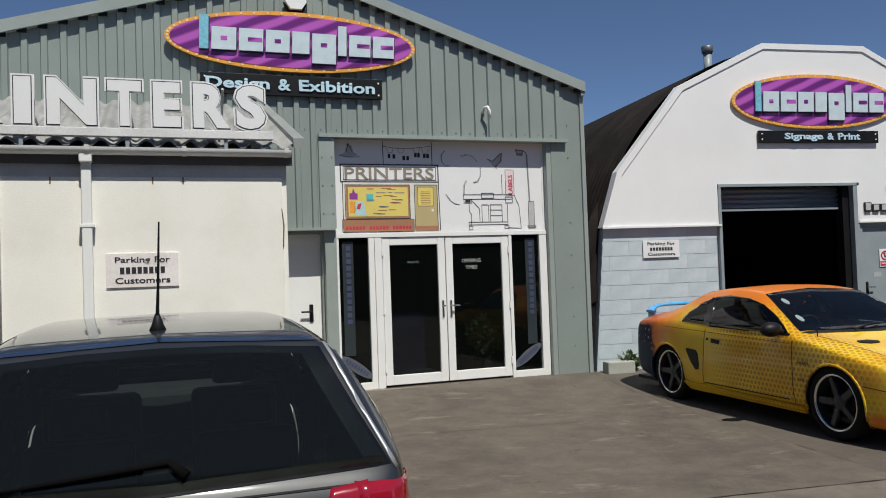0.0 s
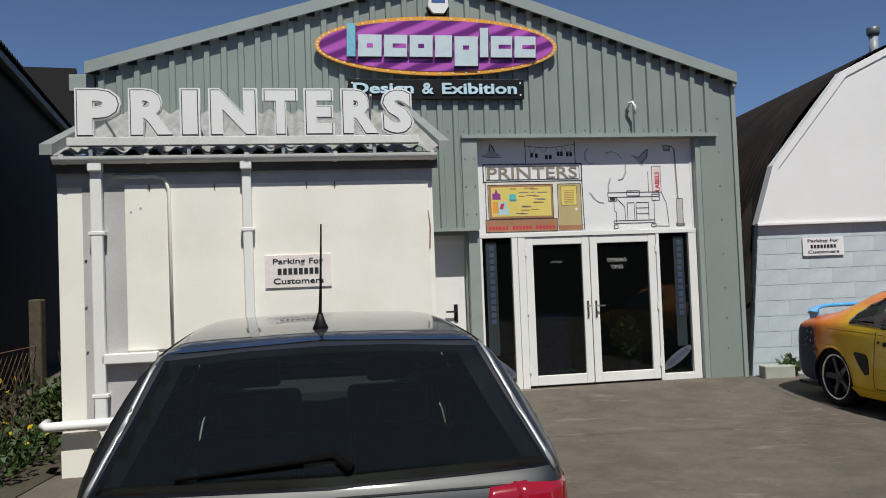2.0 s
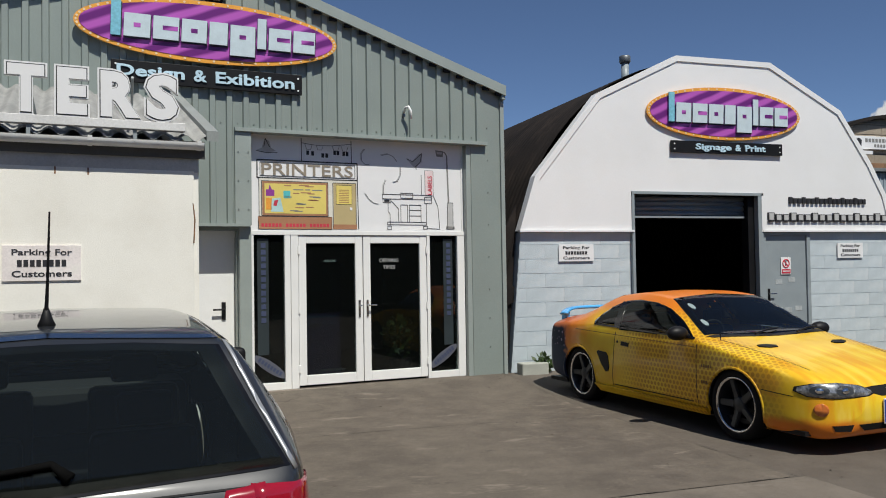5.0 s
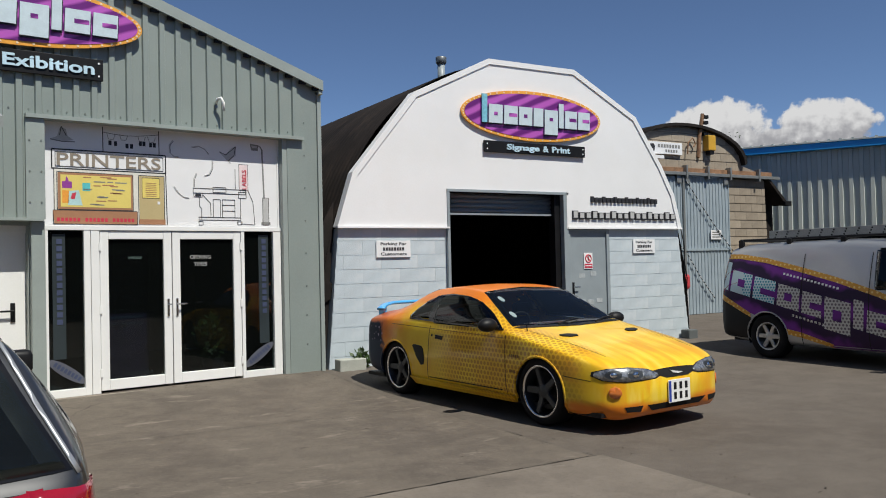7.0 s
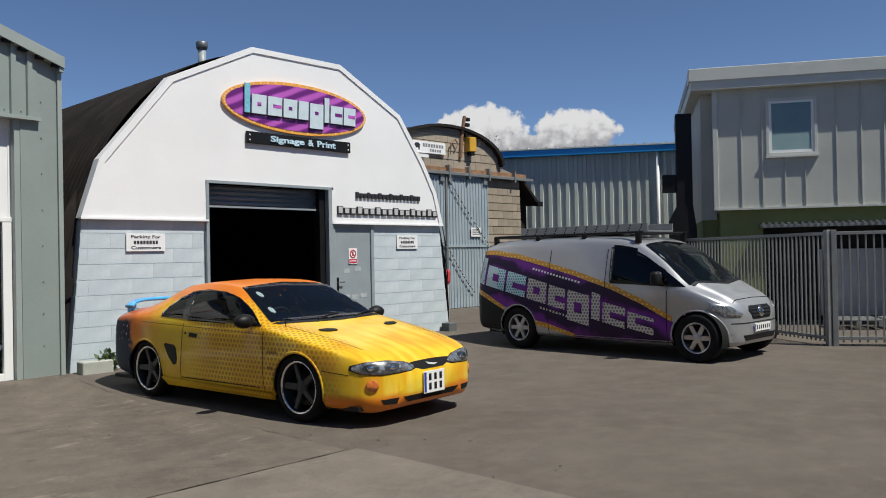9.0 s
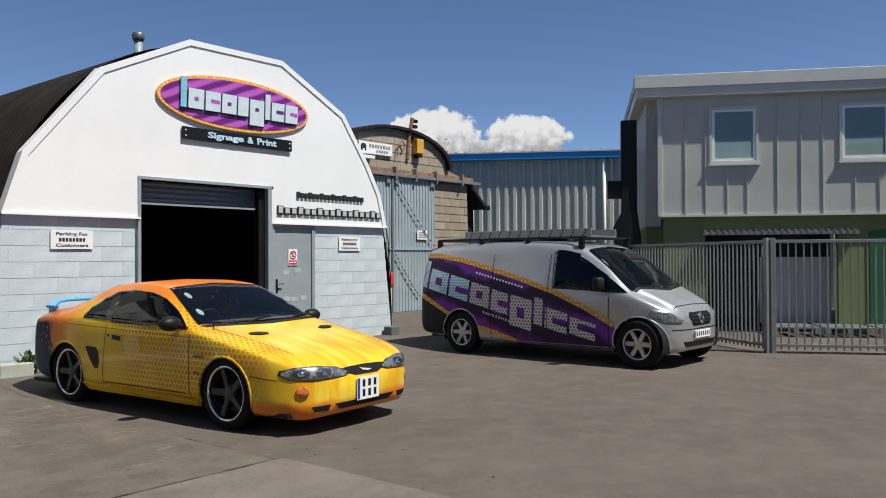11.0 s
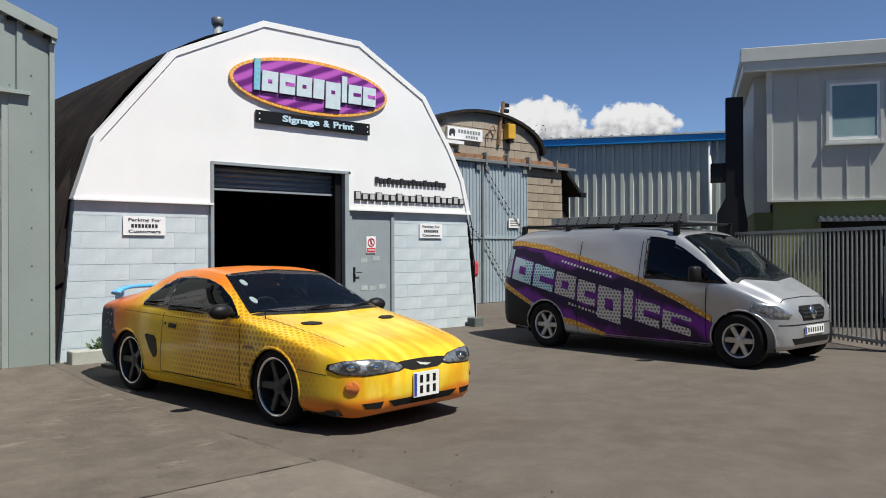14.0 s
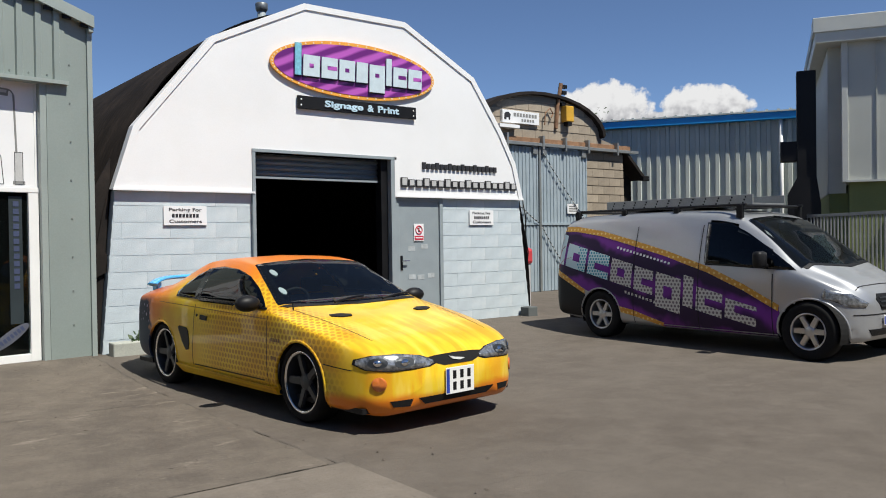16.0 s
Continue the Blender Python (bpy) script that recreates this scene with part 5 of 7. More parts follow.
# ---- dark building and scrub on the far left ----
dark = thing("dark_shed", pose(-9.3, -4.0, 0, 0, 0, 13.5), "tall unlit dark shed with corrugated eaves", "building")
# near-black board colour carries the shadow this shed stands in
SHADE_BOARD = mat("shaded_boarding", (0.006, 0.0055, 0.005), 0.85, vary=0.3)
part("side_wall", boxm(-0.2, 0, -5, 14, -0.1, 5.1), SHADE_BOARD, dark)
part("back_wall", boxm(-8, 0, 13.8, 14, -0.1, 7.0), SHADE_BOARD, dark)
part("front_wall", boxm(-8, -0.2, -5, -4.8, -0.1, 5.1), SHADE_BOARD, dark)
bm = bmesh.new()
prev = None
for i in range(0, 19 * 24):
    y = -5 + i * 0.0415
    dz = 0.03 * math.cos(i * math.pi / 2)
    cur = [bm.verts.new((x, y, 5.12 + dz - (x - 0.25) * 0.35)) for x in (0.25, -8)]
    if prev:
        bm.faces.new((prev[0], prev[1], cur[1], cur[0]))
    prev = cur
part("corrugated_roof", bm, SHADE_BOARD, dark, "", True)
part("gutter", boxm(0.10, 0.22, -5, 14, 4.93, 5.05, 0.02), mat("dull_grey_gutter", (0.06, 0.065, 0.07), 0.6), dark)
pst = thing("fence_post", pose(-8.85, -1.2, 0), "weathered wooden fence post with wire netting", "post")
part("post", boxm(-0.07, 0.07, -0.07, 0.07, -0.1, 1.5, 0.02), BARK, pst)
net = thing("wire_netting", pose(-8.85, -1.2, 0), "rusty wire netting between fence posts", "fence")
bm = bmesh.new()
dx, dy = 0.25, -3.6
for k in range(28):
    for sgn in (1, -1):
        a = (dx * k / 28, dy * k / 28, 0.02 if sgn > 0 else 0.98)
        t = min(28, k + 7.5) / 28
        b = (dx * t, dy * t, 0.98 if sgn > 0 else 0.02)
        tube(bm, [a, b], 0.0016, 3, False)
tagged(part("netting", bm, RUST, net), kind="stuff")
part("wire", tube(bmesh.new(), [(0, 0, 0.98), (dx, dy, 0.98)], 0.005, 5), RUST, net)
part("stake", tube(bmesh.new(), [(dx * 0.45, dy * 0.45, -0.05), (dx * 0.45, dy * 0.45, 1.0)], 0.018, 6), RUST, net)
part("stake", tube(bmesh.new(), [(dx, dy, -0.05), (dx, dy, 1.0)], 0.018, 6), RUST, net)
rnd = random.Random(11)
for i in range(26):
    x, y = -7.95 - rnd.uniform(0, 1.5), -6.3 + rnd.uniform(0, 6.9)
    h = rnd.uniform(0.25, 0.7)
    if x > -8.2 and -3.6 < y < 0.5:
        x -= 0.3
    bu = thing("scrub_bush", pose(x, y, 0), "low tangled green scrub with dry stems", "bush", "scrub along the fence")
    bm = bmesh.new()
    leafy(bm, 0, 0, h * 0.5, 0.32, 0.32, h * 0.55, 240, 0.085, rnd, 0.3)
    tagged(part("foliage", bm, LEAF if i % 3 else LEAF_DRY, bu), kind="stuff")
    bm = bmesh.new()
    for k in range(10):
        tube(bm, [(0, 0, -0.02), (rnd.uniform(-0.3, 0.3), rnd.uniform(-0.3, 0.3), h * rnd.uniform(0.8, 1.5))], 0.005, 4, False)
    tagged(part("stem_tangle", bm, LEAF_DRY, bu), kind="stuff")
    if i % 4 == 0:
        bm = bmesh.new()
        leafy(bm, 0, 0, h * 0.95, 0.25, 0.25, 0.1, 9, 0.06, rnd)
        tagged(part("blossom", bm, FLOWER, bu, "small yellow flowers"), kind="stuff")
part("verge", boxm(-13, -7.75, -7, 2, -0.05, 0.012), mat("bare_earth", (0.055, 0.045, 0.03), 0.95, vary=0.3, scale=4, bump=0.5, bump_scale=30), None)
tagged(bpy.data.objects["verge"], "bare earth verge with litter beside the annex", "ground", kind="structure")

# ---- yard surface ----
part("pavement", sheet(-7.4, -0.28, -5.62, 0.0, 0.2, 0.005), CONCRETE, None, smooth=True)
tagged(bpy.data.objects["pavement"], "worn brown-grey concrete apron before the entrance", "pavement", kind="structure")
near_slab = part("pavement", sheet(-7.4, -0.17, -13.0, -5.645, 0.25, 0.005), PALE_SLAB, None, smooth=True)
tagged(near_slab, "paler worn concrete slab in the yard", "pavement", kind="structure")
for nm, pts in (("joint", [(-0.29, 0.0), (-0.28, -2.0), (-0.28, -3.8), (-0.22, -5.6)]), ("joint", [(-7.4, -5.633), (-2.0, -5.633), (-0.2, -5.633)]), ("joint", [(-4.2, -2.79), (-1.87, -2.79), (-0.26, -2.83)])):
    jm = bmesh.new()
    wig = random.Random(2)
    for (x0, y0), (x1, y1) in zip(pts, pts[1:]):
        n = max(2, int(math.hypot(x1 - x0, y1 - y0) / 0.15))
        prev = None
        for k in range(n + 1):
            x, y = x0 + (x1 - x0) * k / n + wig.uniform(-0.012, 0.012), y0 + (y1 - y0) * k / n + wig.uniform(-0.012, 0.012)
            w = wig.uniform(0.0015, 0.006)
            d = (w, 0) if abs(y1 - y0) > abs(x1 - x0) else (0, w)
            z = ground_z(x, y) + 0.0085
            cur = (jm.verts.new((x - d[0], y - d[1], z)), jm.verts.new((x + d[0], y + d[1], z)))
            if prev and wig.random() > 0.22:      # filler missing here and there
                jm.faces.new((prev[0], prev[1], cur[1], cur[0]))
            prev = cur
    tagged(part("trim", jm, CRACK, None), "dark filled joint between concrete slabs", "joint", kind="structure")
# grit, twigs and leaf bits blown over the apron
bits = random.Random(31)
bm = bmesh.new()
for k in range(150):
    x = bits.uniform(-3.6, 3.4)
    y = bits.choice((bits.uniform(-5.2, -0.3), -0.15 - abs(bits.gauss(0, 0.22)), bits.uniform(-5.2, -0.3)))
    if x > -0.2:
        y = bits.uniform(-8.0, -4.9)
    if x > 0.6:
        continue
    l, w, a = bits.uniform(0.006, 0.026), bits.uniform(0.003, 0.008), bits.uniform(0, math.pi)
    z = ground_z(x, y) + 0.006
    c, s_ = math.cos(a), math.sin(a)
    base = [bm.verts.new((x + c * u - s_ * v, y + s_ * u + c * v, z)) for u, v in ((-l, 0), (0, -w), (l, 0), (0, w))]
    tip = bm.verts.new((x, y, z + w * 0.9))
    for i in range(4):
        bm.faces.new((base[i], base[(i + 1) % 4], tip))
tagged(part("yard_grit", bm, mat("dry_leaf_grit", (0.085, 0.070, 0.054), 0.9, vary=0.5, scale=2.0), None), "dry brown grit and leaf bits on the concrete", "debris", kind="stuff")

# ---- vehicles ----
from mathutils.bvhtree import BVHTree


def curve_through(xs, vs, at):
    """Smooth values at new places, with no overshoot between the given ones."""
    xs, vs, at = np.array(xs, float), np.array(vs, float), np.array(at, float)
    h, d = np.diff(xs), np.diff(vs) / np.diff(xs)
    m = np.zeros(len(xs))
    for i in range(1, len(xs) - 1):
        if d[i - 1] * d[i] > 0:
            w1, w2 = 2 * h[i] + h[i - 1], h[i] + 2 * h[i - 1]
            m[i] = (w1 + w2) / (w1 / d[i - 1] + w2 / d[i])
    m[0], m[-1] = d[0], d[-1]
    k = np.clip(np.searchsorted(xs, at) - 1, 0, len(xs) - 2)
    t = (at - xs[k]) / h[k]
    return ((1 + 2 * t) * (1 - t) ** 2 * vs[k] + t * (1 - t) ** 2 * h[k] * m[k] + t * t * (3 - 2 * t) * vs[k + 1] + t * t * (t - 1) * h[k] * m[k + 1])


def inside(p, poly):
    x, y = p
    c = False
    for (x0, y0), (x1, y1) in zip(poly, poly[1:] + poly[:1]):
        if (y0 > y) != (y1 > y) and x < (x1 - x0) * (y - y0) / (y1 - y0) + x0:
            c = not c
    return c


class Shell:
    """A vehicle's skin, lofted over cross-sections: y forward, x to the right."""

    def __init__(self, rows, wheels, arch, step=0.03):
        rows = sorted(rows)
        cols = list(zip(*rows))
        n = int((rows[-1][0] - rows[0][0]) / step)
        ys = np.linspace(rows[0][0], rows[-1][0], n)
        hw, zb, zl, ws, zs, zt = [curve_through(cols[0], c, ys) for c in cols[1:]]
        self.grid = []
        t = np.linspace(0, 9, 55)
        for i, y in enumerate(ys):
            px = [0, 0.80 * hw[i], 0.955 * hw[i], hw[i], 0.995 * hw[i], 0.97 * hw[i], ws[i], 0.87 * ws[i], 0.45 * ws[i], 0]
            pz = [zb[i], zb[i], zb[i] + 0.05, zb[i] + 0.35 * (zl[i] - zb[i]), zb[i] + 0.75 * (zl[i] - zb[i]), zl[i], zs[i],
                  zs[i] + 0.68 * (zt[i] - zs[i]), zt[i] - 0.12 * (zt[i] - zs[i]), zt[i]]
            cx, cz = curve_through(range(10), px, t), curve_through(range(10), pz, t)
            self.grid.append([(x, y, z) for x, z in zip(cx, cz)] + [(-x, y, z) for x, z in zip(cx[-2:0:-1], cz[-2:0:-1])])
        self.bm = bmesh.new()
        vs = [[self.bm.verts.new(p) for p in ring] for ring in self.grid]
        for a, b in zip(vs, vs[1:]):
            for k in range(len(a)):
                self.bm.faces.new((a[k], a[(k + 1) % len(a)], b[(k + 1) % len(a)], b[k]))
        self.bm.faces.new(vs[0])
        self.bm.faces.new(vs[-1][::-1])
        bmesh.ops.recalc_face_normals(self.bm, faces=self.bm.faces)
        self.bvh = BVHTree.FromBMesh(self.bm)
        self.wheels, self.arch = wheels, arch
        for wy, wz in wheels:
            for v in self.bm.verts:
                if abs(v.co.x) > 0.45:
                    dy, dz = v.co.y - wy, v.co.z - wz
                    r = math.hypot(dy, dz)
                    if abs(r - arch) < 0.022 and r > 0:
                        v.co.y, v.co.z = wy + dy * arch / r, wz + dz * arch / r
            self.cut(lambda c, wy=wy, wz=wz: abs(c.x) > 0.45 and math.hypot(c.y - wy, c.z - wz) < arch - 0.004)

    def cut(self, test):
        dead = [f for f in self.bm.faces if test(f.calc_center_median())]
        bmesh.ops.delete(self.bm, geom=dead, context="FACES")

    def decal(self, poly, view, yaw=0.0, off=0.004, step=0.05, skirt=0.010, at=(0, 0)):
        """A polygon laid on the skin, seen from 'right', 'left', 'front', 'back' or 'top', turned by yaw degrees."""
        bm = bmesh.new()
        bm.faces.new([bm.verts.new((u, v, 0)) for u, v in poly])
        lo = [min(p[k] for p in poly) for k in (0, 1)]
        hi = [max(p[k] for p in poly) for k in (0, 1)]
        for k in (0, 1):
            a = lo[k] + step
            while a < hi[k] - 1e-4:
                co, no = Vector((0, 0, 0)), Vector((0, 0, 0))
                co[k], no[k] = a, 1
                bmesh.ops.bisect_plane(bm, geom=bm.verts[:] + bm.edges[:] + bm.faces[:], plane_co=co, plane_no=no)
                a += step
        u, v, d = {"right": ((0, 1, 0), (0, 0, 1), (-1, 0, 0)), "left": ((0, 1, 0), (0, 0, 1), (1, 0, 0)), "front": ((1, 0, 0), (0, 0, 1), (0, -1, 0)),
                   "back": ((1, 0, 0), (0, 0, 1), (0, 1, 0)), "top": ((1, 0, 0), (0, 1, 0), (0, 0, -1))}[view]
        r = pose(0, 0, 0, 0, 0, yaw).to_3x3()
        if view in ("right", "left"):
            for wy, wz in self.wheels:
                for w in bm.verts:
                    dy, dz = w.co.x - wy, w.co.y - wz
                    q = math.hypot(dy, dz)
                    if 0 < q and abs(q - self.arch) < step * 0.55:
                        w.co.x, w.co.y = wy + dy * self.arch / q, wz + dz * self.arch / q
                gone = [f for f in bm.faces if math.hypot(f.calc_center_median().x - wy, f.calc_center_median().y - wz) < self.arch - 0.004]
                bmesh.ops.delete(bm, geom=gone, context="FACES")
        u, v, d = r @ Vector(u), r @ Vector(v), r @ Vector(d)
        dead = []
        for w in bm.verts:
            o = u * w.co.x + v * w.co.y - d * 6 + Vector((at[0], at[1], 0))
            hit, n, _, _ = self.bvh.ray_cast(o, d)
            if hit is None:
                dead.append(w)
            else:
                w.co = hit + (n if n.dot(d) < 0 else -n) * off
        bmesh.ops.delete(bm, geom=dead, context="VERTS")
        if skirt:
            rim = [e for e in bm.edges if e.is_boundary]
            new_geom = bmesh.ops.extrude_edge_only(bm, edges=rim)["geom"]
            for g in new_geom:
                if isinstance(g, bmesh.types.BMVert):
                    g.co += d * skirt
        return bm

    def opening(self, poly, view):
        k = {"right": (1, 2), "left": (1, 2), "top": (0, 1), "back": (0, 2), "front": (0, 2)}[view]
        sgn = {"right": lambda c: c.x > 0.3, "left": lambda c: c.x < -0.3, "top": lambda c: c.z > 0.6, "back": lambda c: c.y < 1.0, "front": lambda c: c.y > 0}[view]
        self.cut(lambda c: sgn(c) and inside((c[k[0]], c[k[1]]), poly))


def shrink(poly, k=0.93):
    cx, cy = sum(p[0] for p in poly) / len(poly), sum(p[1] for p in poly) / len(poly)
    return [(cx + (x - cx) * k, cy + (y - cy) * k) for x, y in poly]


def mirror(poly):
    return [(-x, y) for x, y in poly][::-1]


def lathe(bm, prof, n=40, axis="x"):
    """A ring turned about the x axis from (x, radius) pairs."""
    rings = [[bm.verts.new((x, r * math.cos(2 * math.pi * k / n), r * math.sin(2 * math.pi * k / n))) for k in range(n)] for x, r in prof]
    for a, b in zip(rings, rings[1:]):
        for k in range(n):
            bm.faces.new((a[k], a[(k + 1) % n], b[(k + 1) % n], b[k]))
    return bm


def wheel(parent, x, y, r, rim_r, width, spokes, spoke_mat, lip_mat):
    """A road wheel under a car; its outer face looks along x's sign."""
    s = 1 if x > 0 else -1
    m = pose(x, y, r) @ Matrix.Diagonal((s, 1, 1, 1))
    w = width
    tyre = part("wheel", lathe(bmesh.new(), [(-w, rim_r), (-w, r - 0.03), (-w + 0.02, r), (-0.03, r), (-0.008, r - 0.018), (0, r - 0.045), (-0.004, rim_r + 0.008), (-0.02, rim_r)]), RUBBER, parent, "black road tyre on alloy rim", True, m)
    part("rim_barrel", lathe(bmesh.new(), [(-w * 0.9, rim_r - 0.03), (-0.05, rim_r - 0.024), (-0.014, rim_r - 0.014)]), spoke_mat, tyre, "", True)
    part("rim_lip", lathe(bmesh.new(), [(-0.015, rim_r - 0.014), (-0.006, rim_r - 0.006), (-0.004, rim_r + 0.004), (-0.018, rim_r + 0.010)]), lip_mat, tyre, "", True)
    bm = bmesh.new()
    half = 0.036
    for k in range(spokes):
        a = 2 * math.pi * k / spokes + math.pi / 2
        b = bmesh.new()
        prism(b, [(-0.085, -0.05), (-0.05, -0.05), (-0.028, rim_r - 0.02), (-0.07, rim_r - 0.02)], -half, half, "y")
        for v in b.verts:
            v.co.y *= 1.0 if v.co.z < 0.05 else 0.8
        bmesh.ops.bevel(b, geom=b.edges[:], offset=0.008, segments=2, affect="EDGES")
        b.transform(Matrix.Rotation(a, 4, "X"))
        me = bpy.data.meshes.new("t")
        b.to_mesh(me)
        b.free()
        bm.from_mesh(me)
        bpy.data.meshes.remove(me)
    part("spokes", bm, spoke_mat, tyre)
    part("hub_cap", lathe(bmesh.new(), [(-0.08, 0.075), (-0.045, 0.07), (-0.035, 0.05), (-0.03, 0.001)], 20), spoke_mat, tyre, "", True)
    part("brake_disc", lathe(bmesh.new(), [(-0.14, rim_r - 0.05), (-0.13, rim_r - 0.05), (-0.125, 0.001)], 24), DARK_METAL, tyre, "", True)
    return tyre


def arch_lips(parent, shell, wheels, arch, x_at, material, r=0.012):
    for wy, wz in wheels:
        for s in (1, -1):
            pts = []
            for k in range(0, 25):
                a = math.radians(-14 + 208 * k / 24)
                y, z = wy + arch * math.cos(a), wz + arch * math.sin(a)
                if z < 0.16:
                    continue
                hit = shell.bvh.ray_cast(Vector((s * 3, y, z)), Vector((-s, 0, 0)))[0]
                if hit:
                    pts.append((hit.x - s * 0.006, y, z))
            part("arch_lip", tube(bmesh.new(), pts, r, 8), material, parent, "", True)
            bm = bmesh.new()
            a_in, a_out = [], []
            for k in range(0, 25):
                a = math.radians(-20 + 220 * k / 24)
                y, z = wy + (arch - 0.002) * math.cos(a), wz + (arch - 0.002) * math.sin(a)
                a_out.append(bm.verts.new((s * (x_at - 0.03), y, z)))
                a_in.append(bm.verts.new((s * (x_at - 0.42), y, z)))
            for k in range(24):
                bm.faces.new((a_out[k], a_out[k + 1], a_in[k + 1], a_in[k]))
            bm.faces.new(a_in)
            part("wheel_well", bm, RUBBER, parent)


def car_glass(shell, parent, name, poly, view, material, frame_mat=None, yaw=0, label=""):
    shell.opening(shrink(poly, 0.97), view)
    if frame_mat:
        ring = bmesh.new()
        outer, inner = shrink(poly, 1.03), shrink(poly, 0.90)
        for i in range(len(poly)):
            j = (i + 1) % len(poly)
            strip = shell.decal([outer[i], outer[j], inner[j], inner[i]], view, yaw, 0.003, 0.06, 0)
            me = bpy.data.meshes.new("strip")
            strip.to_mesh(me)
            strip.free()
            ring.from_mesh(me)
            bpy.data.meshes.remove(me)
        bmesh.ops.remove_doubles(ring, verts=ring.verts, dist=0.0015)
        part(name + "_seal", ring, frame_mat, parent, "", True)
    ob = part(name, shell.decal(poly, view, yaw, 0.006), material, parent, label, True)
    ob.visible_shadow = False
    return ob


SEAL = mat("black_glazing_edge", (0.006, 0.006, 0.007), 0.12, vary=0.1)
DARK_METAL = mat("dark_brake_metal", (0.06, 0.06, 0.06), 0.5, metal=0.8)
POLISHED = mat("polished_alloy", (0.72, 0.72, 0.72), 0.18, metal=1.0, vary=0.05)
GUNMETAL = mat("dark_grey_alloy", (0.055, 0.06, 0.065), 0.4, metal=0.6, vary=0.1)
SILVER_ALLOY = mat("silver_alloy", (0.52, 0.52, 0.53), 0.3, metal=0.85, vary=0.05)
CHROME = mat("chrome", (0.85, 0.85, 0.86), 0.08, metal=1.0, vary=0.03)
SILVER_PAINT = mat("silver_metallic_paint", (0.41, 0.42, 0.435), 0.38, metal=0.5, vary=0.03, coat=0.8)
DARK_PAINT = mat("dark_blue_grey_metallic_paint", (0.017, 0.019, 0.023), 0.45, metal=0.0, vary=0.04, coat=0.9)
CABIN = mat("dark_cabin_trim", (0.012, 0.0125, 0.014), 0.8, vary=0.2)
RED_LENS = mat("red_tail_lens", (0.27, 0.006, 0.018), 0.12, vary=0.1, coat=1.0)
CLEAR_LENS = mat("clear_lamp_lens", (0.30, 0.31, 0.32), 0.22, metal=0.6, vary=0.55, scale=22, coat=1.0)
AMBER = mat("amber_lens", (0.62, 0.17, 0.03), 0.2, coat=1.0)
PLATE_WHITE = mat("number_plate_white", (0.78, 0.78, 0.76), 0.4, vary=0.02)
PLATE_BLUE = mat("plate_blue_band", (0.02, 0.05, 0.32), 0.4)
SPOILER_BLUE = mat("bright_sky_blue_paint", (0.06, 0.38, 0.80), 0.25, vary=0.06, coat=1.0)


def nodes_of(m):
    nt = m.node_tree
    return nt, nt.nodes["Principled BSDF"]


def math_node(nt, op, a, b=None, c=None):
    n = nt.nodes.new("ShaderNodeMath")
    n.operation = op
    for i, v in enumerate((a, b, c)):
        if v is None:
            continue
        if isinstance(v, (int, float)):
            n.inputs[i].default_value = v
        else:
            nt.links.new(v, n.inputs[i])
    return n.outputs[0]


def ramp(nt, fac, lo, hi, to0=0.0, to1=1.0):
    n = nt.nodes.new("ShaderNodeMapRange")
    n.interpolation_type = "SMOOTHSTEP"
    for i, v in zip((1, 2, 3, 4), (lo, hi, to0, to1)):
        n.inputs[i].default_value = v
    nt.links.new(fac, n.inputs[0])
    return n.outputs[0]


def blend(nt, fac, a, b):
    n = nt.nodes.new("ShaderNodeMix")
    n.data_type = "RGBA"
    if isinstance(fac, (int, float)):
        n.inputs[0].default_value = fac
    else:
        nt.links.new(fac, n.inputs[0])
    for i, v in ((6, a), (7, b)):
        if isinstance(v, tuple):
            n.inputs[i].default_value = (*v, 1)
        else:
            nt.links.new(v, n.inputs[i])
    return n.outputs[2]


def lattice(nt, u, v, pitch):
    """Distance to the nearest point of a honeycomb lattice, in pitches."""
    def near(off):
        d = []
        for c, p, o in ((u, pitch, off), (v, pitch * 1.732, off)):
            s = math_node(nt, "ADD", c, p * (o + 40))
            m = math_node(nt, "MODULO", s, p)
            e = math_node(nt, "SUBTRACT", m, p / 2)
            d.append(math_node(nt, "MULTIPLY", e, e))
        return math_node(nt, "ADD", d[0], d[1])
    return math_node(nt, "DIVIDE", math_node(nt, "SQRT", math_node(nt, "MINIMUM", near(0.0), near(0.5))), pitch)


def coords(nt):
    tc = nt.nodes.new("ShaderNodeTexCoord")
    sp = nt.nodes.new("ShaderNodeSeparateXYZ")
    nt.links.new(tc.outputs["Object"], sp.inputs[0])
    return tc, sp.outputs


def noise_tex(nt, tc, scale, detail=4):
    n = nt.nodes.new("ShaderNodeTexNoise")
    n.inputs["Scale"].default_value, n.inputs["Detail"].default_value = scale, detail
    nt.links.new(tc.outputs["Object"], n.inputs["Vector"])
    return n.outputs[0]


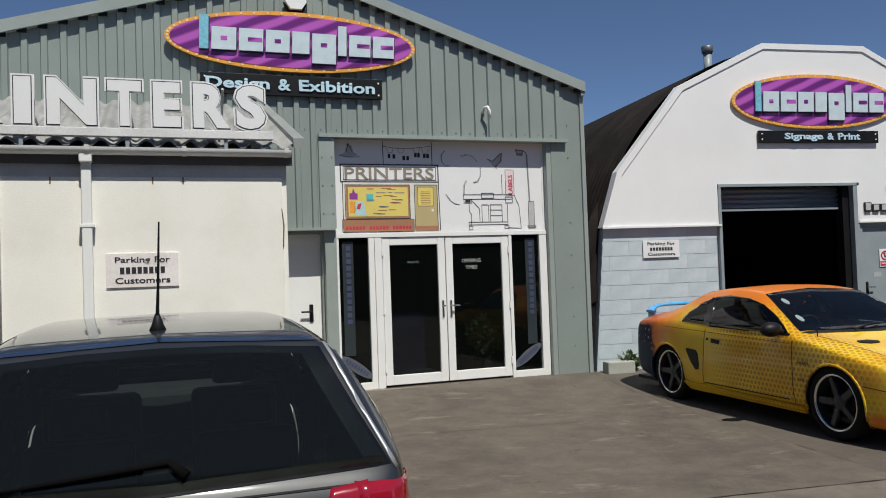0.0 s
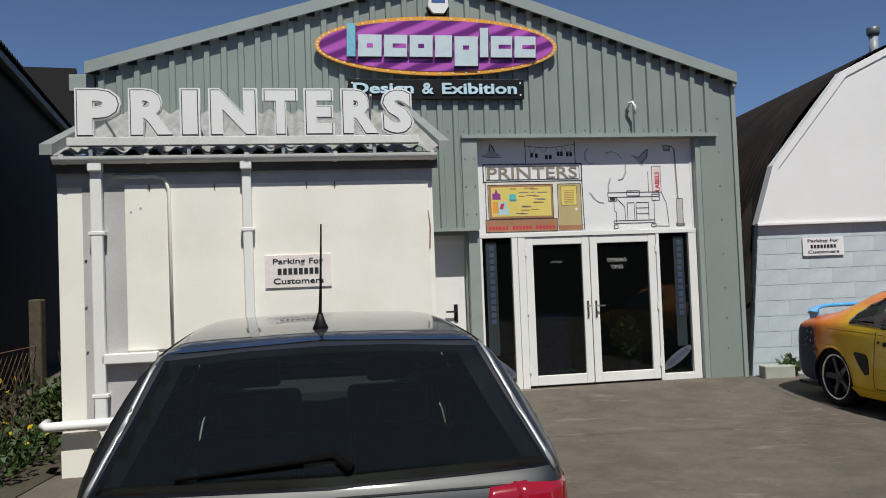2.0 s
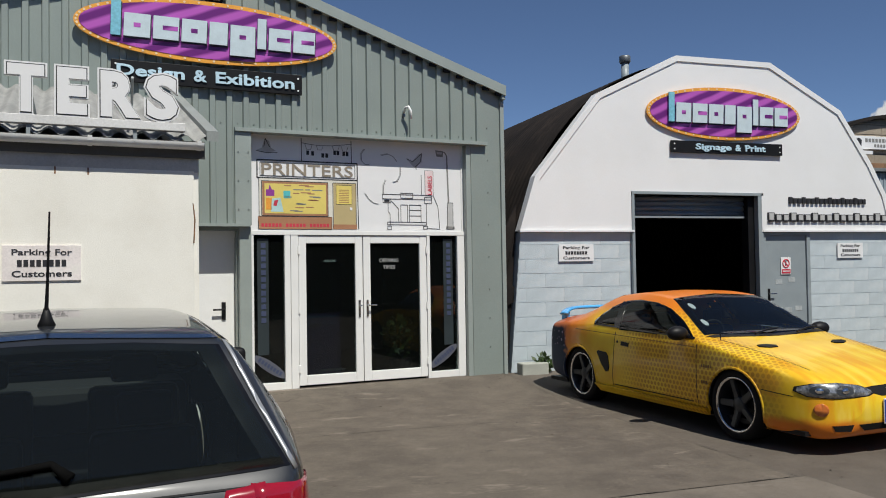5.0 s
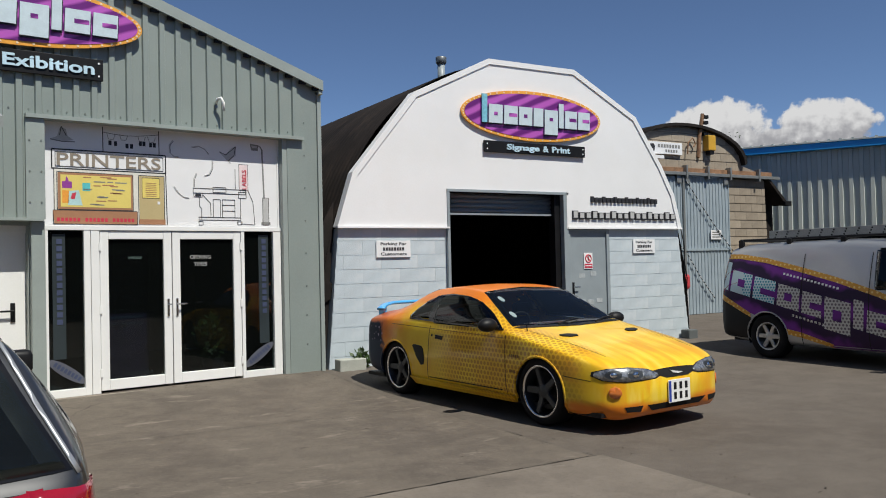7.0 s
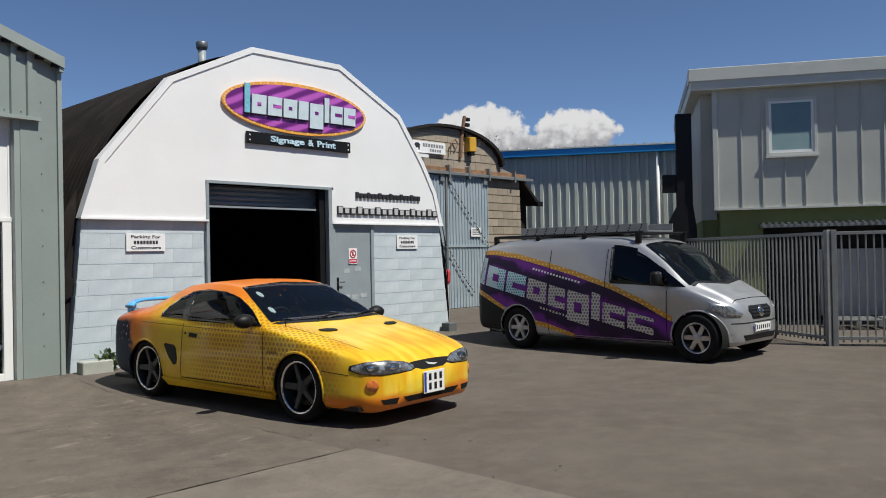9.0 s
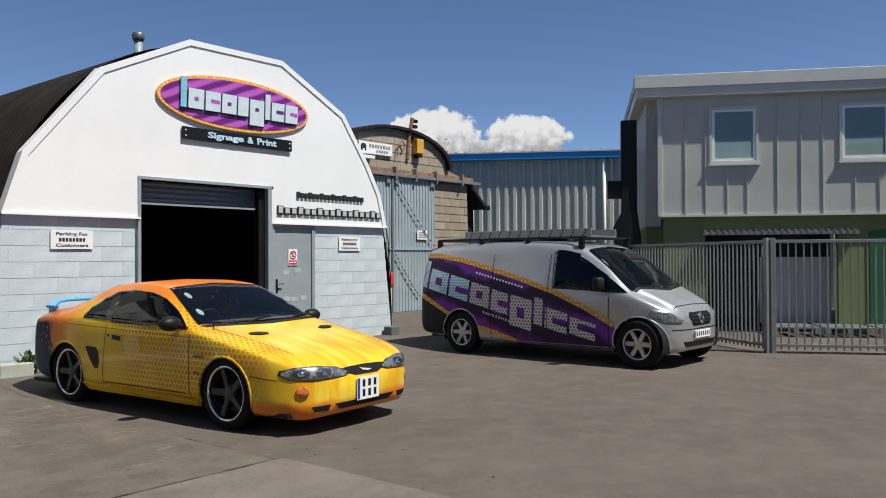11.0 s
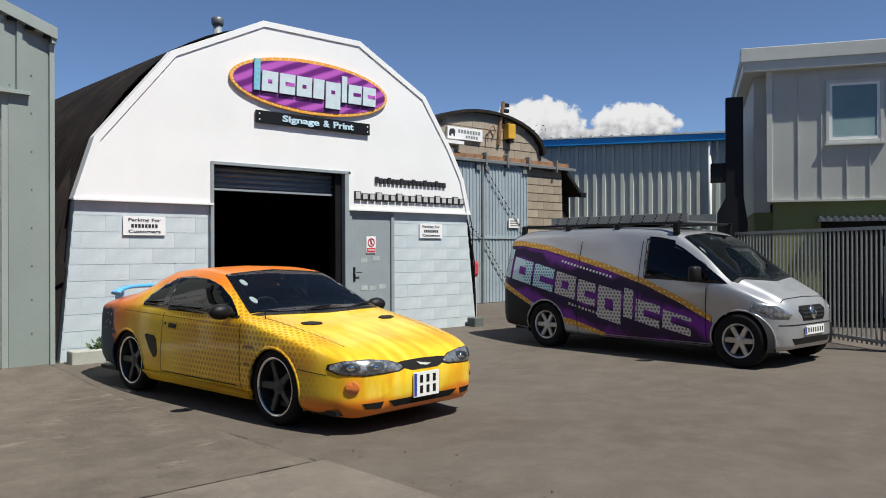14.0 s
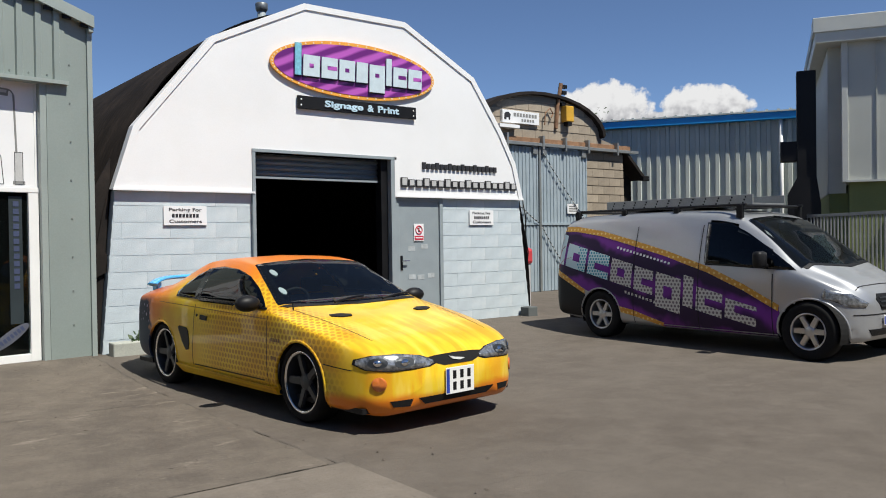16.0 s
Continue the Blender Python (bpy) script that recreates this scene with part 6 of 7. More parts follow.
def coupe_paint():
    """Airbrushed wrap: yellow nose with a honeycomb, orange roof and rear, dark blue tail."""
    m = bpy.data.materials.new("airbrushed_yellow_orange_paint")
    m.use_nodes = True
    nt, b = nodes_of(m)
    tc, (x, y, z) = coords(nt)
    cloud = noise_tex(nt, tc, 2.2, 6)
    hexd = lattice(nt, y, z, 0.055)
    hextop = lattice(nt, x, y, 0.055)
    up = nt.nodes.new("ShaderNodeSeparateXYZ")
    nt.links.new(tc.outputs["Normal"], up.inputs[0])
    side = ramp(nt, up.outputs[2], 0.60, 0.72)
    dist = math_node(nt, "ADD", math_node(nt, "MULTIPLY", hexd, math_node(nt, "SUBTRACT", 1.0, side)), math_node(nt, "MULTIPLY", hextop, side))
    cell = ramp(nt, dist, 0.40, 0.30)
    wobble = math_node(nt, "ADD", y, math_node(nt, "MULTIPLY", math_node(nt, "SUBTRACT", cloud, 0.5), 0.9))
    honey = math_node(nt, "MULTIPLY", math_node(nt, "MULTIPLY", ramp(nt, wobble, -0.55, 0.1), ramp(nt, wobble, 1.9, 1.5)), ramp(nt, math_node(nt, "ABSOLUTE", x), 0.45, 0.70))
    honey = math_node(nt, "MULTIPLY", honey, math_node(nt, "MULTIPLY", cell, 0.75))
    mp = nt.nodes.new("ShaderNodeMapping")
    mp.inputs["Scale"].default_value = (9.0, 0.9, 1.6)
    nt.links.new(tc.outputs["Object"], mp.inputs["Vector"])
    st = nt.nodes.new("ShaderNodeTexNoise")
    st.inputs["Scale"].default_value, st.inputs["Detail"].default_value = 1.0, 3
    nt.links.new(mp.outputs[0], st.inputs["Vector"])
    base = blend(nt, ramp(nt, cloud, 0.35, 0.7), (0.74, 0.42, 0.014), (0.84, 0.59, 0.030))
    flame = math_node(nt, "MULTIPLY", ramp(nt, st.outputs[0], 0.46, 0.62), ramp(nt, y, 1.15, 1.75))
    base = blend(nt, math_node(nt, "MULTIPLY", flame, 0.5), base, (0.74, 0.27, 0.010))
    pale = math_node(nt, "MULTIPLY", ramp(nt, st.outputs[0], 0.48, 0.36), ramp(nt, y, 1.0, 1.5))
    base = blend(nt, math_node(nt, "MULTIPLY", pale, 0.55), base, (0.84, 0.62, 0.10))
    base = blend(nt, honey, base, (0.42, 0.165, 0.008))
    fine = noise_tex(nt, tc, 9.0, 5)
    edge = math_node(nt, "ADD", y, math_node(nt, "MULTIPLY", math_node(nt, "SUBTRACT", fine, 0.5), 0.30))
    rear = ramp(nt, math_node(nt, "SUBTRACT", edge, math_node(nt, "MULTIPLY", z, 0.75)), -1.55, -2.15)
    orange = math_node(nt, "MAXIMUM", math_node(nt, "MULTIPLY", ramp(nt, z, 0.98, 1.16), ramp(nt, y, 0.75, 0.1)), rear)
    low = ramp(nt, math_node(nt, "ADD", z, math_node(nt, "MULTIPLY", cloud, 0.15)), 0.40, 0.32)
    orange = math_node(nt, "MAXIMUM", orange, math_node(nt, "MULTIPLY", low, ramp(nt, y, 1.4, 1.75)))
    base = blend(nt, orange, base, (0.74, 0.20, 0.012))
    red = ramp(nt, math_node(nt, "SUBTRACT", edge, math_node(nt, "MULTIPLY", z, 0.45)), -1.72, -2.10)
    base = blend(nt, math_node(nt, "MULTIPLY", red, 0.7), base, (0.42, 0.075, 0.022))
    tail = math_node(nt, "MULTIPLY", ramp(nt, math_node(nt, "ADD", edge, math_node(nt, "MULTIPLY", z, 0.25)), -1.36, -1.46), ramp(nt, math_node(nt, "ADD", z, math_node(nt, "MULTIPLY", fine, 0.08)), 0.915, 0.865))
    vo = nt.nodes.new("ShaderNodeTexVoronoi")
    vo.inputs["Scale"].default_value = 13
    nt.links.new(tc.outputs["Object"], vo.inputs["Vector"])
    spots = blend(nt, ramp(nt, vo.outputs["Distance"], 0.27, 0.16), (0.012, 0.016, 0.042), (0.34, 0.28, 0.40))
    plain = blend(nt, ramp(nt, z, 0.60, 0.66), (0.020, 0.030, 0.058), spots)
    base = blend(nt, tail, base, plain)
    nt.links.new(base, b.inputs["Base Color"])
    b.inputs["Roughness"].default_value = 0.38
    nt.links.new(math_node(nt, "MULTIPLY", math_node(nt, "SUBTRACT", 1.0, tail), 0.35), b.inputs["Coat Weight"])
    nt.links.new(math_node(nt, "SUBTRACT", 0.3, math_node(nt, "MULTIPLY", tail, 0.22)), b.inputs["Specular IOR Level"])
    b.inputs["Coat Roughness"].default_value = 0.06
    return m


def plate(parent, m, w, h, rows, blue=True):
    """A number plate: white, blue band, plain dark bars for its characters."""
    p = part("number_plate", boxm(-w / 2, w / 2, -0.008, 0.0, -h / 2, h / 2, 0.003), PLATE_WHITE, parent, "white number plate", m=m)
    if blue:
        part("band", boxm(-w / 2 + 0.004, -w / 2 + 0.035, -0.0095, -0.007, -h / 2 + 0.01, h / 2 - 0.01), PLATE_BLUE, p)
    n = len(rows)
    for i, k in enumerate(rows):
        z1 = h / 2 - 0.02 - i * (h - 0.03) / n
        z0 = z1 - (h - 0.03) / n + 0.012
        x0 = -w / 2 + 0.05
        cw = (w - 0.07) / k
        for j in range(k):
            part("character_bar", boxm(x0 + (j + 0.27) * cw, x0 + (j + 0.73) * cw, -0.010, -0.007, z0 + 0.006, z1 - 0.006), BLACK, p)
    return p


def seats(parent, ys, zs, zt, xs=(-0.36, 0.36)):
    for y in ys:
        for x in xs:
            s = part("seat", boxm(x - 0.23, x + 0.23, y - 0.10, y + 0.06, zs, zt - 0.17, 0.04), CABIN, parent)
            part("headrest", boxm(x - 0.12, x + 0.12, y - 0.08, y + 0.0, zt - 0.15, zt, 0.03), CABIN, s)


# yellow coupe
COUPE_PAINT = coupe_paint()
DARK_CREASE = mat("dark_amber_line", (0.20, 0.085, 0.01), 0.4)
coupe = thing("sports_coupe", pose(0.90, -3.08, 0, 0, 0, -175.5), "yellow and orange airbrushed sports coupe with honeycomb pattern", "car")
CW = [(1.275, 0.305), (-1.275, 0.305)]
cs = Shell([(2.21, 0.40, 0.28, 0.43, 0.36, 0.47, 0.48), (2.16, 0.60, 0.17, 0.50, 0.52, 0.55, 0.565), (2.0, 0.765, 0.13, 0.59, 0.67, 0.635, 0.655),
            (1.70, 0.845, 0.14, 0.68, 0.72, 0.712, 0.738), (1.285, 0.875, 0.16, 0.765, 0.74, 0.795, 0.826), (0.81, 0.875, 0.17, 0.845, 0.77, 0.882, 0.915),
            (0.39, 0.875, 0.17, 0.87, 0.70, 1.065, 1.125), (0.06, 0.875, 0.17, 0.88, 0.635, 1.20, 1.272), (-0.35, 0.875, 0.17, 0.885, 0.605, 1.235, 1.308),
            (-0.78, 0.88, 0.17, 0.89, 0.595, 1.207, 1.278), (-1.50, 0.88, 0.19, 0.89, 0.69, 0.985, 1.03), (-1.92, 0.845, 0.22, 0.865, 0.67, 0.935, 0.96),
            (-2.08, 0.78, 0.25, 0.79, 0.60, 0.89, 0.915), (-2.17, 0.66, 0.31, 0.66, 0.50, 0.78, 0.81), (-2.21, 0.48, 0.40, 0.56, 0.38, 0.64, 0.66)], CW, 0.348)
side_win = [(0.70, 0.885), (0.44, 1.03), (0.20, 1.135), (-0.05, 1.188), (-0.37, 1.208), (-0.62, 1.188), (-0.505, 0.905)]
rear_win = [(-0.54, 0.91), (-0.655, 1.180), (-0.80, 1.128), (-0.93, 1.035), (-1.00, 0.955), (-0.97, 0.935)]
for v in ("right", "left"):
    car_glass(cs, coupe, "side_window", side_win, v, DARK_TINT, SEAL)
    car_glass(cs, coupe, "quarter_window", rear_win, v, DARK_TINT, SEAL)
    part("pillar_trim", cs.decal([(-0.47, 0.905), (-0.575, 0.91), (-0.69, 1.165), (-0.585, 1.188)], v, 0, 0.0075), SEAL, coupe)
    part("waist_seal", cs.decal([(0.74, 0.868), (-0.98, 0.915), (-0.99, 0.932), (0.72, 0.884)], v, 0, 0.006, 0.05), SEAL, coupe)
    part("fender_gap", cs.decal([(1.60, 0.50), (1.90, 0.475), (1.90, 0.482), (1.60, 0.508)], v, 0, 0.0015, 0.05, 0), BLACK, coupe)
    part("body_crease", cs.decal([(0.78, 0.795), (-1.35, 0.845), (-1.35, 0.852), (0.78, 0.802)], v, 0, 0.003, 0.05, 0), DARK_CREASE, coupe)
    part("lock", cs.decal(ellipse(-0.49, 0.755, 0.014, 0.014, 10), v, 0, 0.006), BLACK, coupe)
    for n, zz in ((5, 0.62), (3, 0.47)):
        for j in range(n):
            part("script_bar", cs.decal(rect(0.87 + j * 0.03, 0.89 + j * 0.03, zz, zz + 0.028), v, 0, 0.004, 0.05, 0), DARK_CREASE, coupe)
car_glass(cs, coupe, "windscreen", [(-0.72, 0.77), (-0.35, 0.85), (0, 0.875), (0.35, 0.85), (0.72, 0.77), (0.565, 0.13), (0, 0.07), (-0.565, 0.13)], "top", TINT, SEAL)
car_glass(cs, coupe, "rear_screen", [(-0.50, -0.86), (0.50, -0.86), (0.60, -1.48), (-0.60, -1.48)], "top", DARK_TINT, SEAL)
part("cowl", cs.decal([(-0.74, 0.80), (0, 0.885), (0.74, 0.80), (0.70, 0.87), (0, 0.96), (-0.70, 0.87)], "top", 0, 0.004), BLACK, coupe)
for v in ("right", "left"):
    for y0, dy in ((0.80, -0.01), (-0.60, 0.06)):
        part("door_gap", cs.decal([(y0, 0.26), (y0 + 0.010, 0.26), (y0 + 0.010 + dy, 0.86), (y0 + dy, 0.86)], v, 0, 0.0015, 0.04, 0), BLACK, coupe)
    part("door_gap", cs.decal(rect(-0.57, 0.74, 0.275, 0.286), v, 0, 0.0015, 0.04, 0), BLACK, coupe)
    part("side_scoop", cs.decal([(-0.885, 0.615), (-0.86, 0.632), (-0.70, 0.622), (-0.665, 0.585), (-0.645, 0.47), (-0.66, 0.415), (-0.71, 0.405), (-0.80, 0.49)], v, 0, 0.006), BLACK, coupe)
    part("door_handle", cs.decal([(-0.42, 0.722), (-0.29, 0.715), (-0.28, 0.755), (-0.41, 0.765)], v, 0, 0.012), BLACK, coupe)
    part("sill_skirt", cs.decal([(-0.90, 0.195), (0.90, 0.195), (0.90, 0.25), (-0.90, 0.265)], v, 0, 0.030, 0.06, 0.03), COUPE_PAINT, coupe)
arch_lips(coupe, cs, CW, 0.348, 0.87, COUPE_PAINT, 0.014)
for s in (1, -1):
    q = [(-0.37, 0.505), (-0.32, 0.488), (-0.05, 0.478), (0.14, 0.490), (0.225, 0.525), (0.215, 0.560), (0.10, 0.588), (-0.08, 0.592), (-0.25, 0.568), (-0.36, 0.528)]
    bowls = [(-0.14, 0.532), (0.06, 0.537)]
    if s < 0:
        q, bowls = mirror(q), [(-u, v) for u, v in bowls]
    part("headlight_surround", cs.decal(shrink(q, 1.08), "front", -36 * s, 0.003, at=(0.60 * s, 2.05)), RUBBER, coupe)
    hl = part("headlight", cs.decal(q, "front", -36 * s, 0.008, at=(0.60 * s, 2.05)), CLEAR_LENS, coupe, "clear headlight with dark inner bowls", True)
    for u, v in bowls:
        part("lamp_ring", cs.decal(ellipse(u, v, 0.075, 0.036, 16), "front", -36 * s, 0.010, at=(0.60 * s, 2.05)), GUNMETAL, hl)
        part("lamp_bowl", cs.decal(ellipse(u, v, 0.030, 0.022, 16), "front", -36 * s, 0.013, at=(0.60 * s, 2.05)), CHROME, hl, "", True)
part("grille", cs.decal([(-0.33, 0.545), (-0.2, 0.556), (0, 0.560), (0.2, 0.556), (0.33, 0.545), (0.26, 0.512), (0.15, 0.480), (-0.15, 0.480), (-0.26, 0.512)], "front", 0, 0.004, 0.04), RUBBER, coupe, "black grille slot with small chrome badge")
part("badge", cs.decal([(-0.08, 0.510), (0.02, 0.524), (0.08, 0.537), (0.05, 0.512), (-0.02, 0.500)], "front", 0, 0.012), SILVER_PRINT, coupe)
part("lower_intake", cs.decal([(-0.40, 0.262), (0.40, 0.262), (0.33, 0.205), (-0.33, 0.205)], "front", 0, 0.004, 0.04), RUBBER, coupe)
for s in (1, -1):
    part("brake_intake", cs.decal([(s * 0.45, 0.262), (s * 0.63, 0.258), (s * 0.60, 0.212), (s * 0.47, 0.208)][::s], "front", 0, 0.004), RUBBER, coupe)
    part("hood_scoop", cs.decal([(s * 0.34, 1.27), (s * 0.42, 1.22), (s * 0.53, 1.225), (s * 0.54, 1.27), (s * 0.46, 1.315), (s * 0.36, 1.31)][::s], "top", 0, 0.010), BLACK, coupe)
    part("indicator", cs.decal(ellipse(0.05 * s, 0.385, 0.055, 0.052, 18), "front", -36 * s, 0.012, at=(0.60 * s, 2.05)), AMBER, coupe, "round amber indicator", True)
    tail_p = [(s * 0.30, 0.68), (s * 0.74, 0.66), (s * 0.76, 0.80), (s * 0.30, 0.82)][::s]
    part("tail_light", cs.decal(tail_p, "back", 0, 0.008), RED_LENS, coupe, "red tail light", True)
part("hood_gap", cs.decal([(-0.607, 1.9), (-0.60, 1.9), (-0.69, 0.95), (-0.697, 0.95)], "top", 0, 0.0015, 0.05, 0), BLACK, coupe)
part("hood_gap", cs.decal([(0.607, 1.9), (0.60, 1.9), (0.69, 0.95), (0.697, 0.95)][::-1], "top", 0, 0.0015, 0.05, 0), BLACK, coupe)
part("body", cs.bm, COUPE_PAINT, coupe, "yellow to orange airbrushed body, dark blue tail", True)
part("underside", boxm(-0.78, 0.78, -2.1, 2.0, 0.16, 0.20), BLACK, coupe)
part("dashboard", boxm(-0.68, 0.68, 0.44, 0.80, 0.62, 0.83, 0.04), CABIN, coupe)
part("parcel_shelf", boxm(-0.62, 0.62, -1.6, -1.0, 0.70, 0.84, 0.02), CABIN, coupe)
bmw = bmesh.new()
tube(bmw, [(0.36 + 0.18 * math.cos(a), 0.38 + 0.07 * math.sin(a), 0.85 + 0.17 * math.sin(a)) for a in [2 * math.pi * k / 20 for k in range(21)]], 0.014, 6)
part("steering_wheel", bmw, CABIN, coupe, "", True)
seats(coupe, (-0.35,), 0.35, 1.07)
wing = bmesh.new()
tube(wing, [(0.74 * math.sin(a), -2.12 + 0.30 * abs(math.sin(a)) ** 3, 1.065 - 0.13 * abs(math.sin(a)) ** 6) for a in [math.pi * (k / 24 - 0.5) for k in range(25)]], 0.055, 10)
wing.transform(Matrix.Translation((0, 0, 0.57)) @ Matrix.Diagonal((1, 1, 0.46, 1)))
sp = part("rear_spoiler", wing, SPOILER_BLUE, coupe, "bright blue rear wing", True)
for s in (1, -1):
    part("spoiler_leg", boxm(s * 0.62 - 0.03, s * 0.62 + 0.03, -2.04, -1.92, 0.90, 1.04, 0.012), SPOILER_BLUE, sp)
    mr = bmesh.new()
    bmesh.ops.create_uvsphere(mr, u_segments=16, v_segments=10, radius=1)
    mr.transform(Matrix.Translation((s * (0.95 if s > 0 else 0.90), 0.63, 0.925 if s > 0 else 0.90)) @ Matrix.Diagonal((0.115, 0.075, 0.070, 1)))
    tube(mr, [(s * 0.82, 0.63, 0.89), (s * 0.91, 0.63, 0.915)], 0.03, 8)
    part("door_mirror", mr, BLACK, coupe, "black door mirror", True)
for x in (-0.25, 0.28):
    bmx = tube(bmesh.new(), [(x, 0.95, 0.912), (x - 0.25, 0.84, 0.935), (x - 0.42, 0.80, 0.94)], 0.010, 6)
    part("wiper", bmx, BLACK, coupe)
part("aerial", tube(bmesh.new(), [(0.70, 0.95, 0.85), (0.70, 0.94, 0.93)], 0.006, 6), BLACK, coupe)
for x, y in ((0.50, 0.30), (0.58, 0.585)):
    part("tax_disc", cs.decal(ellipse(x, y, 0.032, 0.05, 14), "top", 0, 0.008), mat("pale_paper_disc", (0.26, 0.33, 0.33), 0.5), coupe)
plate(coupe, pose(0, 2.222, 0.355, 0, 0, 180), 0.30, 0.205, (3, 3))
for s in (1, -1):
    for y in (1.275, -1.275):
        wheel(coupe, s * 0.85, y, 0.322, 0.243, 0.22, 5, GUNMETAL, POLISHED)

# silver van
VAN = pose(6.985, -3.946, 0, 0, 0, 179)
van = thing("panel_van", VAN, "silver panel van with purple and gold advertising wrap", "van")
VW = [(1.555, 0.335), (-1.555, 0.335)]
vs_ = Shell([(2.07, 0.40, 0.34, 0.58, 0.34, 0.62, 0.64), (2.03, 0.58, 0.24, 0.66, 0.48, 0.71, 0.75), (1.90, 0.76, 0.21, 0.77, 0.62, 0.83, 0.885),
             (1.70, 0.875, 0.21, 0.885, 0.68, 0.935, 0.995), (1.45, 0.925, 0.21, 0.97, 0.745, 1.055, 1.125), (1.10, 0.94, 0.21, 1.04, 0.75, 1.31, 1.375),
             (0.80, 0.945, 0.21, 1.05, 0.72, 1.52, 1.59), (0.55, 0.945, 0.21, 1.06, 0.725, 1.635, 1.71), (0.25, 0.945, 0.21, 1.07, 0.735, 1.69, 1.775),
             (-0.5, 0.945, 0.21, 1.08, 0.75, 1.71, 1.80), (-1.9, 0.945, 0.23, 1.08, 0.75, 1.695, 1.785), (-2.32, 0.935, 0.27, 1.06, 0.74, 1.64, 1.73),
             (-2.44, 0.895, 0.30, 1.02, 0.69, 1.56, 1.64), (-2.48, 0.80, 0.40, 0.96, 0.6, 1.42, 1.47)], VW, 0.375)


def wrap_paint():
    m = bpy.data.materials.new("purple_swirl_wrap")
    m.use_nodes = True
    nt, b = nodes_of(m)
    tc, (x, y, z) = coords(nt)
    n = noise_tex(nt, tc, 1.6, 3)
    w = math_node(nt, "SINE", math_node(nt, "MULTIPLY", math_node(nt, "ADD", math_node(nt, "ADD", math_node(nt, "MULTIPLY", z, 1.6), math_node(nt, "MULTIPLY", y, 0.35)), n), 9.0))
    col = blend(nt, ramp(nt, w, -0.6, 1.0), (0.020, 0.004, 0.042), (0.17, 0.022, 0.27))
    nt.links.new(col, b.inputs["Base Color"])
    b.inputs["Roughness"].default_value = 0.42
    b.inputs["Specular IOR Level"].default_value = 0.3
    return m


def dotted(name, a, c, pitch, u=1, v=2, r=0.30):
    m = bpy.data.materials.new(name)
    m.use_nodes = True
    nt, b = nodes_of(m)
    tc, xyz = coords(nt)
    col = blend(nt, ramp(nt, lattice(nt, xyz[u], xyz[v], pitch), r + 0.06, r - 0.06), a, c)
    nt.links.new(col, b.inputs["Base Color"])
    b.inputs["Roughness"].default_value = 0.4
    return m


PURPLE_WRAP = wrap_paint()
GOLD = dotted("gold_border_with_pale_dots", (0.62, 0.30, 0.03), (0.80, 0.60, 0.20), 0.075, r=0.2)
CYAN_DOTS = dotted("cyan_and_white_dotted_vinyl", (0.60, 0.76, 0.78), (0.02, 0.30, 0.40), 0.05)
WHITE_DOTS = dotted("white_and_grey_dotted_vinyl", (0.62, 0.60, 0.55), (0.17, 0.14, 0.15), 0.055)
v_side = [(0.17, 1.605), (0.48, 1.59), (0.72, 1.47), (0.98, 1.305), (1.37, 1.035), (0.80, 1.055), (0.19, 1.10)]
for v in ("right", "left"):
    car_glass(vs_, van, "cab_window", v_side, v, DARK_TINT, SEAL)
car_glass(vs_, van, "windscreen", [(-0.78, 1.41), (-0.4, 1.51), (0, 1.54), (0.4, 1.51), (0.78, 1.41), (0.66, 0.68), (0, 0.62), (-0.66, 0.68)], "top", TINT, SEAL)
ARC = [(-2.44, 1.605), (-2.1, 1.60), (-1.6, 1.53), (-1.05, 1.405), (-0.4, 1.245), (0.25, 1.05), (0.75, 0.85), (1.21, 0.62)]
LOW = [(-2.44, 0.97), (-2.25, 0.885), (-1.85, 0.68)]
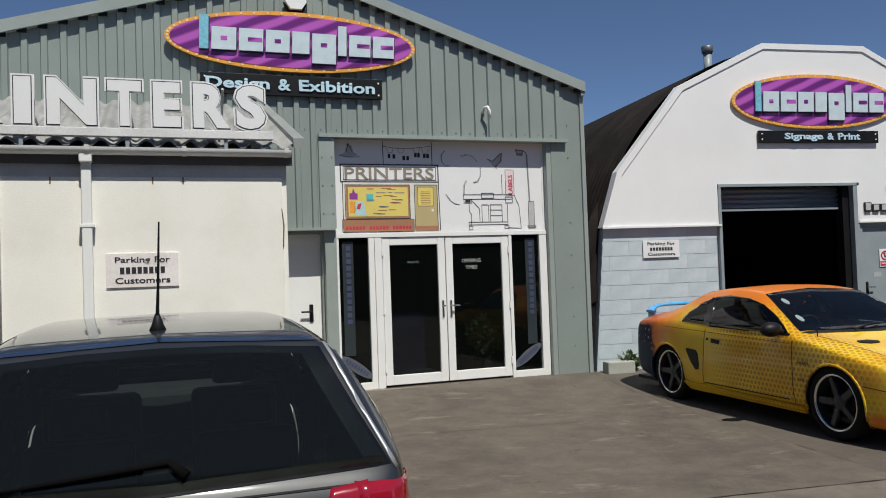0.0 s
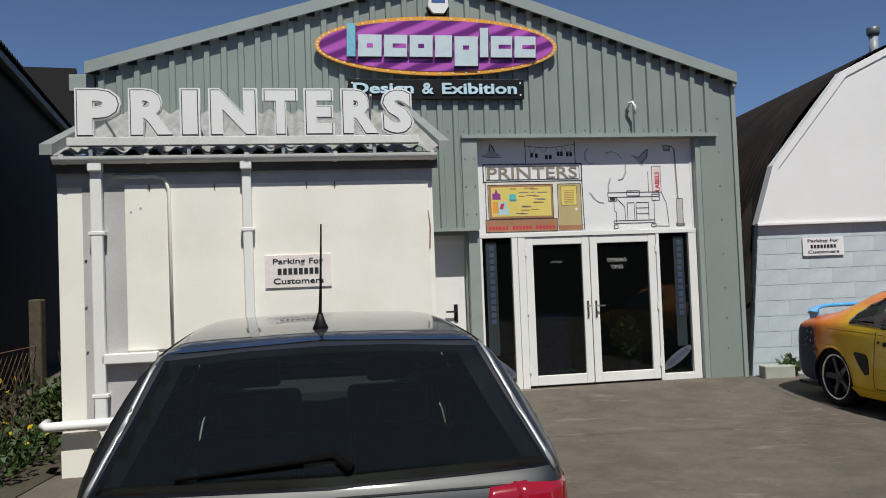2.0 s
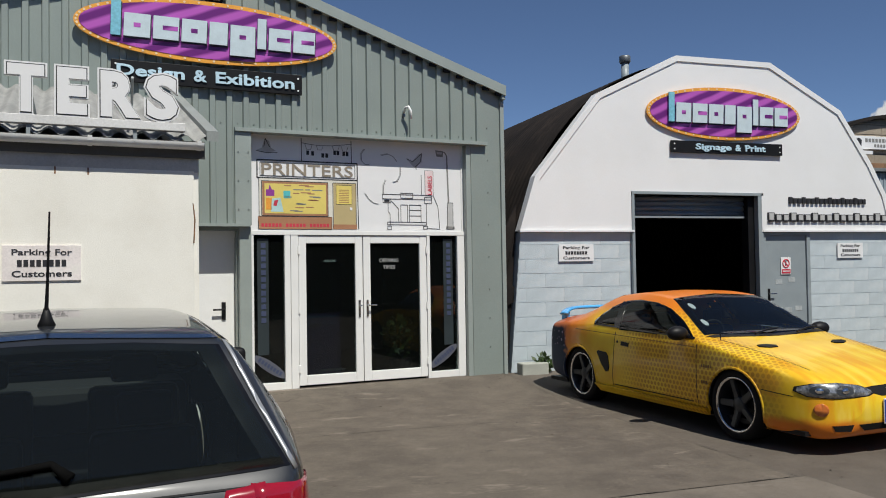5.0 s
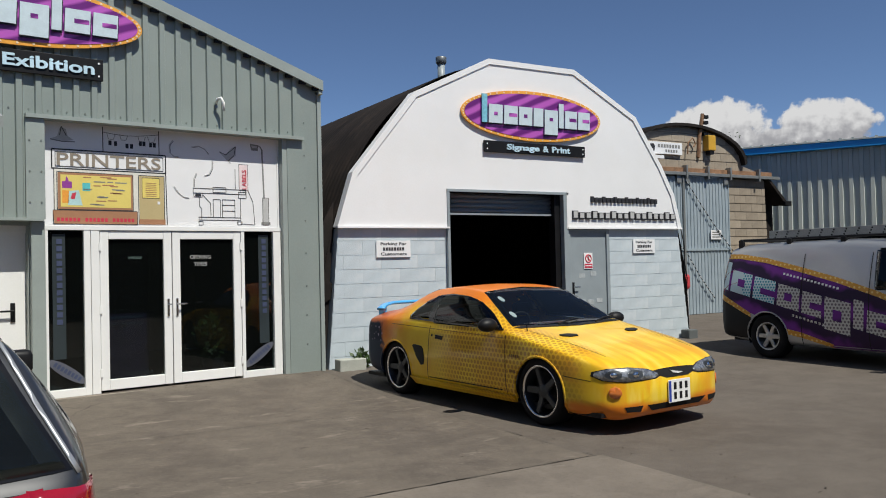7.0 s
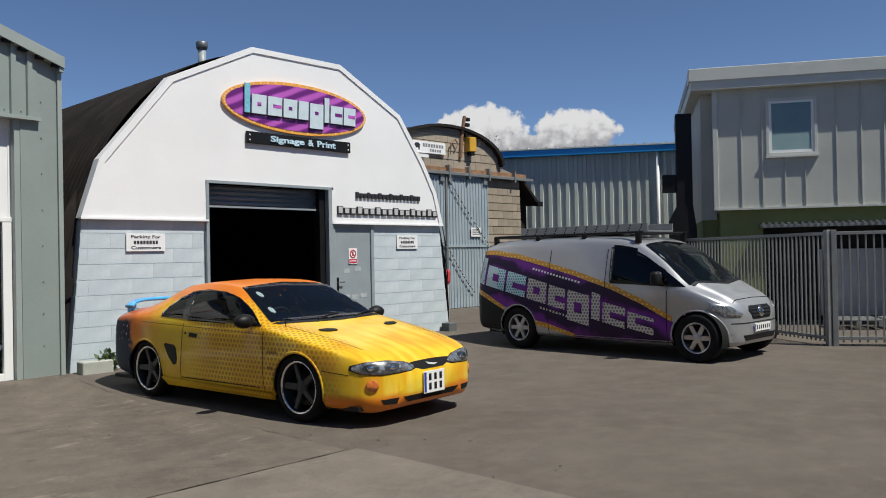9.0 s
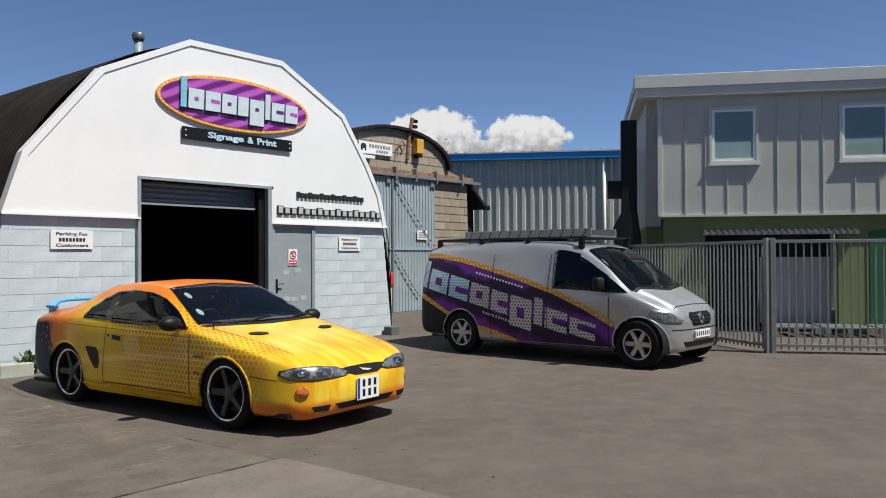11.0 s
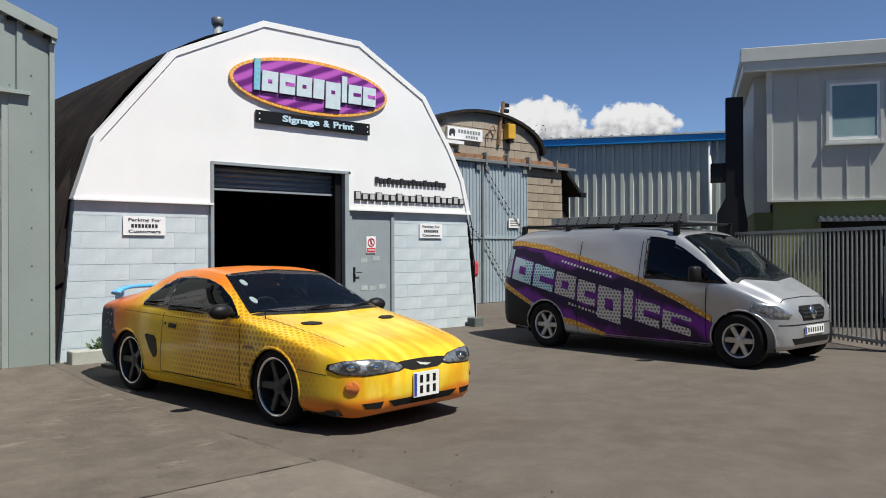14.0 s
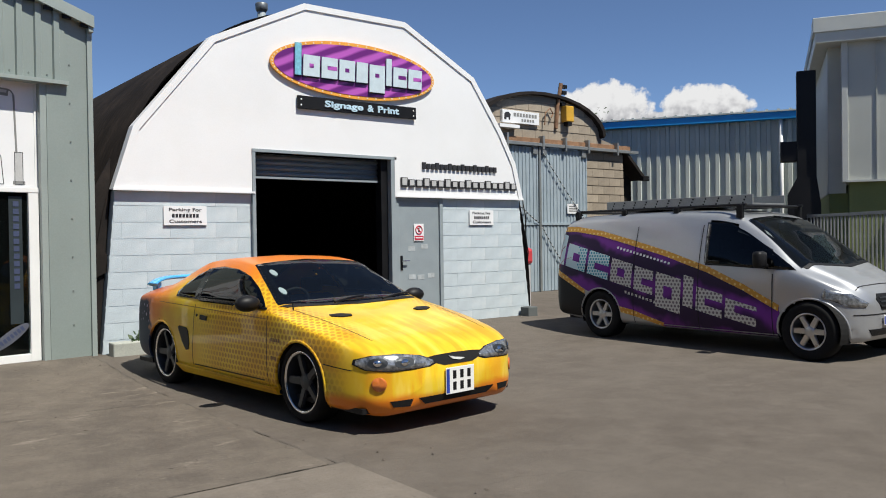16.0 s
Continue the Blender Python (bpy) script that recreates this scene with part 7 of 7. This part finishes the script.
for v in ("right", "left"):
    wrap = part("side_wrap", vs_.decal(LOW + [(-1.2, 0.45), (-1.1, 0.38), (-0.45, 0.245), (1.17, 0.245), (1.21, 0.50)] + ARC[::-1], v, 0, 0.003, 0.04, 0), PURPLE_WRAP, van, "purple swirl wrap with gold edge", True)
    part("gold_edge", vs_.decal(ARC + [(y - 0.01, z - 0.075) for y, z in ARC[::-1]], v, 0, 0.005, 0.05, 0), GOLD, wrap, "", True)
    part("gold_edge", vs_.decal(LOW + [(y, z - 0.085) for y, z in LOW[::-1]], v, 0, 0.005, 0.05, 0), GOLD, wrap, "", True)
    part("gold_edge", vs_.decal([(-1.20, 0.47), (-0.95, 0.43), (-0.45, 0.29), (-0.45, 0.235), (-0.95, 0.35), (-1.20, 0.39)], v, 0, 0.005, 0.05, 0), GOLD, wrap, "", True)
    part("rear_bumper", vs_.decal([(-2.46, 0.31), (-1.85, 0.28), (-1.85, 0.615), (-2.25, 0.80), (-2.45, 0.885)], v, 0, 0.007, 0.04), BLACK, van, "black lower rear bumper")
    # plain slanted blocks in place of the advertised name
    sizes = [(0.12, 0.44, 0.0), (0.40, 0.34, 0.0), (0.40, 0.34, 0.0), (0.38, 0.33, 0.0), (0.32, 0.32, 0.0), (0.40, 0.46, -0.13), (0.15, 0.40, 0.0), (0.38, 0.30, 0.0), (0.42, 0.24, 0.03)]
    y, k = -2.42, -0.225
    for i, (w, h, drop) in enumerate(sizes):
        z = 1.055 + k * (y + 2.42) + drop
        q = [(y, z), (y + w, z + k * w), (y + w + 0.02, z + h + k * w), (y + 0.02, z + h)]
        blk = part("letter_block", vs_.decal(q, v, 0, 0.006, 0.06, 0), CYAN_DOTS if i < 3 else WHITE_DOTS, wrap)
        if w > 0.3 and i in (1, 3, 5):
            part("slot", vs_.decal(shrink(q, 0.34), v, 0, 0.008, 0.06, 0), PURPLE_WRAP, blk)
        if i in (2, 4, 7, 8):
            q2 = [(y + 0.14, z + 0.10 + k * 0.14), (y + w + 0.012, z + 0.10 + k * w), (y + w + 0.016, z + 0.19 + k * w), (y + 0.145, z + 0.19 + k * 0.14)]
            part("slot", vs_.decal(q2, v, 0, 0.008, 0.06, 0), PURPLE_WRAP, blk)
        y += w + 0.045
    for j in range(16):
        yy = -1.28 + 0.060 * j
        part("small_text_bar", vs_.decal(rect(yy, yy + 0.036, 1.275 - 0.0137 * j, 1.305 - 0.0137 * j), v, 0, 0.006, 0.08, 0), WHITE_SIGN, wrap)
    for j in range(9):
        yy = -1.10 + 0.062 * j
        part("small_text_bar", vs_.decal(rect(yy, yy + 0.04, 0.655 - 0.014 * j, 0.69 - 0.014 * j), v, 0, 0.006, 0.08, 0), WHITE_DOTS, wrap)
    for y0 in (0.10, 1.12, -0.95):
        part("panel_gap", vs_.decal([(y0, 0.26), (y0 + 0.011, 0.26), (y0 + 0.011, 1.58 if y0 < 1 else 0.98), (y0, 1.58 if y0 < 1 else 0.98)], v, 0, 0.0075, 0.05, 0), BLACK, van)
for s in (1, -1):
    q = [(-0.30, 0.73), (-0.05, 0.63), (0.16, 0.615), (0.20, 0.66), (0.0, 0.77), (-0.27, 0.825)]
    q = q if s > 0 else mirror(q)
    q = mirror(q)
    part("headlight", vs_.decal(q, "front", -48 * s, 0.008, at=(0.66 * s, 1.90)), CLEAR_LENS, van, "clear swept-back headlight", True)
    part("tail_light", vs_.decal([(s * 0.80, 0.95), (s * 0.93, 0.95), (s * 0.93, 1.45), (s * 0.80, 1.45)][::s], "back", 0, 0.008), RED_LENS, van, "tall red tail light", True)
    mm = bmesh.new()
    box(mm, s * 0.98 - 0.09 + 0.04 * s, s * 0.98 + 0.09 + 0.04 * s, 0.96, 1.08, 1.05, 1.25, 0.04)
    tube(mm, [(s * 0.86, 1.04, 1.06), (s * 0.98, 1.02, 1.10)], 0.03, 8)
    part("door_mirror", mm, BLACK, van, "black door mirror", True)
part("tail_edge", vs_.decal([(-2.475, 0.95), (-2.415, 0.95), (-2.38, 1.5), (-2.45, 1.5)], "right", 0, 0.009, 0.05, 0), RED_LENS, van)
part("grille", vs_.decal([(-0.27, 0.575), (0.27, 0.575), (0.36, 0.70), (0.30, 0.755), (-0.30, 0.755), (-0.36, 0.70)], "front", 0, 0.006), BLACK, van, "black grille with round chrome badge")
for z in (0.61, 0.655, 0.70):
    part("grille_bar", vs_.decal(rect(-0.29, 0.29, z, z + 0.016), "front", 0, 0.014), GUNMETAL, van)
part("badge", vs_.decal(ellipse(0, 0.668, 0.075, 0.075, 20), "front", 0, 0.018), CHROME, van, "", True)
part("bumper_intake", vs_.decal([(-0.52, 0.365), (0.52, 0.365), (0.46, 0.29), (-0.46, 0.29)], "front", 0, 0.006), BLACK, van)
part("bumper_line", vs_.decal(rect(-0.70, 0.70, 0.525, 0.537), "front", 0, 0.004, 0.05, 0), BLACK, van)
part("hood_gap", vs_.decal([(-0.60, 1.93), (0.60, 1.93), (0.60, 1.94), (-0.60, 1.94)], "top", 0, 0.003, 0.05, 0), BLACK, van)
part("scuttle", vs_.decal([(-0.78, 1.42), (0, 1.55), (0.78, 1.42), (0.76, 1.465), (0, 1.60), (-0.76, 1.465)], "top", 0, 0.006), BLACK, van)
arch_lips(van, vs_, VW, 0.375, 0.945, SILVER_PAINT, 0.014)
part("body", vs_.bm, SILVER_PAINT, van, "silver metallic van body", True)
part("underside", boxm(-0.74, 0.74, -2.35, 1.80, 0.22, 0.26), BLACK, van)
part("bulkhead", boxm(-0.68, 0.68, 0.02, 0.06, 0.26, 1.60), CABIN, van)
part("dashboard", boxm(-0.78, 0.78, 1.0, 1.38, 0.80, 1.02, 0.05), CABIN, van)
seats(van, (0.22,), 0.6, 1.40, (-0.45, 0.0, 0.45))
for s in (1, -1):
    for y in (1.555, -1.555):
        wheel(van, s * 0.935, y, 0.335, 0.208, 0.22, 6, SILVER_ALLOY, SILVER_ALLOY)
plate(van, pose(0, 2.085, 0.455, 0, 0, 180), 0.52, 0.11, (7,))
rack = part("roof_rack", tube(bmesh.new(), [(0.66, -2.25, 1.825), (0.66, 0.62, 1.825)], 0.018, 8), BLACK, van, "black tubular roof rack")
part("rail", tube(bmesh.new(), [(-0.66, -2.25, 1.825), (-0.66, 0.62, 1.825)], 0.018, 8), BLACK, rack)
for y in (-2.2, -1.3, -0.4, 0.55):
    part("cross_bar", tube(bmesh.new(), [(-0.70, y, 1.815), (0.70, y, 1.815)], 0.02, 8), BLACK, rack)
    for s in (1, -1):
        part("foot", boxm(s * 0.68 - 0.03, s * 0.68 + 0.03, y - 0.04, y + 0.04, 1.66, 1.825, 0.006), BLACK, rack)
ladder = thing("loading_ramp", VAN @ pose(0, 0, -0.05), "grey perforated aluminium ramp lying on the van's roof rack", "ramp")
part("deck", boxm(-0.42, 0.30, -1.95, 0.50, 1.885, 1.91, 0.004), GALV, ladder)
part("side_rail", boxm(0.30, 0.33, -1.95, 0.50, 1.885, 2.02, 0.005), GALV, ladder)
part("side_rail", boxm(-0.45, -0.42, -1.95, 0.50, 1.885, 2.02, 0.005), GALV, ladder)
for k in range(12):
    for dz in (0.03, 0.07, 0.105):
        yy = -1.85 + k * 0.2 + dz * 0.5
        part("hole", tube(bmesh.new(), [(0.329, yy, 1.885 + dz), (0.334, yy, 1.885 + dz)], 0.013, 8), BLACK, ladder)

# dark estate car
estate = thing("estate_car", pose(-4.945, -8.10, -0.012, 0, 0, 6), "dark blue-grey estate car with roof aerial, seen from its tailgate", "car")
EW = [(0.95, 0.31), (3.55, 0.31)]
es = Shell([(0.0, 0.58, 0.34, 0.70, 0.50, 0.76, 0.78), (0.04, 0.715, 0.28, 0.84, 0.66, 0.90, 0.92), (0.10, 0.77, 0.26, 0.90, 0.71, 0.965, 0.99),
            (0.25, 0.81, 0.25, 0.94, 0.645, 1.165, 1.195), (0.40, 0.83, 0.24, 0.955, 0.575, 1.335, 1.372), (0.55, 0.86, 0.22, 0.96, 0.56, 1.36, 1.405),
            (1.4, 0.875, 0.2, 0.96, 0.57, 1.38, 1.43), (2.3, 0.875, 0.2, 0.95, 0.57, 1.36, 1.41), (2.9, 0.875, 0.2, 0.94, 0.68, 1.15, 1.19),
            (3.35, 0.87, 0.2, 0.92, 0.76, 0.96, 1.01), (4.1, 0.84, 0.2, 0.80, 0.70, 0.84, 0.87), (4.4, 0.72, 0.25, 0.66, 0.6, 0.70, 0.72), (4.5, 0.5, 0.35, 0.55, 0.4, 0.58, 0.6)], EW, 0.35, 0.025)
back_win = [(-0.69, 0.972), (0, 0.955), (0.69, 0.972), (0.60, 1.15), (0.515, 1.335), (0.25, 1.352), (0, 1.357), (-0.25, 1.352), (-0.515, 1.335), (-0.60, 1.15)]
car_glass(es, estate, "rear_window", back_win, "back", REAR_TINT, SEAL, label="large tinted tailgate window")
for v in ("right", "left"):
    car_glass(es, estate, "side_window", [(0.62, 1.02), (0.70, 1.27), (1.30, 1.32), (1.36, 1.0)], v, DARK_TINT, SEAL)
    car_glass(es, estate, "side_window", [(1.42, 1.0), (1.38, 1.32), (1.85, 1.33), (1.88, 0.99)], v, DARK_TINT, SEAL)
    car_glass(es, estate, "side_window", [(1.95, 0.99), (1.92, 1.33), (2.25, 1.30), (2.90, 1.02), (2.9, 0.98)], v, DARK_TINT, SEAL)
    s = 1 if v == "right" else -1
    part("roof_ditch", es.decal([(s * 0.555, 0.46), (s * 0.575, 0.46), (s * 0.565, 2.3), (s * 0.545, 2.3)][::s], "top", 0, 0.004, 0.05, 0.002), BLACK, estate)
    part("tail_light", es.decal([(s * 0.46, 0.79), (s * 0.62, 0.79), (s * 0.62, 0.93), (s * 0.50, 0.92)][::s], "back", 0, 0.008), RED_LENS, estate, "red tail light on the tailgate", True)
    q = [(-0.15, 0.74), (0.20, 0.76), (0.18, 0.90), (-0.13, 0.93)]
    part("tail_light", es.decal(q if s > 0 else mirror(q), "back", 32 * s, 0.008, at=(0.71 * s, 0.09)), RED_LENS, estate, "red tail light wrapping the corner", True)
    mm = bmesh.new()
    box(mm, s * 0.97 - 0.09, s * 0.97 + 0.09, 2.75, 2.87, 0.97, 1.11, 0.03)
    tube(mm, [(s * 0.83, 2.84, 0.97), (s * 0.92, 2.82, 1.0)], 0.03, 8)
    part("door_mirror", mm, BLACK, estate, "black door mirror", True)
car_glass(es, estate, "windscreen", [(-0.66, 3.22), (0, 3.32), (0.66, 3.22), (0.50, 2.42), (0, 2.38), (-0.50, 2.42)], "top", PANE, SEAL)
part("tailgate_trim", es.decal([(-0.535, 1.358), (0, 1.380), (0.535, 1.358), (0.535, 1.368), (0, 1.392), (-0.535, 1.368)], "back", 0, 0.004, 0.05, 0.002), POLISHED, estate)
for s in (1, -1):
    strip = [(s * 0.545, 1.352), (s * 0.562, 1.345), (s * 0.645, 1.15), (s * 0.735, 0.955), (s * 0.722, 0.95), (s * 0.630, 1.15)][::s]
    part("tailgate_edge", es.decal(strip, "back", 0, 0.005, 0.04, 0.004), SILVER_PAINT, estate, "silver strip along the tailgate edge", True)
part("tailgate_gap", es.decal(rect(-0.60, 0.60, 0.922, 0.928), "back", 0, 0.003, 0.05, 0), BLACK, estate)
arch_lips(estate, es, EW, 0.35, 0.87, DARK_PAINT, 0.010)
part("body", es.bm, DARK_PAINT, estate, "dark blue-grey metallic body", True)
part("underside", boxm(-0.78, 0.78, 0.2, 4.3, 0.2, 0.24), BLACK, estate)
part("load_floor", boxm(-0.70, 0.70, 0.15, 1.4, 0.62, 0.66), CABIN, estate)
part("dashboard", boxm(-0.70, 0.70, 2.75, 3.2, 0.65, 0.93, 0.04), CABIN, estate)
seats(estate, (1.45,), 0.45, 1.06)
seats(estate, (2.25,), 0.45, 1.16)
part("interior_mirror", boxm(-0.13, 0.13, 2.42, 2.45, 1.24, 1.31, 0.015), BLACK, estate)
for s in (1, -1):
    for y in (0.95, 3.55):
        wheel(estate, s * 0.86, y, 0.31, 0.21, 0.2, 5, SILVER_ALLOY, SILVER_ALLOY)
ae = part("aerial", tube(bmesh.new(), [(-0.01, 0.66, 1.40), (-0.01, 0.655, 1.43), (-0.01, 0.64, 1.47)], [0.036, 0.022, 0.009], 12), BLACK, estate, "black roof aerial", True)
part("mast", tube(bmesh.new(), [(-0.01, 0.64, 1.46), (-0.005, 0.61, 1.56), (0.004, 0.54, 1.80)], [0.007, 0.005, 0.003], 8), BLACK, ae)
wp = bmesh.new()
hitp = lambda x, z: es.bvh.ray_cast(Vector((x, -3, z)), Vector((0, 1, 0)))[0] + Vector((0, -0.025, 0))
tube(wp, [hitp(0.07, 1.0), hitp(0.02, 1.04), hitp(-0.10, 1.03), hitp(-0.46, 1.005)], [0.020, 0.012, 0.009, 0.005], 8)
part("rear_wiper", wp, mat("matt_black_rubber", (0.006, 0.006, 0.006), 1.0, spec=0.0), estate, "black rear wiper arm", True)

# ---- added unseen wall behind the camera to darken reflections, clouds, trees beyond ----
bw = part("unseen_wall_south", boxm(-34, 34, -20.4, -20, -0.1, 6.0), mat("unseen_wall_brown", (0.10, 0.085, 0.07), 0.9, vary=0.15), None)
tagged(bw, "plain brown unseen wall, added to darken reflections and sky fill", "wall", kind="structure")


def cloud_sky():
    """Far cumulus as a glow: soft-edged, lit tops painted in, clear between."""
    m = bpy.data.materials.new("far_cumulus")
    m.use_nodes = True
    nt = m.node_tree
    nt.nodes.remove(nt.nodes["Principled BSDF"])
    tc, (x, y, z) = coords(nt)
    big, small = noise_tex(nt, tc, 0.045, 8), noise_tex(nt, tc, 0.16, 8)
    body = None
    for cx, cz, rx, rz in ((-32, 9, 31, 20), (24, 8, 28, 17), (-62, 2, 24, 12), (2, 1, 30, 9)):
        u = math_node(nt, "DIVIDE", math_node(nt, "SUBTRACT", x, cx), rx)
        v = math_node(nt, "DIVIDE", math_node(nt, "SUBTRACT", z, cz), rz)
        d = math_node(nt, "SUBTRACT", 1.0, math_node(nt, "ADD", math_node(nt, "MULTIPLY", u, u), math_node(nt, "MULTIPLY", v, v)))
        body = d if body is None else math_node(nt, "MAXIMUM", body, d)
    rough = math_node(nt, "ADD", math_node(nt, "MULTIPLY", math_node(nt, "SUBTRACT", big, 0.5), 1.5), math_node(nt, "MULTIPLY", math_node(nt, "SUBTRACT", small, 0.5), 1.1))
    dens = math_node(nt, "ADD", body, rough)
    alpha = ramp(nt, dens, 0.10, 0.42, 0.0, 0.95)
    shade = ramp(nt, math_node(nt, "ADD", math_node(nt, "MULTIPLY", z, 0.045), math_node(nt, "MULTIPLY", math_node(nt, "SUBTRACT", small, 0.5), 1.8)), -0.15, 0.75)
    col = blend(nt, shade, (0.33, 0.33, 0.35), (0.66, 0.66, 0.66))
    em = nt.nodes.new("ShaderNodeEmission")
    nt.links.new(col, em.inputs[0])
    tr = nt.nodes.new("ShaderNodeBsdfTransparent")
    mx = nt.nodes.new("ShaderNodeMixShader")
    nt.links.new(alpha, mx.inputs[0])
    nt.links.new(tr.outputs[0], mx.inputs[1])
    nt.links.new(em.outputs[0], mx.inputs[2])
    nt.links.new(mx.outputs[0], nt.nodes["Material Output"].inputs[0])
    return m


cl = part("backdrop", prism(bmesh.new(), rect(-110, 90, -12, 34), 0, 0.1), cloud_sky(), None, m=pose(392, 286, 66, 0, 0, -50))
cl.visible_shadow = False
tagged(cl, "white cumulus clouds low in a blue sky", "sky", kind="structure")


def tree(m, h, spread, leaves, label):
    t = thing("tree", m, label, "tree", "trees beyond the sheds")
    bm = tube(bmesh.new(), [(0, 0, -0.1), (0.05, 0, h * 0.3), (-0.05, 0.05, h * 0.6), (0, 0, h)], [0.16, 0.12, 0.08, 0.02], 8)
    rt = random.Random(int(h * 100))
    tips = []
    for k in range(14):
        a, z = rt.uniform(0, 6.28), h * rt.uniform(0.4, 0.85)
        tip = Vector((math.cos(a) * spread * rt.uniform(0.5, 1), math.sin(a) * spread * rt.uniform(0.5, 1), z + h * rt.uniform(0.1, 0.3)))
        tube(bm, [(0, 0, z), tip * 0.5 + Vector((0, 0, z * 0.5)), tip], [0.05, 0.03, 0.008], 5)
        tips.append(tip)
    part("trunk", bm, BARK, t)
    bm = bmesh.new()
    for tip in tips:
        leafy(bm, *tip, spread * 0.4, spread * 0.4, spread * 0.35, leaves, 0.12, rt)
    part("crown", bm, LEAF, t)


tree(pose(21.0, 2.0, 0), 4.9, 0.9, 260, "leafy green tree behind the metal shed")
tree(pose(22.2, 12.5, 0), 6.6, 1.2, 8, "nearly bare tree behind the metal shed")

# ---- block courses, laid last ----
def course_blocks(parent, material, x0, x1, z0, z1, edge, bl, bh, y0, y1, gap):
    """Blocks in half bond; edge(z) gives the least and greatest x at a height."""
    cache = {}
    j, z = 0, z0
    while z < z1 - 0.03:
        zt = min(z + bh, z1)
        lo, hi = edge((z + zt) / 2)
        lo, hi = max(lo, x0), min(hi, x1)
        x = x0 - (bl / 2 if j % 2 else 0) - bl
        while x < hi:
            a, b = max(x, lo), min(x + bl, hi)
            if b - a > 0.05:
                key = (round(b - a, 2), round(zt - z, 2))
                if key not in cache:
                    w, h = b - a - gap * 0.4, zt - z - gap * 1.6
                    t = boxm(0, w, y0, y1, 0, h)
                    me = bpy.data.meshes.new("block")
                    bmesh.ops.bevel(t, geom=[e for e in t.edges if all(v.co.y == y0 for v in e.verts)], offset=0.004, segments=1, affect="EDGES")
                    bmesh.ops.recalc_face_normals(t, faces=t.faces)
                    t.to_mesh(me)
                    t.free()
                    me.materials.append(material)
                    cache[key] = me
                part_mesh("block", cache[key], None, parent, m=pose(a + gap / 2, 0, z + gap / 2))
            x += bl
        z, j = zt, j + 1


course_blocks(hut, BLOCK_BLUE, -0.2, 1.80, 0.07, 2.09, lambda z: (-0.155 + 0.088 * z, 9), 0.60, 0.205, 0.018, 0.10, 0.004)
course_blocks(hut, BLOCK_BLUE, 5.065, 7.05, 0.07, 2.09, lambda z: (-9, 6.985 - 0.116 * z), 0.60, 0.205, 0.018, 0.10, 0.004)
course_blocks(shed, BLOCK_TAN, 1.95, 3.5, 0, 3.58, lambda z: (-9, 3.55 - 0.04 * z), 0.45, 0.225, 0.012, 0.1, 0.014)
course_blocks(shed, BLOCK_TAN, -1.7, 2.4, 3.80, 4.75, lambda z: (0.35 - 2.1 * math.sqrt(max(0, 1 - ((z - 3.95) / 0.93) ** 2)) if z > 3.95 else -1.7, 0.35 + 2.1 * math.sqrt(max(0, 1 - ((z - 3.95) / 0.93) ** 2)) if z > 3.95 else 2.4), 0.45, 0.225, 0.012, 0.1, 0.014)
